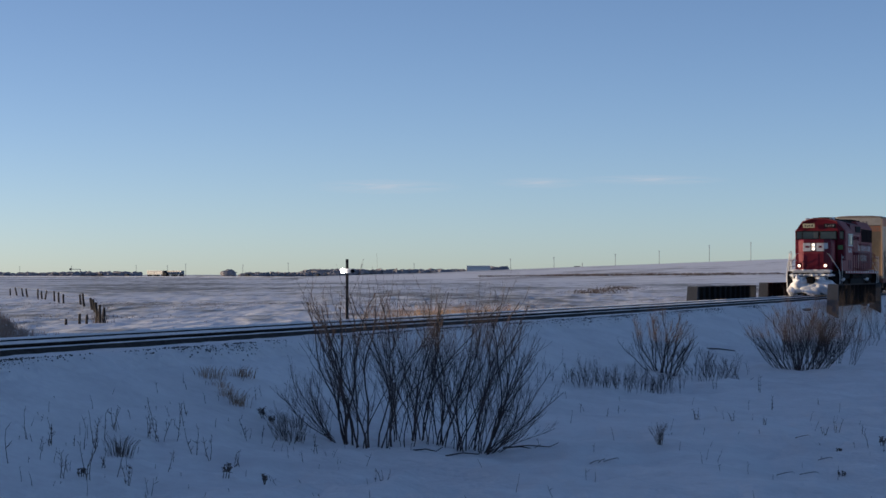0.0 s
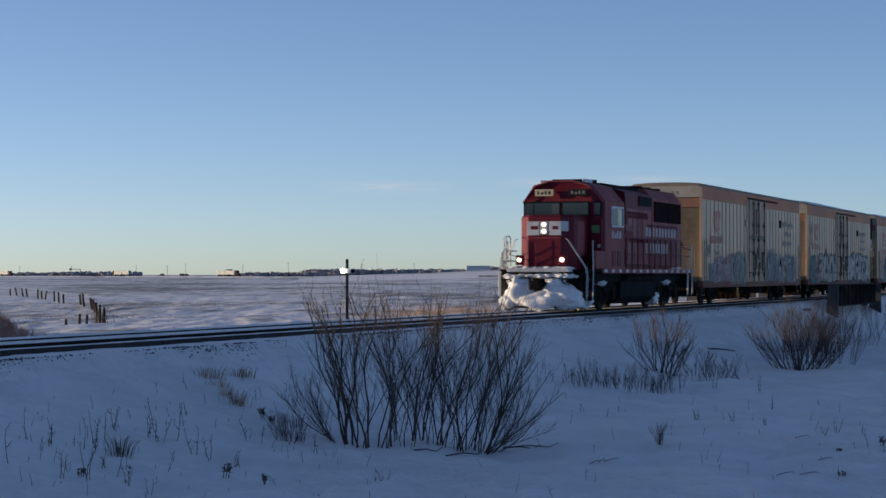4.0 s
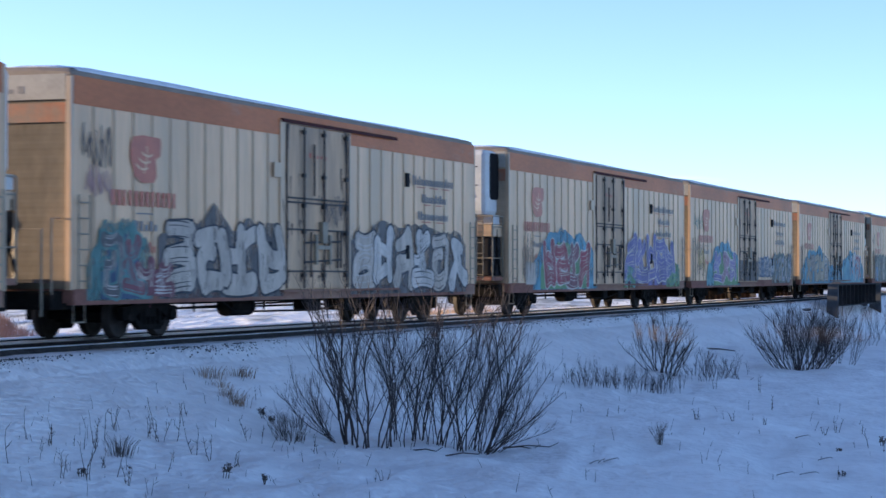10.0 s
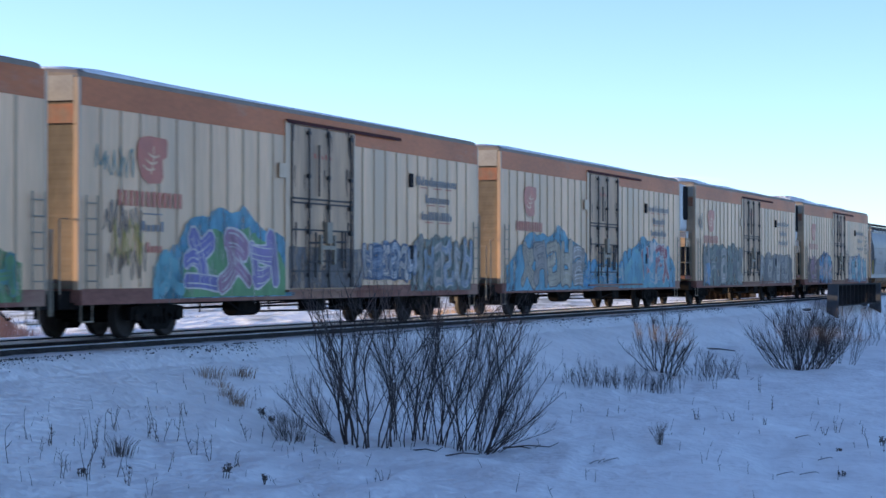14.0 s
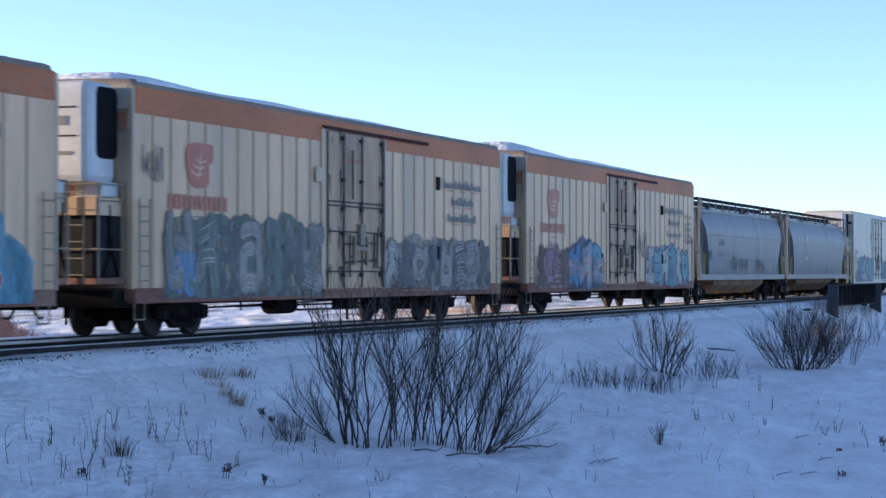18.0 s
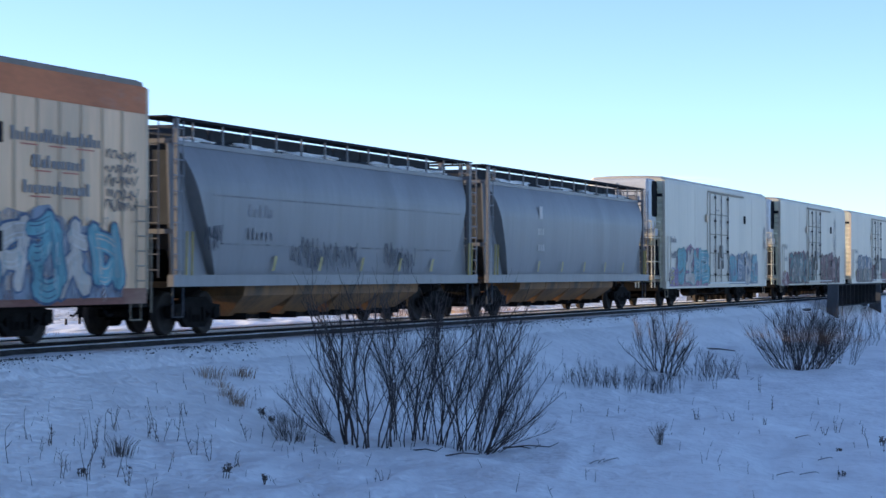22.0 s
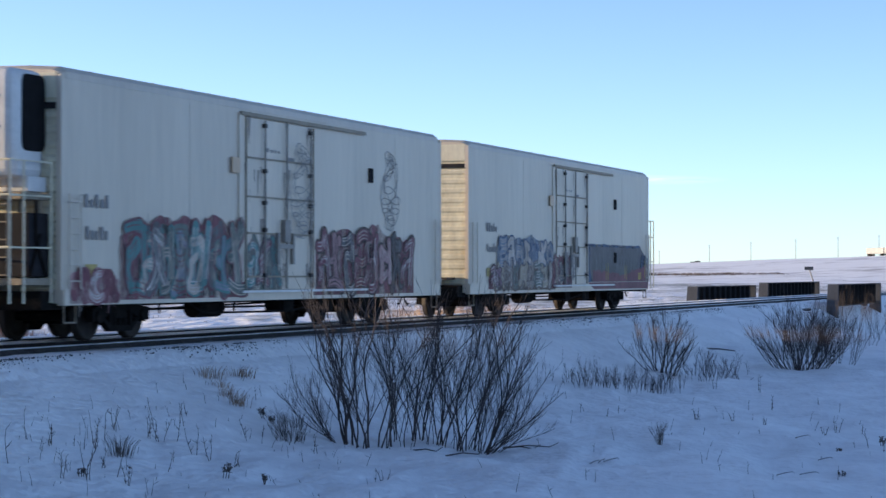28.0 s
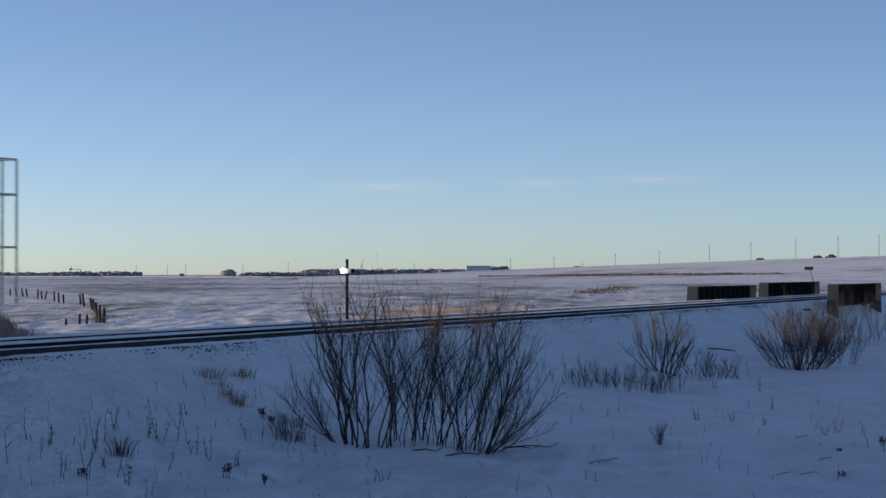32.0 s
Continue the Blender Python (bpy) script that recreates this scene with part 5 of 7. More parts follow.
    loft(bm, [[(5.3, -0.95, z0), (7.1, -0.95, z0), (7.5, -0.58, z0), (7.5, 0.58, z0), (7.1, 0.95, z0), (5.3, 0.95, z0)] for z0 in (1.44, 3.22)] +
         [[(5.3, -0.90, 3.30), (7.03, -0.90, 3.30), (7.39, -0.55, 3.30), (7.39, 0.55, 3.30), (7.03, 0.90, 3.30), (5.3, 0.90, 3.30)]])
    nose = part("nose", bm, R, lo, "red short hood nose")
    part("nose_side_panel", boxes((5.9, 6.8, 0.95, 0.965, 1.9, 3.1), soft=0.005), P, nose)
    part("nose_door", boxes((7.5, 7.515, -0.32, 0.28, 1.55, 2.42), soft=0.005), R, nose)
    part("headlamp_housing", boxes((7.5, 7.55, -0.13, 0.13, 2.62, 3.08), soft=0.02), M["silver"], nose)
    for z in (2.74, 2.97):
        part("headlight", disc_solid(bmesh.new(), (7.55, 0, z), (1, 0, 0), 0.07, 0.05), M["lamp"], nose, "lit round headlight")
    # plain white emblem blocks on the nose, each with a red slot
    for y, y0, y1 in ((0.39, 0.30, 0.50), (-0.39, -0.48, -0.22)):
        eb = part("emblem_block", boxes((7.51, 7.55, y - 0.22, y + 0.22, 2.60, 3.08), soft=0.012), M["white"], nose, "plain white emblem block")
        part("emblem_slot", boxes((7.551, 7.556, y0, y1, 2.80, 2.92)), R, eb)
    bm = bmesh.new()
    loft(bm, [[(7.505, 0.585, z), (7.30, 0.775, z), (7.327, 0.804, z), (7.545, 0.60, z)] for z in (2.74, 3.08)])
    part("emblem_block", bm, M["white"], nose, "plain white emblem block")
    part("nose_rib", boxes((7.50, 7.508, -0.56, 0.56, 2.50, 2.525)), P, nose)
    # anticlimber, pilot, ditch lights
    part("anticlimber", boxes((7.55, 8.25, -1.12, 1.12, 1.34, 1.48), soft=0.03), M["white"], lo, "pale anticlimber step")
    for y in (0.76, -0.76):
        dl = part("ditch_light", boxes((7.78, 7.94, y - 0.14, y + 0.14, 1.58, 1.92), soft=0.03), R, lo)
        part("ditch_lens", disc_solid(bmesh.new(), (7.96, y, 1.76), (1, 0, 0), 0.075, 0.05), M["lamp"], dl, "lit ditch lamp")
    part("pilot_plate", boxes((7.7, 7.85, -1.40, 1.40, 0.35, 1.34)), K, lo)
    pl = bmesh.new()
    loft(pl, [[(7.7, y * w, 0.12), (7.7, y * w, 0.95), (7.72 + 0.5 * (1 - abs(y)), y * w, 0.85), (8.35 - 0.45 * abs(y), y * w, 0.12)] for w in (1.45,) for y in (-1, -0.5, 0, 0.5, 1)])
    part("snow_plow", pl, K, lo)
    bm = bmesh.new()
    rng = random.Random(12)
    for c, size, k in (((7.98, -0.62, 0.58), (0.44, 0.66, 0.46), 3), ((7.98, 0.66, 0.54), (0.44, 0.72, 0.42), 4), ((8.12, 0.0, 0.38), (0.40, 0.85, 0.30), 5), ((7.92, -0.72, 0.98), (0.34, 0.42, 0.24), 6), ((7.92, 0.55, 0.98), (0.34, 0.36, 0.20), 7),
                       ((7.90, 1.15, 0.34), (0.34, 0.36, 0.26), 8), ((7.92, -1.12, 0.36), (0.34, 0.32, 0.28), 9)):
        blob(bm, c, size, k, 4, 0.32)
    for i in range(22):
        y, z = rng.uniform(-1.2, 1.25), rng.uniform(0.14, 1.12)
        if abs(y + 0.05) < 0.24 and z > 0.6:
            continue
        q = rng.uniform(0.10, 0.22)
        blob(bm, (8.22 - 0.22 * abs(y) - 0.12 * z, y, z), (q * 0.8, q * 1.2, q * 0.9), i, 3, 0.7)
    for i in range(7):
        blob(bm, (8.02, -1.05 + 0.35 * i, 1.20), (0.2, 0.24, 0.08), i + 40, 3, 0.8)
    tagged(part("packed_snow", bm, M["plow_snow"], lo, "lumpy packed snow on the plow", smooth=True), kind="stuff")
    bm = bmesh.new()
    for i in range(12):
        blob(bm, (7.75 + rng.uniform(-0.1, 0.35), -1.0 + 0.18 * i, 1.485), (0.16, 0.14, 0.045), i + 60, 2, 0.8)
    tagged(part("deck_snow", bm, M["plow_snow"], lo, "snow on the front step", smooth=True), kind="stuff")
    part("coupler_head", boxes((7.7, 8.62, -0.13, 0.13, 0.80, 1.02), (8.4, 8.70, -0.2, 0.2, 0.74, 1.06), soft=0.03), M["grime"], lo)
    part("uncoupling_bar", bars([[(7.98, -1.35, 0.95), (8.2, -0.6, 1.15), (8.3, 0.1, 1.1), (8.25, 0.5, 1.16), (7.98, 1.38, 1.05)]], 0.02, 5), K, lo)
    for y in (-1.1, -0.4, 0.35, 0.75):
        part("mu_hose", bars([[(8.1, y, 1.25), (8.12, y + 0.1, 0.98), (8.16, y + 0.3, 0.9), (7.8, y + 0.5, 1.2)]], 0.026, 5), K, lo)
    # steps
    for e, xx in ((1, 7.25), (-1, -7.65)):
        for sy in (1, -1):
            st = part("stepwell", boxes((xx - 0.38, xx + 0.38, sy * 1.46 - 0.05, sy * 1.46 + 0.05, 0.38, 0.42), (xx - 0.38, xx + 0.38, sy * 1.4 - 0.1, sy * 1.4 + 0.1, 0.70, 0.74), (xx - 0.38, xx + 0.38, sy * 1.36 - 0.12, sy * 1.36 + 0.12, 1.04, 1.08), (xx - 0.42, xx - 0.38, sy * 1.3 - 0.2, sy * 1.3 + 0.2, 0.35, 1.4), (xx + 0.38, xx + 0.42, sy * 1.3 - 0.2, sy * 1.3 + 0.2, 0.35, 1.4)), K, lo)
            part("step_handrail", bars([[(xx + 0.42, sy * 1.53, 0.42), (xx + 0.42, sy * 1.55, 1.2), (xx + 0.42, sy * 1.50, 1.5), (xx + 0.62 * e, sy * 0.95, 2.42), (xx + 0.52 * e, sy * 0.86, 2.48)],
                                        [(xx - 0.42, sy * 1.53, 0.42), (xx - 0.42, sy * 1.55, 1.3), (xx - 0.42, sy * 1.53, 2.35), (xx - 0.62, sy * 1.50, 2.42)],
                                        [(xx + 0.30, sy * 1.54, 0.46), (xx + 0.30, sy * 1.56, 1.2), (xx + 0.30, sy * 1.52, 1.47), (xx + 0.50 * e, sy * 0.98, 2.36)],
                                        [(xx - 0.32, sy * 1.55, 0.46), (xx - 0.32, sy * 1.57, 1.3), (xx - 0.32, sy * 1.55, 2.3), (xx - 0.40, sy * 1.53, 2.42)]], 0.016, 6), S, st, "bright step handrail")
    part("front_railing", bars([[(7.58, -1.36, 1.44), (7.58, -1.36, 2.50), (7.50, -1.36, 2.58), (7.18, -1.36, 2.58), (7.10, -1.36, 2.50), (7.10, -1.36, 1.44)],
                                [(7.66, -1.40, 1.44), (7.66, -1.40, 2.48), (7.58, -1.40, 2.55)], [(7.58, -1.36, 2.02), (7.10, -1.36, 2.02)],
                                [(7.98, -1.34, 1.44), (7.98, -1.34, 1.98), (7.90, -1.36, 2.06), (7.60, -1.36, 2.08), (7.60, -0.95, 2.06)], [(8.06, -1.36, 1.44), (8.06, -1.36, 1.95), (7.96, -1.38, 2.02)],
                                [(8.12, -1.42, 0.5), (8.12, -1.44, 1.2), (8.02, -1.42, 1.7), (7.9, -1.40, 2.0)], [(7.98, -1.34, 1.72), (7.6, -1.0, 1.72)]], 0.022, 6), S, lo, "bright front railing")
    part("front_chain", bars([[(8.0, -1.1, 1.95), (8.05, -0.6, 1.78), (8.05, 0.0, 1.74)]], 0.012, 4), K, lo)
    # long hood in sections
    lower = boxes((-7.7, 1.0, -0.98, 0.98, 1.45, 3.28))
    hood = part("long_hood", lower, P, lo, "faded red engine hood")
    part("inertial_section", boxes((1.0, 2.54, -0.95, 0.95, 1.45, 3.6), (1.1, 2.54, -0.85, 0.85, 3.6, 4.40)), K, hood, "dark recess behind the cab")
    bm = bmesh.new()
    loft(bm, [[(x, 0.98, 3.15), (x, 1.45, 3.05), (x, 1.50, 2.85), (x, 1.12, 2.10), (x, 0.98, 2.0)] for x in (1.25, 2.2)])
    part("blower_duct", bm, P, hood)
    bm = bmesh.new()
    loft(bm, [[(x, -1.15, 3.62), (x, -1.12, 4.30), (x, -0.7, 4.46), (x, 0.7, 4.46), (x, 1.12, 4.30), (x, 1.15, 3.62)] for x in (-2.88, 1.05)])
    part("fan_section", bm, M["red"], hood)
    part("engine_door", boxes((-2.85, 0.9, 0.98, 1.15, 1.62, 3.72), soft=0.015), P, hood, "faded red engine room doors")
    for i in range(5):
        part("hood_door_edge", shared("dooredge", lambda: boxes((-0.012, 0.012, 1.15, 1.162, 1.8, 3.6)), M["red"]), None, hood).location.x = 0.75 - 0.72 * i
    lv = bmesh.new()
    for i in range(22):
        x = 0.75 - 0.14 * i
        box(lv, x - 0.02, x + 0.02, 1.15, 1.17, 3.36, 3.60)
    for i in range(44):
        x = 0.7 - 0.18 * i
        box(lv, x - 0.012, x + 0.012, 1.15, 1.172, 2.45 if x > -2.3 else 3.02, 2.62 if x > -2.3 else 3.18)
    tagged(part("louvres", lv, M["red"], hood), kind="stuff")
    bm = bmesh.new()
    loft(bm, [[(x, -1.16, 1.6), (x, -1.16, 4.18), (x, -0.85, 4.58), (x, 0.85, 4.58), (x, 1.16, 4.18), (x, 1.16, 1.6)] for x in (-7.75, -2.9)])
    rad = part("radiator_section", bm, P, hood)
    for x0, x1 in ((-5.25, -3.15), (-7.62, -5.35)):
        g = part("radiator_grille", boxes((x0, x1, 1.16, 1.185, 3.30, 4.10), soft=0.008), M["grille"], rad, "dark radiator grille")
        gl = bmesh.new()
        for i in range(9):
            box(gl, x0 + 0.05, x1 - 0.05, 1.185, 1.20, 3.35 + 0.085 * i, 3.37 + 0.085 * i)
        tagged(part("grille_slats", gl, M["grille"], g), kind="stuff")
    part("intake_grille", boxes((-2.85, -0.9, 1.10, 1.175, 3.86, 4.22)), M["vent"], rad)
    for x in (-0.2, -1.2, -3.7, -5.1, -6.6):
        part("roof_fan", disc_solid(bmesh.new(), (x, 0, 4.52 if x > -2 else 4.64), (0, 0, 1), 0.55, 0.16, 18), K, hood)
    part("exhaust_stack", boxes((0.4, 0.95, -0.35, 0.35, 4.44, 4.62), soft=0.04), K, hood)
    part("hood_top", boxes((-7.6, 2.5, -0.6, 0.6, 4.40, 4.60)), K, hood)
    # white writing as plain bars
    rs = bmesh.new()
    rr = random.Random(8)
    for k in range(120):
        xx, zz = rr.uniform(-7.4, -2.6), rr.uniform(2.0, 3.1)
        stroke(rs, (xx, zz), (xx + rr.gauss(0, 0.02), zz - rr.uniform(0.15, 0.8)), rr.uniform(0.006, 0.02), 1.1625 + 0.00001 * k, 0.0, 1.0, 0.3)
    tagged(part("grime_run", rs, M["g_umber"], rad, "dark runs of grime"), kind="stuff")
    marks(rad, [(-2.95, -6.9, 2.72, 0.36, 8)], 1.166, M["faded"], "lettering", "faded white lettering", 4)
    marks(hood, [(-1.9, -2.84, 2.72, 0.36, 2)], 1.157, M["faded"], "lettering", "faded white lettering", 6)
    marks(rad, [(-2.95, -5.5, 2.08, 0.38, 6)], 1.166, M["faded"], "lettering", "faded white lettering", 7)
    marks(hood, [(-1.9, -2.84, 2.08, 0.38, 2)], 1.157, M["faded"], "lettering", "faded white lettering", 8)
    # handrails along the walkway
    hr = bmesh.new()
    xs = [2.3 - 0.86 * i for i in range(12)]
    tube(hr, [(2.35, 1.5, 2.60), (-6.3, 1.5, 2.60), (-6.8, 1.5, 2.30), (-8.0, 1.5, 2.28)], 0.022, sides=6)
    tube(hr, [(2.35, 1.5, 2.0), (-7.9, 1.5, 2.0)], 0.016, sides=6)
    part("walkway_handrail", hr, M["red"], lo)
    me = shared("stanchion", lambda: bars([[(0, 1.5, 1.44), (0, 1.5, 2.60)]], 0.022, 6), M["red"])
    for x in xs[:11]:
        part("stanchion", me, None, lo).location.x = x
    part("walkway_handrail", bars([[(2.35, -1.5, 2.60), (-6.3, -1.5, 2.60), (-6.8, -1.5, 2.30), (-8.0, -1.5, 2.28)]] + [[(x, -1.5, 1.44), (x, -1.5, 2.6)] for x in xs[:10]], 0.022, 5), M["red"], lo)
    for sy in (1, -1):
        part("rear_railing", bars([[(-8.05, sy * 0.8, 1.44), (-8.05, sy * 0.8, 2.4), (-8.05, sy * 1.45, 2.4), (-8.05, sy * 1.45, 1.44)]], 0.020, 6), S, lo)
    part("rear_pilot", boxes((-8.1, -7.95, -1.4, 1.4, 0.45, 1.34)), K, lo)
    coupler(lo, -7.9, -1)
    # fuel tank, reservoirs, trucks
    bm = bmesh.new()
    loft(bm, [[(x, -1.38, 1.0), (x, -1.36, 0.45), (x, -1.10, 0.20), (x, 1.10, 0.20), (x, 1.36, 0.45), (x, 1.38, 1.0)] for x in (-2.6, 2.6)])
    # plain black box added to fill the bright gap below the deck
    part("underframe", boxes((-7.9, 7.6, -1.25, 1.25, 0.98, 1.35)), K, lo)
    part("fuel_tank", bm, K, lo, "black saddle fuel tank")
    part("air_reservoir", tube(bmesh.new(), [(-2.3, 1.2, 1.13), (-2.2, 1.2, 1.13), (1.4, 1.2, 1.13), (1.5, 1.2, 1.13)], 0.17, sides=16), M["grime"], lo)
    for x in (-2.16, 1.96):
        part("tank_strap", boxes((x - 0.04, x + 0.04, 1.0, 1.36, 0.5, 1.3)), K, lo)
    for cx in (4.72, -4.72):
        bm = bmesh.new()
        prof = [(-2.1, 0.46), (-2.1, 0.85), (-1.5, 1.0), (-0.6, 0.90), (0.6, 0.90), (1.5, 1.0), (2.1, 0.85), (2.1, 0.46), (1.0, 0.42), (0.6, 0.20), (-0.6, 0.20), (-1.0, 0.42)]
        for sy in (1, -1):
            vs = [[bm.verts.new((cx + x, sy * y, z)) for x, z in prof] for y in (1.05, 1.22)]
            n = len(prof)
            for k in range(n):
                bm.faces.new((vs[0][k], vs[0][(k + 1) % n], vs[1][(k + 1) % n], vs[1][k]))
            for q in vs:
                bm.faces.new(q)
            for dx in (-1.37, 1.37):
                box(bm, cx + dx - 0.2, cx + dx + 0.2, sy * 1.25 - 0.08, sy * 1.25 + 0.08, 0.36, 0.80)
            for dx in (-0.35, 0.35):
                tube(bm, [(cx + dx, sy * 1.2, 0.34), (cx + dx, sy * 1.2, 0.84)], 0.12, sides=10)
            tube(bm, [(cx - 0.75, sy * 1.3, 0.72), (cx + 0.1, sy * 1.3, 0.72)], 0.09, sides=10)
        bmesh.ops.recalc_face_normals(bm, faces=bm.faces[:])
        part("truck_frame", bm, M["grime"], lo, "cast four-wheel truck frame")
        # plain dark block added to close the camera's view through the truck
        part("traction_motor", boxes((cx - 1.9, cx + 1.9, -0.62, 0.62, 0.16, 0.95)), M["grime"], lo)
        sn = bmesh.new()
        blob(sn, (cx + 1.95, 1.12, 0.34), (0.42, 0.26, 0.26), 4 + cx, 3, 0.6)
        part("caked_snow", sn, M["dirty"], lo, "snow caked on the truck", smooth=True)
        sn = bmesh.new()
        blob(sn, (cx - 0.1, 1.22, 0.95), (0.5, 0.14, 0.10), 9 + cx, 3, 0.6)
        part("caked_snow", sn, M["dirty"], lo, "snow caked on the truck", smooth=True)
        for k in (-1, 1):
            wheelset(lo, cx + k * 1.37, 0.508)
    bm = bmesh.new()
    blob(bm, (-6.2, 1.3, 1.47), (0.6, 0.2, 0.07), 2, 3, 0.5)
    blob(bm, (6.6, -1.1, 1.47), (0.7, 0.3, 0.08), 6, 3, 0.5)
    part("deck_snow", bm, M["snow"], lo, smooth=True)
    return lo


LOCO = locomotive()
CREAM = "cream ribbed refrigerator car, orange band, "
WHITE = "white refrigerator car with "
# art rows: front x, rear x, bottom z, top z, cloud colours, fill colours, outline, letters
TRAIN = [(LOCO, -4.603)]


def add_car(place, car):
    TRAIN.append((car, place))


C1 = reefer("cream", CREAM + "faint grey and mauve graffiti", False, [
    (10.1, 8.9, 0.95, 1.75, [], ["g_ash"], "g_steel", 2), (9.3, 5.8, 0.95, 2.15, [], ["g_rose", "g_ash"], "g_pink", 5), (5.8, 2.5, 0.85, 2.25, ["g_ash"], ["g_ash", "g_moss"], "g_moss", 5),
    (-2.2, -5.6, 0.85, 2.35, ["g_ash", "g_moss"], ["g_ash", "g_steel"], "g_slate", 4), (-5.4, -10.2, 0.85, 2.25, ["g_ash"], ["g_pale", "g_steel"], "g_slate", 7)], 0.0, 1)
tag(C1, 10.7, 9.8, 2.05, 2.5, 1.582, M["g_black"], 3)
add_car(-2.857, C1)
C2 = reefer("cream", CREAM + "white block-letter graffiti outlined in black", False, [
    (10.5, 8.6, 0.8, 2.3, ["g_teal", "g_navy"], ["g_slate", "g_maroon"], "g_teal", 2), (9.0, 7.5, 0.85, 1.6, [], ["g_maroon"], "g_maroon", 2), (7.9, 2.1, 0.8, 2.5, ["g_slate"], ["g_pale"], "g_black", 4),
    (-2.1, -10.4, 0.8, 2.6, ["g_slate"], ["g_pale", "g_white"], "g_black", 6)], 0.10, 2)
tag(C2, 11.0, 9.95, 3.4, 3.95, 1.582, M["g_black"], 5)
tag(C2, 10.9, 9.95, 2.75, 3.25, 1.582, M["g_rose"], 6)
tag(C2, -0.1, -1.2, 2.5, 3.0, 1.70, M["g_black"], 8)
add_car(-0.800, C2)
C3 = reefer("cream", CREAM + "bright red, green and violet graffiti", True, [
    (9.8, 8.7, 0.95, 1.65, ["g_pale"], [], "g_white", 0), (8.7, 2.0, 0.8, 2.65, ["g_sky", "g_green"], ["g_red", "g_red", "g_maroon"], "g_white", 4),
    (-1.95, -3.4, 0.8, 1.7, ["g_green"], ["g_green"], "g_cyan", 1), (-8.4, -10.4, 0.8, 1.75, ["g_green"], ["g_green"], "g_teal", 1), (-2.0, -9.6, 0.85, 2.85, [], ["g_violet"], "g_white", 5)], 0.06, 3)
tag(C3, 10.2, 9.0, 1.3, 2.3, 1.582, M["g_brown"], 4)
add_car(1.331, C3)
C4 = reefer("cream", CREAM + "teal, crimson and grey graffiti", False, [
    (7.9, 2.0, 0.8, 2.55, ["g_sky", "g_green"], ["g_violet", "g_pink", "g_lilac"], "g_white", 3), (8.4, 7.2, 0.8, 1.7, ["g_cyan"], ["g_cyan"], "g_cyan", 1), (2.0, -2.4, 0.95, 1.9, ["m_slate"], [], "g_navy", 0),
    (-2.5, -6.2, 1.15, 2.1, ["g_steel"], ["g_pale", "g_steel"], "g_navy", 6), (-6.0, -10.6, 0.85, 2.3, ["g_moss"], ["g_ash", "g_steel"], "g_moss", 6)], 0.06, 4)
tag(C4, 10.8, 9.3, 3.22, 3.62, 1.582, M["g_teal"], 5)
tag(C4, 10.5, 9.0, 2.0, 2.6, 1.582, M["g_black"], 6)
tag(C4, 10.4, 8.8, 1.3, 1.8, 1.582, M["g_umber"], 7)
tag(C4, 10.2, 9.0, 1.6, 2.2, 1.586, M["g_yellow"], 9)
add_car(3.297, C4)
C5 = reefer("cream", CREAM + "sky blue, sand and red graffiti", False, [
    (10.6, 1.7, 0.78, 2.55, ["g_sky", "g_sky"], ["g_sand", "g_ash", "g_sand"], "g_slate", 5), (2.6, -2.6, 0.85, 1.75, ["g_sky"], ["g_sky", "g_cyan"], "g_blue", 4),
    (-2.3, -10.2, 0.78, 2.5, ["g_sky", "g_cyan"], ["g_sky"], "g_sky", 3), (-5.3, -9.3, 0.88, 2.5, [], ["g_red", "g_white", "g_red"], "g_white", 4)], 0.05, 5)
add_car(5.340, C5)
C6 = reefer("cream", CREAM + "faded grey-green graffiti", True, [
    (10.1, 2.1, 0.8, 2.6, ["g_moss"], ["g_ash", "g_moss", "g_slate"], "g_moss", 7), (9.9, 8.8, 0.9, 1.7, ["g_steel"], ["g_steel"], "g_blue", 2), (-1.9, -10.2, 0.85, 2.3, ["g_ash"], ["g_ash", "g_slate"], "g_slate", 8)], 0.36, 6)
tag(C6, 11.0, 10.2, 3.2, 3.7, 1.582, M["g_slate"], 5)
add_car(7.446, C6)
C7 = reefer("cream", CREAM + "blue and navy graffiti", True, [
    (10.3, 6.9, 0.85, 2.2, ["g_rose"], ["g_brown", "g_pink", "g_maroon"], "g_brown", 4), (7.2, 2.4, 1.0, 2.0, ["g_sand"], ["g_rose"], "g_rose", 3), (6.9, 2.9, 0.8, 2.5, ["g_navy"], ["g_blue", "g_steel", "g_sky"], "g_navy", 3),
    (-3.4, -10.2, 0.85, 2.4, ["g_steel"], ["g_pale", "g_cyan"], "g_navy", 6)], 0.40, 7)
tag(C7, -2.2, -3.4, 2.0, 2.7, 1.60, M["g_black"], 5)
for row in range(5):
    tag(C7, -9.7, -10.9, 2.5 + 0.24 * row, 2.66 + 0.24 * row, 1.582, M["g_slate"], 20 + row)
add_car(9.525, C7)
add_car(11.321, hopper("grey curved-side covered hopper with dark scrawls and rusty bays", 1, True, [(3.6, 2.2, 1.5, 2.0), (2.4, 0.9, 1.4, 1.9), (1.0, -0.4, 1.5, 1.95), (-2.2, -3.4, 1.5, 1.95), (-3.2, -4.3, 1.4, 1.85), (8.0, 7.2, 1.9, 2.4)]))
add_car(12.955, hopper("blue-grey curved-side covered hopper with rusty bays", 2, False, []))
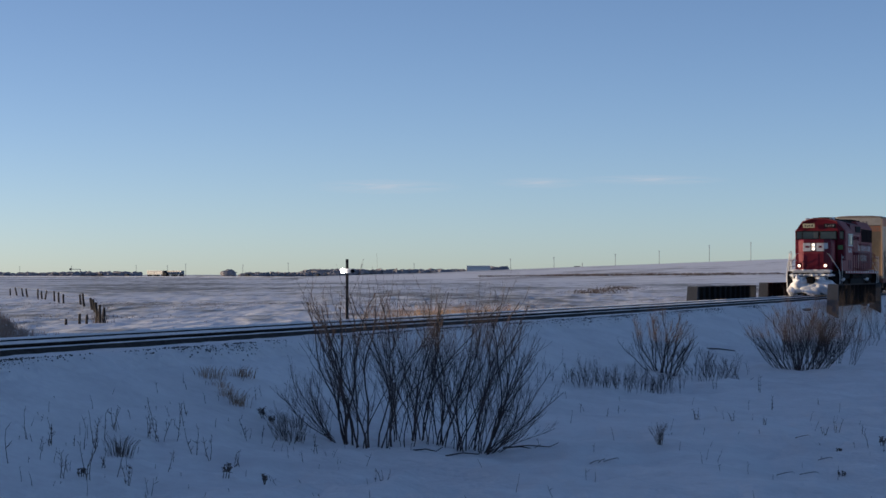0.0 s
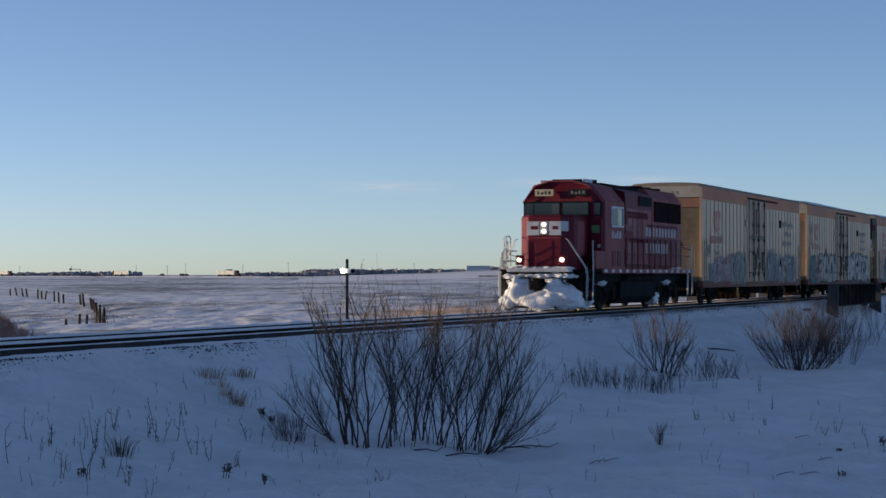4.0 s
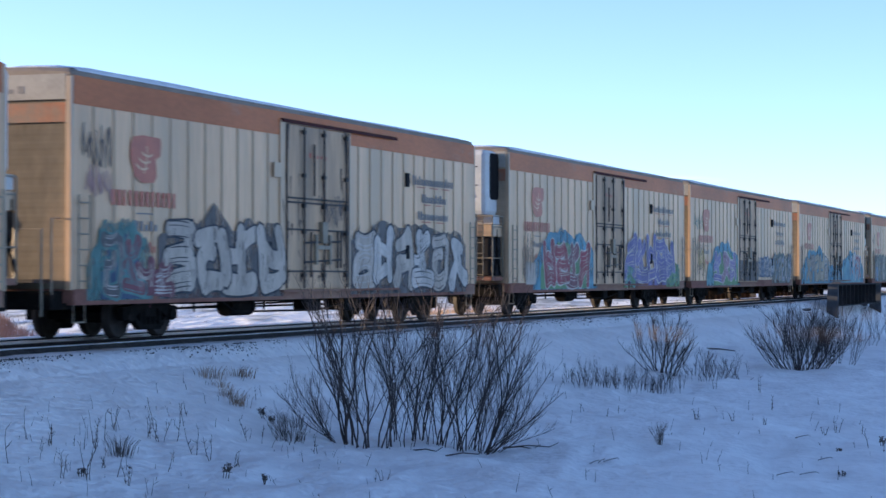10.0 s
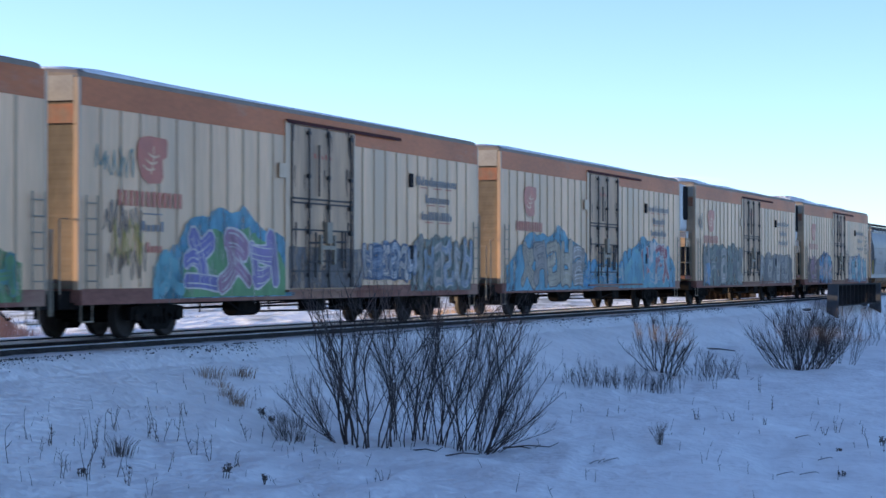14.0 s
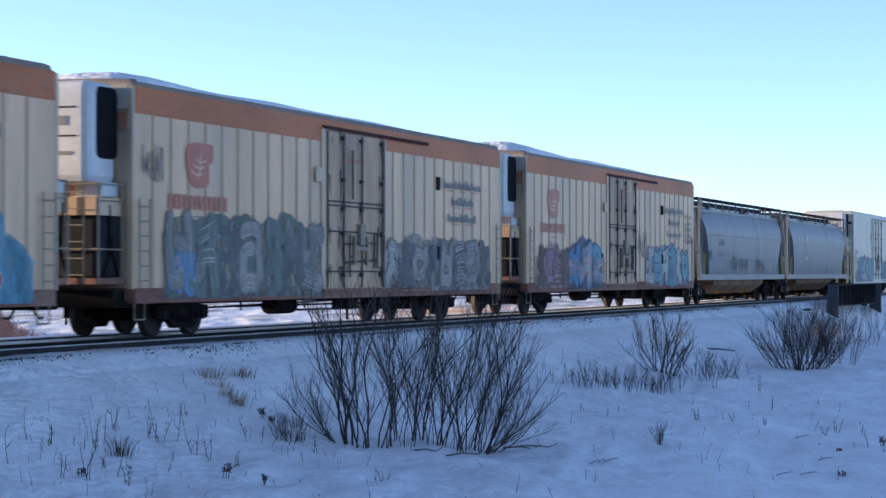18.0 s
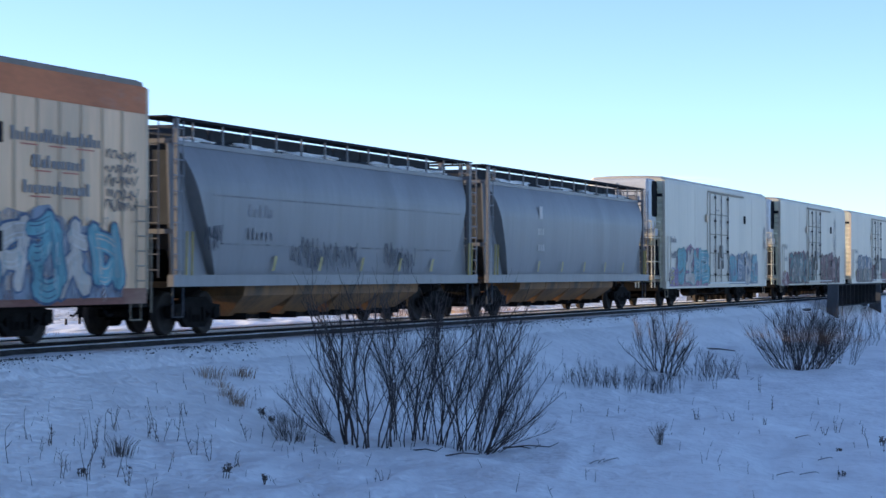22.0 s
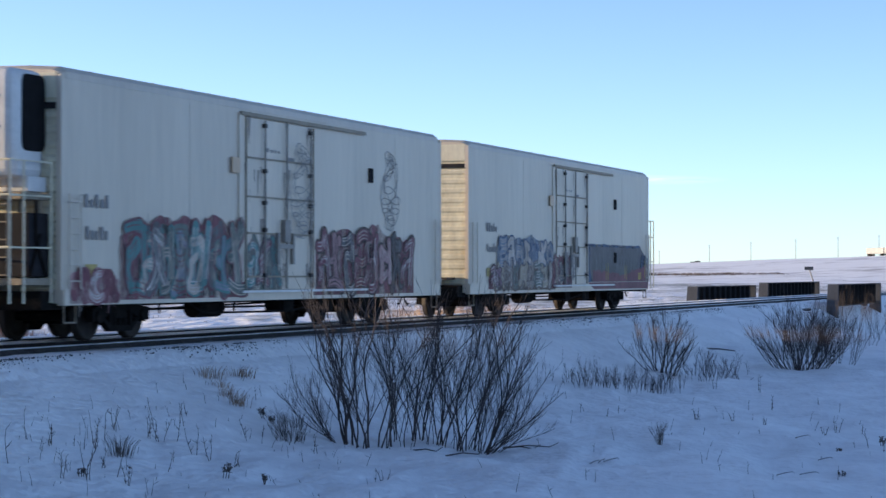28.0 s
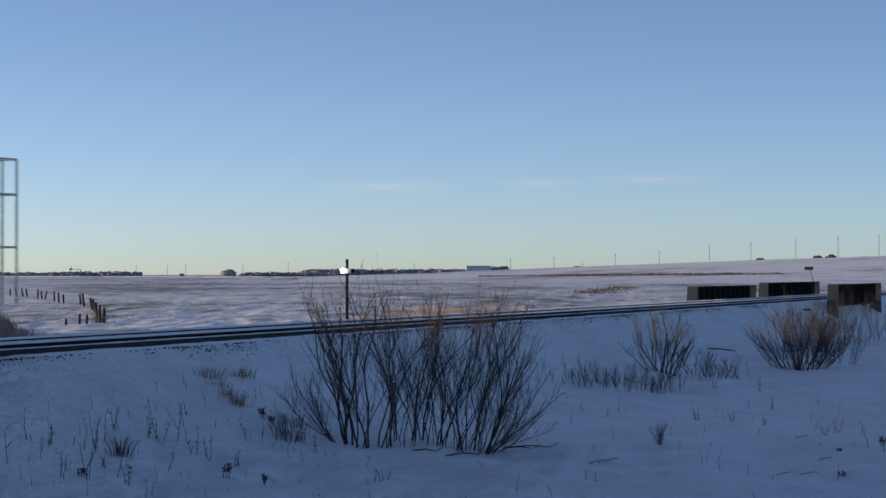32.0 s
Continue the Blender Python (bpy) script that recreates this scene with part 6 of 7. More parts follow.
W1 = reefer("white", WHITE + "turquoise and pink graffiti", True, [
    (7.7, 2.2, 0.8, 2.4, ["g_pink"], ["g_cyan", "g_pale", "g_cyan"], "g_teal", 4), (8.9, 7.6, 0.8, 1.5, ["g_pink"], ["g_yellow", "g_pink"], "g_lilac", 2), (-2.2, -8.4, 0.85, 2.25, ["g_steel"], ["g_cyan", "g_steel", "g_pale"], "g_steel", 4)], 0.0, 8)
scrawl(W1, [(-9.6, 2.6, 3.6, 0.22)], 1.562)
add_car(14.791, W1)
W2 = reefer("white", WHITE + "teal and maroon graffiti", True, [
    (7.3, 1.9, 0.8, 2.5, ["g_maroon"], ["g_teal", "g_slate", "g_moss"], "g_maroon", 6), (6.6, 2.6, 0.85, 2.2, ["g_moss"], ["g_pale", "g_moss", "g_steel"], "g_teal", 6), (9.2, 7.6, 0.75, 1.4, ["g_rose"], ["g_maroon", "g_rose"], "g_maroon", 3),
    (1.8, 0.1, 0.95, 2.1, ["g_moss"], ["g_teal", "g_maroon"], "g_slate", 3), (-2.0, -8.4, 0.8, 2.4, ["g_maroon"], ["g_maroon", "g_rose", "g_slate", "g_maroon"], "g_umber", 8)], 0.0, 9)
scrawl(W2, [(-0.5, 2.2, 4.6, 0.85)], 1.68)
scrawl(W2, [(-6.35, 2.5, 4.7, 0.80)], 1.562)
add_car(16.759, W2)
W3 = reefer("white", WHITE + "blue block graffiti and slate painted panel", False, [
    (8.0, 2.0, 0.8, 1.75, ["g_brown"], ["g_sand", "g_ash", "g_moss"], "g_brown", 8), (7.7, 2.2, 1.5, 2.4, ["g_steel"], ["g_steel", "g_pale"], "g_navy", 7), (8.5, 7.5, 0.85, 1.55, ["g_maroon"], ["g_maroon", "g_pink"], "g_umber", 2),
    (2.2, 0.2, 0.85, 1.9, ["g_maroon"], ["g_maroon", "g_ash"], "g_slate", 3)], 0.0, 10)
overpaint(W3, 1.556)
scrawl(W3, [(0.9, 1.35, 2.0, 0.16), (0.2, 1.3, 1.9, 0.2)], 1.68)
add_car(18.630, W3)


# ---------------------------------------------------------------- plants
def stem_points(rng, base, lean, height, bend, n=6):
    """A stem that rises and bows outward."""
    p, pts = Vector(base), [Vector(base)]
    way = Vector((lean[0], lean[1], 1.0)).normalized()
    for i in range(n):
        way = (way + Vector((lean[0] * bend + rng.uniform(-0.2, 0.2), lean[1] * bend + rng.uniform(-0.2, 0.2), rng.uniform(-0.02, 0.10)))).normalized()
        p = p + way * height / n
        pts.append(p.copy())
    return pts


def grow(bm, rng, p, way, length, r, level, bend=0.16):
    """One branch that wavers upward and bears finer ones."""
    n = 9 if level == 0 else 4
    pts, w = [Vector(p)], Vector(way).normalized()
    for i in range(n):
        w = (w + Vector((rng.uniform(-1, 1), rng.uniform(-1, 1), 0)) * bend + Vector((0, 0, 0.035 if level == 0 else 0.12))).normalized()
        pts.append(pts[-1] + w * length / n)
    tube(bm, pts, r, r * (0.42 if level == 0 else 0.55), sides=5 if level == 0 else 3, caps=False)
    if level >= 2:
        return
    for k in range(rng.randint(11, 16) if level == 0 else rng.randint(1, 4)):
        f = rng.uniform(0.14, 0.92) * n
        i = min(n - 1, int(f))
        q = pts[i].lerp(pts[i + 1], f - i)
        d = (pts[i + 1] - pts[i]).normalized()
        side = Vector((rng.uniform(-1, 1), rng.uniform(-1, 1), rng.uniform(-0.1, 0.5)))
        if level == 0:
            grow(bm, rng, q, d + side * 0.65, length * rng.uniform(0.14, 0.42) * (1.25 - 0.6 * f / n), r * 0.30, 1, 0.26)
        else:
            grow(bm, rng, q, d + side * 0.7, length * rng.uniform(0.3, 0.55), r * 0.62, 2, 0.2)


def clump_bush(name, label, clumps, seed, material, group=""):
    """A bush of stems; clumps: x, y, spread, count, lean, lean spread, height, foot radius."""
    rng = random.Random(seed)
    ob = thing(name, label, "bush", group)
    x0, y0 = clumps[0][0], clumps[0][1]
    ob.location = (x0, y0, ground_z(x0, y0))
    for x, y, sp, n, lean, ls, h, r in clumps:
        for i in range(n):
            bx, by = x + rng.uniform(-sp, sp), y + rng.uniform(-sp, sp) * 1.5
            bm = bmesh.new()
            p = Vector((bx, by, ground_z(bx, by) - 0.06)) - ob.location
            grow(bm, rng, p, (lean + rng.uniform(-ls, ls), rng.uniform(-0.25, 0.25), 1.0), h * rng.uniform(0.76, 1.04), r * rng.uniform(0.32, 0.72), 0, 0.25)
            part("stem", bm, material, ob)
    return ob


def shrub(name, label, base, spread, height, stems, seed, material, r=0.016, wide=0.7, group=""):
    rng = random.Random(seed)
    rows = [(base[0], base[1], spread * 0.15, max(2, stems // 6), 0, wide * 0.3, height, r)]
    for k in range(5):
        u = -1 + 0.5 * k
        rows.append((base[0] + u * spread * 0.6, base[1] + rng.gauss(0, 0.3) * spread, spread * 0.2, stems // 6, u * wide * 0.8, wide * 0.4, height * (1 - 0.22 * abs(u)) * rng.uniform(0.85, 1.05), r))
    return clump_bush(name, label, rows, seed, material, group)


def plant(name, label, category, p, h, seed, style, material, group):
    """Small dead weeds and grass tufts standing in the snow."""
    rng = random.Random(seed)
    bm = bmesh.new()
    if style == "stalk":
        ob = thing(name, label, category, group)
        for i in range(rng.randint(1, 3)):
            st = bmesh.new()
            pts = stem_points(rng, (rng.uniform(-0.06, 0.06), rng.uniform(-0.06, 0.06), -0.05), (rng.uniform(-0.22, 0.22), rng.uniform(-0.2, 0.2)), h * rng.uniform(0.6, 1.0), 0.05, 4)
            tube(st, pts, 0.0075, 0.0035, sides=4)
            for k in range(rng.randint(3, 9)):
                q = pts[rng.randint(1, 4)]
                w = Vector((rng.uniform(-1, 1), rng.uniform(-1, 1), rng.uniform(0.5, 1.4))).normalized()
                tube(st, [q, q + w * h * rng.uniform(0.06, 0.2)], 0.0042, 0.0025, sides=3, caps=False)
            part("stem", st, material, ob)
        bm.free()
        ob.location = (p[0], p[1], ground_z(p[0], p[1]))
        return ob
    if style == "seedy":
        for i in range(3):
            pts = stem_points(rng, (rng.uniform(-0.05, 0.05), 0, -0.05), (rng.uniform(-0.15, 0.15), rng.uniform(-0.15, 0.15)), h * rng.uniform(0.8, 1.0), 0.03, 4)
            tube(bm, pts, 0.009, 0.005, sides=4)
            for k in range(26):
                q = pts[2].lerp(pts[4], rng.random() * 0.9)
                w = Vector((rng.uniform(-1, 1), rng.uniform(-1, 1), rng.uniform(-0.3, 0.8)))
                tube(bm, [q, q + w * h * 0.16], 0.006, 0.004, sides=3, caps=False)
    else:
        for i in range(30):
            a = rng.random() * math.tau
            q = Vector((math.cos(a), math.sin(a), 0)) * rng.uniform(0, 0.20)
            w = Vector((math.cos(a) * rng.uniform(0, 0.6), math.sin(a) * rng.uniform(0, 0.6), 1)).normalized()
            ln = h * rng.uniform(0.5, 1.0)
            tube(bm, [q - Vector((0, 0, 0.05)), q + w * ln * 0.6, q + w * ln + Vector((math.cos(a), math.sin(a), -0.2)) * ln * 0.18], 0.005, 0.002, sides=3, caps=False)
    ob = tagged(part(name, bm, material), label, category, group)
    ob.location = (p[0], p[1], ground_z(p[0], p[1]))
    return ob


def on_ground(x, y, up=0.0):
    return (x, y, ground_z(x, y) + up)


def plants():
    clump_bush("willow_bush", "tall bare willow bush with dark stems standing in snow", [
        (-1.62, 36.0, 0.12, 6, -0.20, 0.10, 2.95, 0.030), (-1.36, 35.7, 0.12, 6, -0.06, 0.09, 3.05, 0.030), (-1.02, 35.8, 0.14, 6, 0.06, 0.10, 2.9, 0.026),
        (-0.66, 36.6, 0.20, 6, -0.02, 0.12, 2.95, 0.023), (-0.28, 36.9, 0.22, 6, 0.02, 0.12, 3.1, 0.023), (0.05, 36.5, 0.20, 6, 0.05, 0.12, 3.1, 0.023), (0.30, 36.2, 0.10, 6, 0.04, 0.10, 3.0, 0.026),
        (-0.7, 36.4, 0.25, 6, -0.1, 0.35, 2.1, 0.014), (0.0, 36.7, 0.3, 7, 0.1, 0.35, 2.2, 0.014), (0.5, 36.5, 0.2, 5, 0.3, 0.3, 2.1, 0.015),
        (0.50, 36.4, 0.15, 6, 0.15, 0.12, 2.9, 0.024), (0.68, 36.1, 0.12, 9, 0.38, 0.2, 2.6, 0.024), (0.72, 36.1, 0.10, 8, 0.8, 0.3, 1.9, 0.018), (0.75, 36.2, 0.10, 5, 1.7, 0.5, 1.35, 0.013),
        (-1.85, 36.3, 0.10, 4, -0.85, 0.3, 1.7, 0.018), (-1.95, 36.3, 0.06, 2, -0.35, 0.1, 1.4, 0.026), (-1.9, 36.4, 0.1, 3, -1.5, 0.4, 1.5, 0.014)], 11, M["twig"])
    for i, (x, y, ln, an) in enumerate(((0.35, 35.3, 0.7, 0.5), (1.5, 36.2, 0.9, 0.2), (-0.3, 35.2, 0.5, -0.4), (1.35, 36.6, 0.6, -0.3))):
        tw = tagged(part("fallen_twig", tube(bmesh.new(), [(-ln / 2, 0, 0.03), (0, 0.03, 0.06), (ln * 0.4, 0, 0.03), (ln * 0.6, 0.05, 0.10)], 0.014, 0.006, 5), M["twig_dark"]), "dark fallen willow twig on snow", "twig", "twigs under the bush")
        tw.location, tw.rotation_euler.z = on_ground(x, y), an
    shrub("bare_shrub", "small dark bare shrub in the snow", on_ground(6.2, 58.6), 0.5, 2.0, 26, 21, M["twig_dark"], 0.026, 1.0)
    shrub("bare_shrub", "low fine twigs beside the small shrub", on_ground(7.3, 58.6), 0.8, 0.95, 18, 22, M["twig"], 0.014, 1.1)
    shrub("willow_bush", "dense bare bush beside the ditch", on_ground(11.3, 65.6), 1.0, 2.5, 90, 31, M["twig"], 0.019, 0.85)
    shrub("willow_bush", "fine-twigged bush behind the ditch bush", on_ground(13.0, 70.0), 1.1, 2.2, 42, 35, M["reed"], 0.015, 0.5)
    shrub("willow_bush", "brown thicket in the gully by the bridge", on_ground(16.9, 86.0), 2.3, 2.7, 24, 32, M["reed"], 0.014, 0.3)
    shrub("willow_bush", "brown thicket below the bridge girder", on_ground(19.3, 91.0), 2.6, 2.4, 24, 33, M["reed"], 0.014, 0.3)
    rb = random.Random(50)
    for i in range(26):
        f = (i + rb.random()) / 20
        x, y = (3.0 + 3.0 * f, 49.9 + 4.4 * f) if i < 20 else (7.1 + 5.6 * (f - 1), 56.2 + 12.5 * (f - 1))
        shrub("ditch_brush", "low dead brush along the ditch", on_ground(x + rb.gauss(0, 0.12), y + rb.gauss(0, 0.8)), 0.5, rb.uniform(0.35, 0.85), 7, 40 + i, M["reed"], 0.0085, 0.25, "low brush in the ditch")
    shrub("fine_weed", "fine-twigged grey weed at the foot of the slope", on_ground(-2.64, 35.3), 0.16, 0.75, 24, 71, M["weed"], 0.007, 0.45)
    shrub("fine_weed", "small branching dead weed in smooth snow", on_ground(3.86, 37.2), 0.03, 0.52, 12, 72, M["weed"], 0.008, 0.4)
    for i, (x, y, ln, an) in enumerate(((2.5, 34.3, 0.22, 0.6), (2.62, 34.35, 0.2, 0.9), (2.78, 34.45, 0.3, 0.5), (6.64, 38.5, 0.3, 0.3), (5.57, 33.95, 0.3, 0.2), (5.92, 33.8, 0.28, -0.2), (6.56, 35.8, 0.25, 0.1), (7.5, 34.6, 0.3, 0.4))):
        tw = tagged(part("fallen_twig", tube(bmesh.new(), [(-ln / 2, 0, 0.02), (0, 0.02, 0.05), (ln * 0.4, 0, 0.07), (ln * 0.6, 0.05, 0.04)], 0.009, 0.004, 4), M["weed"]), "thin dead twig half sunk in snow", "twig", "twigs in the snow")
        tw.location, tw.rotation_euler.z = on_ground(x, y), an
    stalks = [(-5.9, 28.3, .73), (-5.76, 30.41, .45), (-5.31, 30.78, .48), (-5.17, 30.95, .65), (-5.18, 31.65, .55), (-4.62, 32.7, .42), (-4.43, 32.61, .55), (-4.2, 32.68, .54), (-4.01, 30.23, .40), (-3.8, 31.93, .55),
              (-3.58, 31.77, .49), (-4.32, 34.35, .42), (-4.38, 35.25, .36), (-3.32, 34.86, .5), (-3.09, 35.41, .32), (-5.14, 28.26, .42), (-4.88, 28.52, .55), (-4.54, 29.24, .45), (-4.37, 28.88, .48), (-4.83, 29.75, .38),
              (-3.09, 31.37, .32), (-5.4, 30.73, .24), (-5.08, 32.36, .55), (-4.75, 34.2, .4), (-2.09, 33.74, .37), (-.96, 30.66, .29), (-.84, 30.23, .25)]
    stalks2 = [(3.37, 43.46, .3), (3.75, 44.47, .28), (5.25, 43.47, .3), (5.99, 42.86, .32), (8.26, 54.05, .5), (7.16, 54.94, .5), (7.47, 47.21, .35), (8.89, 49.4, .2), (7.59, 40.23, .4), (7.18, 39.18, .2), (6.91, 37.99, .16),
               (7.57, 36.94, .5), (7.71, 36.69, .3), (8.05, 39.84, .3), (4.2, 38.8, .12), (6.4, 41.5, .25)]
    for i, (x, y, h) in enumerate(stalks + stalks2):
        plant("dead_weed", "thin dead weed stalk standing in snow", "weed", (x, y), h, 100 + i, "stalk", M["weed"], "weeds in the snow")
    for i, (x, y, h) in enumerate([(-4.95, 28.6, .2), (-3.13, 30.09, .3), (-2.63, 30.41, .22), (-3.2, 37.2, .3), (-3.02, 37.0, .25), (7.11, 37.43, .14), (6.45, 33.7, .16), (7.9, 37.6, .25)]):
        plant("dead_weed", "bushy dead weed with seed heads", "weed", (x, y), h, 200 + i, "seedy", M["weed"], "weeds in the snow")
    for i, (x, y, h) in enumerate([(-4.74, 30.7, .36), (-4.84, 31.1, .3), (-2.62, 37.3, .3), (-2.5, 35.6, .25)]):
        plant("grass_tuft", "dark dead grass tuft in the snow", "grass", (x, y), h, 280 + i, "tuft", M["weed"], "tufts on the slope")
    for i, (x, y, h) in enumerate([(-4.5, 39.4, .26), (-4.3, 39.6, .28), (-3.98, 40.3, .24), (-3.85, 40.5, .2), (-3.98, 38.24, .22), (-3.74, 38.0, .34), (-3.66, 37.75, .28), (-4.12, 38.9, .16)]):
        plant("grass_tuft", "dry straw-coloured grass tuft", "grass", (x, y), h, 300 + i, "tuft", M["straw"], "tufts on the slope")
    # scattered small stalks, too many to count
    rng = random.Random(77)
    bm = bmesh.new()
    for i in range(1100):
        x, y = rng.uniform(-7.5, 9), rng.uniform(27, 48)
        if abs(x) > y * 0.23 or NX * x + NY * y > 17.5 or rng.random() > (0.9 if x < -1.5 and noise.noise((x * 0.8, y * 0.4, 3)) > -0.12 else 0.12):
            continue
        z = ground_z(x, y)
        h = rng.uniform(0.06, 0.3)
        pts = stem_points(rng, (x, y, z - 0.03), (rng.uniform(-0.3, 0.3), rng.uniform(-0.3, 0.3)), h, 0.1, 3)
        tube(bm, pts, 0.005, 0.002, sides=3)
        if rng.random() < 0.5:
            tube(bm, [pts[2], pts[2] + Vector((rng.uniform(-1, 1), 0, 0.6)) * h * 0.3], 0.004, 0.002, sides=3)
    tagged(part("stubble", bm, M["weed"]), "sparse dead stems poking through snow", "stubble", kind="stuff")
    # tall dry grass beyond the track, and the weedy mound
    for name, lab, n, cx, cy, sx, sy, h0, h1, mt, seed in (
            ("dry_grass", "clump of yellow dry grass beyond the rails", 520, 0.9, 118, 2.4, 5, 0.5, 1.0, M["straw"], 1),
            ("mound_brush", "rust-brown weeds covering a mound", 4200, -17.7, 76, 1.05, 4.5, 0.12, 0.40, M["rust"], 2),
            ("field_grass", "thin dry grass along the far shoulder", 1500, 0, 0, 0, 0, 0.15, 0.5, M["weed"], 3)):
        rng = random.Random(seed)
        bm = bmesh.new()
        for i in range(n):
            if name == "field_grass":
                p = at_line(rng.uniform(20, 190), 25 + abs(rng.gauss(0, 9)))
                x, y = p.x, p.y
                if noise.noise((x * 0.15, y * 0.1, 8)) < 0.05:
                    continue
            else:
                x, y = rng.gauss(cx, sx), rng.gauss(cy, sy)
            z = ground_z(x, y)
            for k in range(2):
                h = rng.uniform(h0, h1)
                w = Vector((rng.uniform(-0.35, 0.35), rng.uniform(-0.3, 0.3), 1))
                q = Vector((x + rng.uniform(-0.1, 0.1), y, z - 0.05))
                tube(bm, [q, q + w * h], 0.014, 0.004, sides=3, caps=False)
        tagged(part(name, bm, mt), lab, "grass", kind="stuff")
    rng = random.Random(31)
    bm = bmesh.new()
    for i in range(22000):
        y = 75 * math.exp(rng.random() * 1.75)
        x = y * rng.uniform(-0.235, 0.235)
        if NX * x + NY * y < 27 or noise.noise((x * 0.05, y * 0.025, 8)) + 0.5 * noise.noise((x * 0.14, y * 0.08, 2)) < rng.uniform(-0.1, 0.3):
            continue
        z = ground_z(x, y)
        h = rng.uniform(0.04, 0.12)
        for k in range(2):
            q = Vector((x + rng.uniform(-0.5, 0.5), y + rng.uniform(-0.5, 0.5), z - 0.03))
            tube(bm, [q, q + Vector((rng.uniform(-0.5, 0.5), 0, 1)) * h], 0.022, 0.008, sides=3, caps=False)
    tagged(part("field_stubble", bm, M["weed"]), "dark stubble tufts in the snowy field", "stubble", kind="stuff")
    rng = random.Random(41)
    bm = bmesh.new()
    for i in range(4200):
        x = rng.uniform(14, 118)
        y = 838 - 1.03 * x + 9 * noise.noise((x * 0.03, 1, 1)) + rng.gauss(0, 5)
        if i % 4 == 0:                  # a brown patch nearer the line
            f = rng.random()
            x, y = 19 + 20 * f + rng.gauss(0, 1.5), 290 + 150 * f + rng.gauss(0, 14)
        z = ground_z(x, y)
        h = rng.uniform(0.2, 0.6) * (0.4 if i % 4 == 0 else 1.2 if 40 < x < 105 else 0.6)
        tube(bm, [(x, y, z - 0.1), (x + rng.uniform(-0.3, 0.3), y, z + h)], 0.05 if i % 4 == 0 else 0.14, 0.03, sides=3, caps=False)
    tagged(part("ditch_grass", bm, M["reed"]), "brown dry grass line across the snowy rise", "grass", kind="stuff")
    log = tagged(part("fallen_branch", tube(bmesh.new(), [(-0.55, 0, 0.06), (0, 0.05, 0.05), (0.55, 0.1, -0.02)], 0.03, 0.018, 6), M["twig_dark"]), "dark fallen branch lying on the snow slope", "branch")
    log.location = on_ground(9.55, 72.0, 0.02)


plants()


# ---------------------------------------------------------------- far side of the line
def post_and_wire_fence():
    f = thing("fence", "old wooden post and wire fence in the snow", "fence")
    line = [(-54.8, 263.9), (-52.6, 257.2), (-50.6, 251.1), (-48.8, 244.6), (-45.4, 233.6), (-44.0, 228.6), (-42.7, 223.6), (-39.9, 214.0), (-37.9, 205.6), (-36.7, 201.5), (-31.9, 183.5), (-30.0, 174.2), (-27.0, 160.5), (-25.6, 153.3), (-21.0, 126.8)]
    rng = random.Random(9)
    me = shared("fence_post", lambda: tube(bmesh.new(), [(0, 0, -0.2), (0, 0, 0.5), (0.02, 0, 1.0)], 0.11, 0.09, 7), M["wood"])
    tops = []
    for x, y in line:
        p = part("post", me, None, f)
        p.location = on_ground(x, y)
        p.rotation_euler = (rng.uniform(-0.15, 0.15), rng.uniform(-0.2, 0.2), 0)
        p.scale.z = rng.uniform(0.85, 1.15)
        tops.append(Vector(on_ground(x, y, 1.0)))
    for dz in (0, -0.4):
        part("wire", bars([[t + Vector((0, 0, dz)) for t in tops]], 0.012, 4), M["pole"], f)
    c = thing("corner_post_cluster", "weathered fence corner posts with dry weeds", "fence post")
    c.location = on_ground(-18.8, 114)
    for dx, dy, h in ((0, 0, 1.0), (0.2, 0.2, 0.85), (-0.25, 0.5, 0.75), (-0.45, -1.5, 0.5), (-0.75, -2, 0.55), (-1.3, -3, 0.3)):
        part("post", tube(bmesh.new(), [(dx, dy, -0.4), (dx + 0.03, dy, h)], 0.085, 0.07, 7), M["wood"], c)
    bm = bmesh.new()
    for i in range(60):
        a = Vector((rng.gauss(0, 0.25), rng.gauss(0, 0.3), -0.1))
        tube(bm, [a, a + Vector((rng.uniform(-0.2, 0.2), 0, rng.uniform(0.3, 0.85)))], 0.014, 0.005, sides=3)
    part("dry_weeds", bm, M["weed"], c)


def wayside_post():
    w = thing("wayside_lamp_post", "dark wooden post carrying a lit lamp and a dark target", "lamp post")
    x, y = -3.13, 68.0
    w.location = on_ground(x, y)
    z = ground_z(x, y)
    part("post", boxes((-0.045, 0.045, -0.045, 0.045, -0.2, 1.76 - z), soft=0.01), M["wood"], w)
    part("cross_arm", boxes((-0.16, 0.26, -0.08, -0.05, 1.30 - z, 1.45 - z)), M["white"], w)
    # bright spot on the post, drawn as a glowing disc
    part("lamp", disc_solid(bmesh.new(), (-0.13, -0.12, 1.38 - z), (0, 1, 0), 0.085, 0.08, 18), M["post_disc"], w, "bright glowing disc")
    part("target_disc", disc_solid(bmesh.new(), (0.19, -0.11, 1.37 - z), (0, 1, 0), 0.07, 0.05, 16), M["black"], w)


def leaning_sign():
    s = thing("leaning_sign", "small square sign on a leaning post", "sign")
    p = at_line(150, 26.2)
    s.location = on_ground(p.x, p.y)
    z = ground_z(p.x, p.y)
    part("post", tube(bmesh.new(), [(0.9, 0, -0.2), (0.0, 0, 1.75 - z)], 0.05, 0.05, 6), M["pole"], s)
    part("sign_panel", boxes((-0.32, 0.3, -0.06, -0.03, 1.55 - z, 1.80 - z)), M["sign"], s)


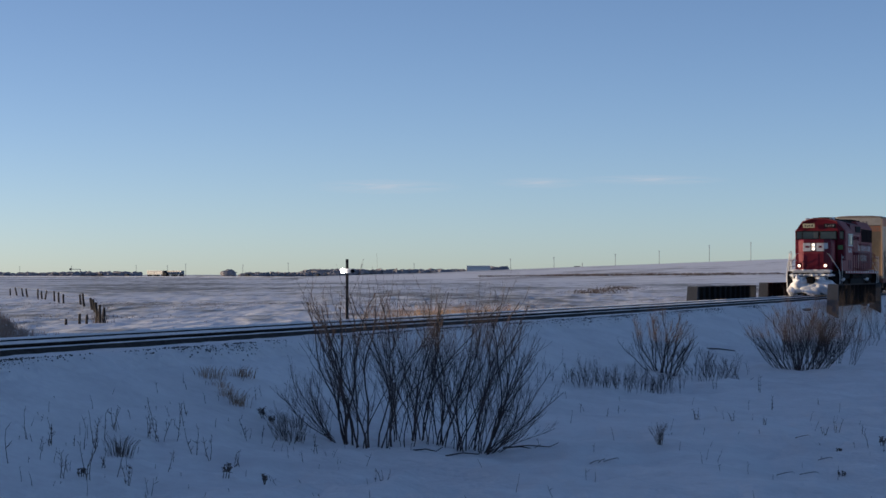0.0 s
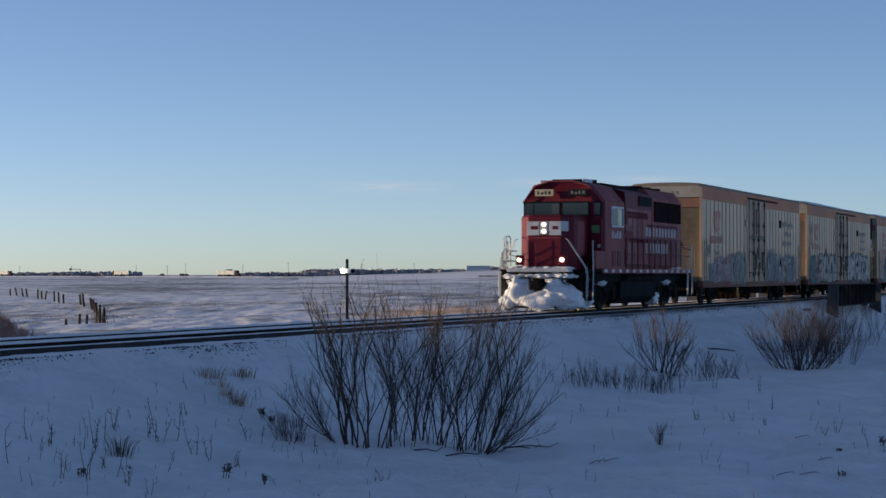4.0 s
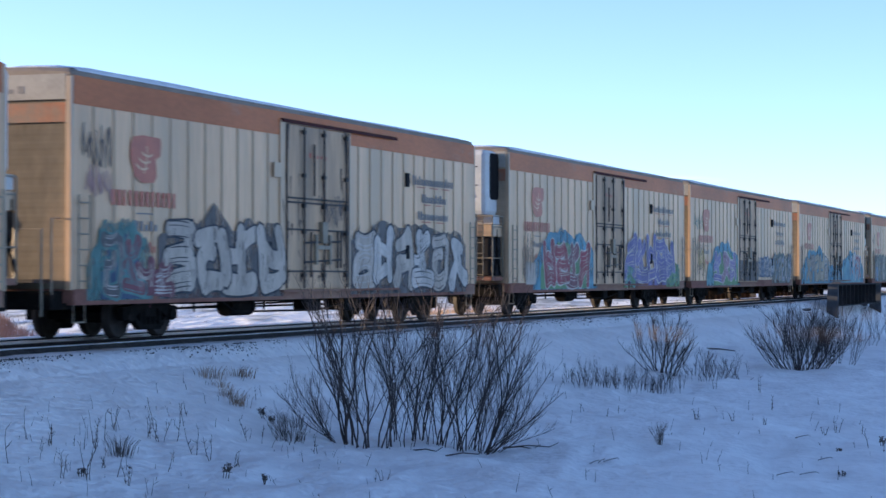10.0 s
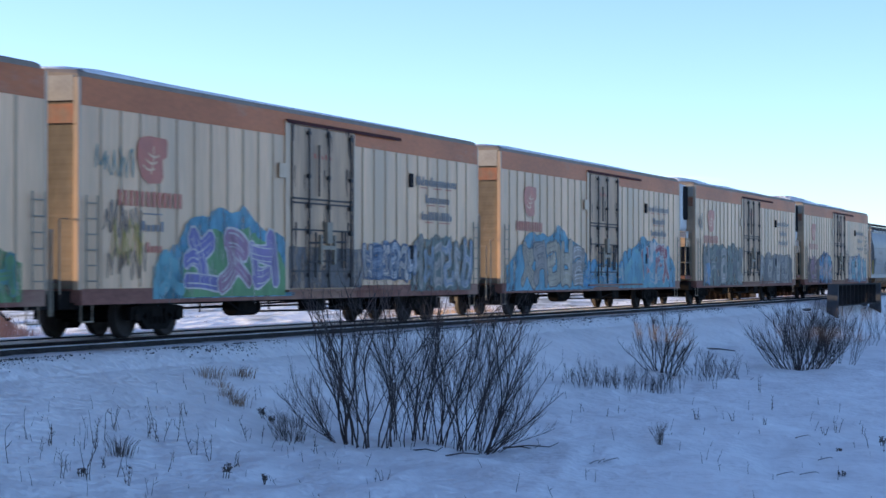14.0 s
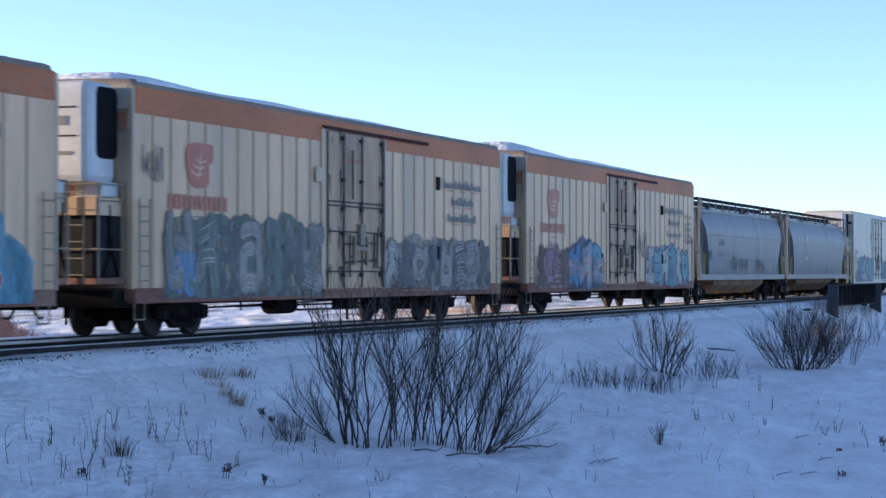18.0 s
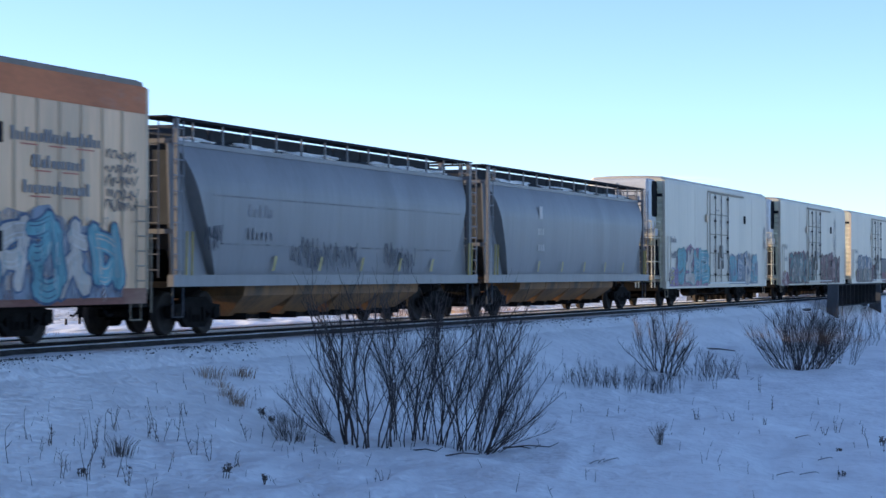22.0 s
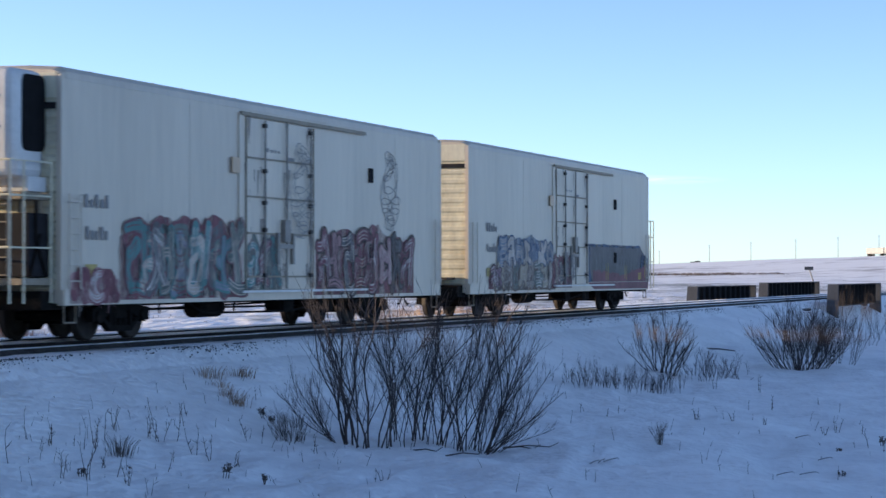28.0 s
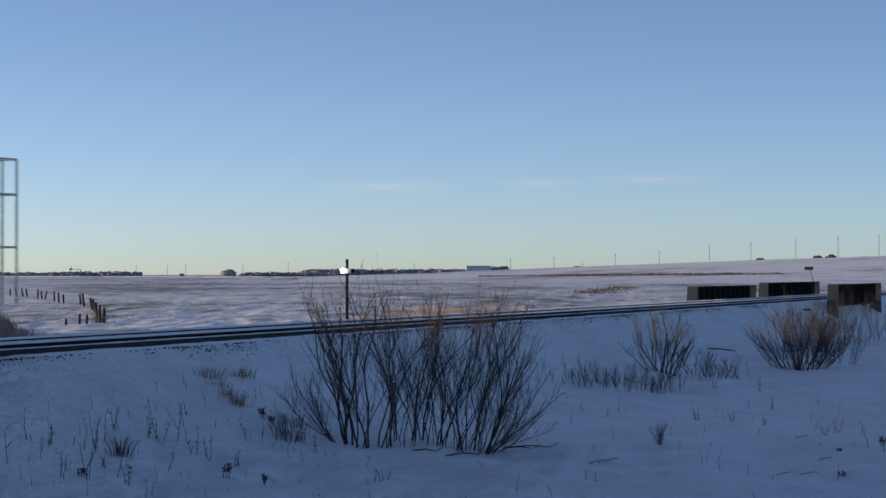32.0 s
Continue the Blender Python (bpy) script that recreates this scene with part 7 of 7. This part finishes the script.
def road_point(m, c, up=0.0):
    x, y = -201 + 0.615 * m + 0.788 * c, 1500 - 0.788 * m + 0.615 * c
    return Vector((x, y, chain(ROAD, m) + up))


def highway():
    bm = bmesh.new()
    rows = [[bm.verts.new(road_point(m, c, up)) for c, up in ((-19, -0.6), (-12, 0.72), (12, 0.72), (19, -0.6))] for m in range(-900, 1400, 20)]
    for a, b in zip(rows, rows[1:]):
        for k in range(3):
            bm.faces.new((a[k], a[k + 1], b[k + 1], b[k])).material_index = int(k != 1)
    for f in bm.faces:
        f.normal_update()
    if sum(f.normal.z for f in bm.faces) < 0:
        bmesh.ops.reverse_faces(bm, faces=bm.faces[:])
    tagged(part("highway", bm, [M["asphalt"], M["hill"]]), "ploughed two-lane highway on a low snowy bank", "road", kind="structure")
    # power line poles
    def pole(h):
        return lambda: boxes((-0.11, 0.11, -0.11, 0.11, -1, h), (-0.6, 0.6, -0.05, 0.05, h - 0.55, h - 0.47))
    for m, h, c in [(-268, 9, 20), (-178, 9, 20), (-75, 9, 20), (-29, 9, 20), (-3, 10, 20), (74, 9, 20), (131, 10, 20), (216, 9, 20), (272, 9, 20), (361, 11, 24), (400, 11, 24), (452, 11, 24), (487, 11, 24), (525, 12, 24), (555, 12, 24), (586, 12, 24), (614, 12, 24), (640, 12, 24)]:
        u = thing("utility_pole", "wooden utility pole beside the highway", "pole", "poles along the highway")
        u.location = road_point(m, c)
        part("pole_shaft", shared("pole_%d" % h, pole(h), M["pole"]), None, u)
        part("insulators", shared("ins_%d" % h, lambda: boxes((-0.58, -0.50, -0.05, 0.05, h - 0.47, h - 0.3), (0.50, 0.58, -0.05, 0.05, h - 0.47, h - 0.3)), M["silver"]), None, u)
    s = thing("road_sign", "dark roadside sign on two posts", "sign")
    s.location = road_point(465, -16)
    part("sign_panel", boxes((-1.6, 1.6, -0.1, 0.1, 1.0, 3.4)), M["sign"], s)
    part("sign_post", boxes((2.6, 2.9, -0.1, 0.1, -0.5, 5.2)), M["pole"], s)
    s = thing("road_sign", "low dark roadside sign", "sign")
    s.location = road_point(52, -16)
    part("sign_panel", boxes((-1.5, 1.5, -0.1, 0.1, 1.0, 2.6)), M["sign"], s)
    for k in (-1.2, 1.2):
        part("sign_post", boxes((k - 0.1, k + 0.1, -0.1, 0.1, -0.5, 1.0)), M["pole"], s)
    g = thing("sign_gantry", "roadside gantry with a round head", "gantry")
    g.location = road_point(-92, -18)
    part("gantry_post", boxes((-0.25, 0.25, -0.2, 0.2, -0.5, 6.0)), M["pole"], g)
    part("gantry_arm", boxes((-7, 0, -0.15, 0.15, 5.6, 6.0)), M["pole"], g)
    part("gantry_head", disc_solid(bmesh.new(), (-7.4, 0, 5.9), (0, 1, 0), 0.9, 0.4, 12), M["sign"], g)


def far_wood(label, x0, x1, y, h0, h1, n, seed):
    """A distant belt of bare trees: many ragged upright crowns."""
    rng = random.Random(seed)
    bm = bmesh.new()
    for i in range(n):
        x = rng.uniform(x0, x1)
        yy = y + rng.uniform(-25, 25)
        edge = min(1, min(x - x0, x1 - x) / (0.06 * (x1 - x0) + 1) + 0.35)
        h = rng.uniform(h0, h1) * edge
        z = ground_z(x, yy) - 0.3
        w = rng.uniform(0.8, 1.6) * h * 0.6
        c = Vector((x, yy, z))
        tube(bm, [c, c + Vector((0, 0, h * 0.5))], 0.12, 0.07, sides=4)
        blob(bm, (x, yy, z + h * 0.45), (w, w, h * 0.45), rng.random() * 50, 2, 0.8)
        for k in range(2):
            a = rng.uniform(-0.6, 0.6)
            tube(bm, [c + Vector((0, 0, h * 0.4)), c + Vector((a * h * 0.5, 0, h * rng.uniform(0.8, 1.04)))], 0.07, 0.02, sides=3)
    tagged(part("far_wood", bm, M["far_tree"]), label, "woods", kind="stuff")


def farm_shed():
    """A pale round-roofed shed far off among the shelter trees."""
    bm = bmesh.new()
    ring = [(9 * math.cos(math.pi * k / 12), 7.5 * math.sin(math.pi * k / 12) + 2.5) for k in range(13)]
    loft(bm, [[(x, y, z) for y, z in [(9, -0.5)] + ring + [(-9, -0.5)]] for x in (-11, -5, 0, 5, 11)])
    u = thing("farm_shed", "pale round-roofed metal farm shed", "shed")
    u.location = on_ground(33, 1930)
    part("shed_body", bm, M["unit"], u)
    part("shed_door", boxes((9.0, 10.6, -9.4, -9.0, -0.3, 3.4)), M["sign"], u)


def cirrus(x, z, w, h, seed):
    """A thin wisp of high cloud, far off."""
    m = bpy.data.materials.get("cirrus_wisp")
    if not m:
        m = bpy.data.materials.new("cirrus_wisp")
        m.use_nodes = True
        nt = m.node_tree
        L, N = nt.links.new, nt.nodes.new
        nt.nodes.remove(nt.nodes["Principled BSDF"])
        tc, gr, nz, mp, mu, em, tr, mx, mr = [N(k) for k in ("ShaderNodeTexCoord", "ShaderNodeTexGradient", "ShaderNodeTexNoise", "ShaderNodeMapping", "ShaderNodeMath", "ShaderNodeEmission", "ShaderNodeBsdfTransparent", "ShaderNodeMixShader", "ShaderNodeMapRange")]
        gr.gradient_type = "SPHERICAL"
        cen = N("ShaderNodeMapping")
        cen.inputs["Location"].default_value, cen.inputs["Scale"].default_value = (-1, 0, -1), (2, 0, 2)
        L(tc.outputs["Generated"], cen.inputs["Vector"])
        L(cen.outputs[0], gr.inputs[0])
        mp.inputs["Scale"].default_value = (0.012, 1, 0.07)
        L(tc.outputs["Object"], mp.inputs["Vector"])
        L(mp.outputs[0], nz.inputs["Vector"])
        nz.inputs["Scale"].default_value, nz.inputs["Detail"].default_value = 1.0, 6
        mr.inputs[1].default_value, mr.inputs[2].default_value, mr.inputs[4].default_value = 0.35, 0.75, 0.5
        L(nz.outputs[0], mr.inputs[0])
        mu.operation = "MULTIPLY"
        L(gr.outputs["Fac"], mu.inputs[0])
        L(mr.outputs[0], mu.inputs[1])
        em.inputs[0].default_value, em.inputs[1].default_value = (0.88, 0.88, 0.92, 1), 1.3
        L(mu.outputs[0], mx.inputs[0])
        L(tr.outputs[0], mx.inputs[1])
        L(em.outputs[0], mx.inputs[2])
        L(mx.outputs[0], nt.nodes["Material Output"].inputs[0])
    bm = bmesh.new()
    rng = random.Random(seed)
    n = 24
    rows = []
    for i in range(n + 1):
        a = -1 + 2 * i / n
        hh = h * (0.25 + 0.75 * math.sqrt(max(0, 1 - a * a))) * rng.uniform(0.8, 1.1)
        rows.append([bm.verts.new((a * w / 2, b * b * 14, b * hh / 2 - a * h * 0.06)) for b in (-1, -0.4, 0.3, 1)])
    for p, q in zip(rows, rows[1:]):
        for k in range(3):
            bm.faces.new((p[k], q[k], q[k + 1], p[k + 1]))
    ob = tagged(part("cirrus_cloud", bm, m), "thin pale streak of high cloud", "cloud", "clouds", "structure")
    ob.location = (x, 4300, z)
    ob.visible_shadow = False


post_and_wire_fence()
wayside_post()
leaning_sign()
highway()
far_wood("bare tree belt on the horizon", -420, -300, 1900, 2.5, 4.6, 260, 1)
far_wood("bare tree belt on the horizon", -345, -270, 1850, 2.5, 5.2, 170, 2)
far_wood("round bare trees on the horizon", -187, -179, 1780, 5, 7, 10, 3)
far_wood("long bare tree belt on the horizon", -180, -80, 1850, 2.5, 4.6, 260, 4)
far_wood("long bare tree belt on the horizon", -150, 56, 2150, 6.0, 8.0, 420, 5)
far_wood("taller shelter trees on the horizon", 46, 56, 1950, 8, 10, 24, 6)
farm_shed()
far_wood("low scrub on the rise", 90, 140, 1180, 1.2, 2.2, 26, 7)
cirrus(-118, 182, 330, 34, 1)
cirrus(200, 190, 210, 24, 2)
cirrus(432, 196, 330, 22, 3)


# ---------------------------------------------------------------- traffic
def semi_truck():
    t = thing("semi_truck", "pale double-trailer highway truck", "truck")
    for x0, x1 in ((-21, -10.6), (-10.2, 1.0)):
        tr = part("trailer", boxes((x0, x1, -1.3, 1.3, 1.15, 4.0), soft=0.06), M["trailer"], t)
        part("trailer_wheels", boxes((x0 + 0.6, x0 + 3.2, -1.2, 1.2, 0, 1.1), (x1 - 2.4, x1 - 0.9, -0.9, 0.9, 0.2, 1.1), soft=0.1), M["black"], tr)
    part("cab", boxes((1.6, 3.6, -1.2, 1.2, 0.7, 3.9), (3.6, 5.6, -1.0, 1.0, 0.7, 2.2), soft=0.15), M["dark_car"], t, "dark tractor cab")
    part("cab_wheels", boxes((0.6, 2.6, -1.2, 1.2, 0, 1.0), (4.4, 5.4, -1.2, 1.2, 0, 1.0), soft=0.1), M["black"], t)
    return t


def road_car(label, kind):
    c = thing("road_car" if kind == "car" else "pickup_truck", label, "car" if kind == "car" else "pickup")
    L = 2.3 if kind == "car" else 2.9
    bm = boxes((-L, L, -0.95, 0.95, 0.35, 1.0), soft=0.12)
    part("body", bm, M["dark_car"], c)
    bm = bmesh.new()
    a, b = (-1.7, 1.0) if kind == "car" else (-0.5, 1.4)
    loft(bm, [[(a - 0.3, y, 0.98), (a, y * 0.9, 1.6 if kind == "car" else 1.85), (b - 0.3, y * 0.9, 1.6 if kind == "car" else 1.85), (b + 0.5, y, 0.98)] for y in (-0.9, 0.9)])
    part("cabin", bm, M["dark_car"], c)
    me = shared("car_wheel", lambda: disc_solid(bmesh.new(), (0, 0, 0), (0, 1, 0), 0.36, 0.25, 14), M["black"])
    for x in (-L * 0.62, L * 0.62):
        for y in (-0.85, 0.85):
            part("wheel", me, None, c).location = (x, y, 0.36)
    return c


# place along the road at 0 s, pace, lane offset
TRAFFIC = [(semi_truck(), 6, 24.0, -4), (semi_truck(), -3, -19.0, 5), (road_car("dark car on the far highway", "car"), 449.7, 28.0, -4),
           (road_car("dark pickup truck on the far highway", "pickup"), 544 - 28 * 22.5, 22.5, -4), (road_car("dark car on the far highway", "car"), 487.7 - 28.5 * 28.7, 28.7, -4),
           (road_car("dark car on the far highway", "car"), 604.8 - 31 * 21, 21.0, -4), (semi_truck(), -420, 40.6, 5),
           (road_car("dark car on the far highway", "car"), 118, 12.0, -4), (road_car("dark pickup truck on the far highway", "pickup"), 188, 8.0, 5)]


# ---------------------------------------------------------------- what moves
def motions():
    ends = [0, 1 / FPS] + [0.5 * i for i in range(1, 64)] + [32 - 1 / FPS, 32]
    head = math.degrees(math.atan2(-UY, -UX))
    for car, place in TRAIN:
        rows = []
        for t in ends:
            p = at_line(PACE * (place - run(t)) - SIDE_SHIFT, TRACK_D)
            rows.append((t, pose(p.x, p.y, 0, 0, 0, head)))
        walk(car, rows)
    turns = [i / FPS for i in range(0, 32 * FPS + 1)]
    for ax, car, x, r in WHEELSETS:
        rows = [(t, pose(x, 0, r, 0, math.degrees(PACE * run(t) / r), 0)) for t in turns]
        walk(ax, rows)
    for car, m0, pace, c in TRAFFIC:
        rows = []
        for t in [0, 1 / FPS] + list(range(2, 32, 2)) + [32 - 1 / FPS, 32]:
            m = m0 + pace * t
            p = road_point(m, c, 0.73)
            q = road_point(m + (3 if pace > 0 else -3), c, 0.73)
            rows.append((t, pose(p.x, p.y, p.z, 0, -math.degrees(math.atan2(q.z - p.z, 3)), math.degrees(math.atan2(q.y - p.y, q.x - p.x)))))
        walk(car, rows)


motions()
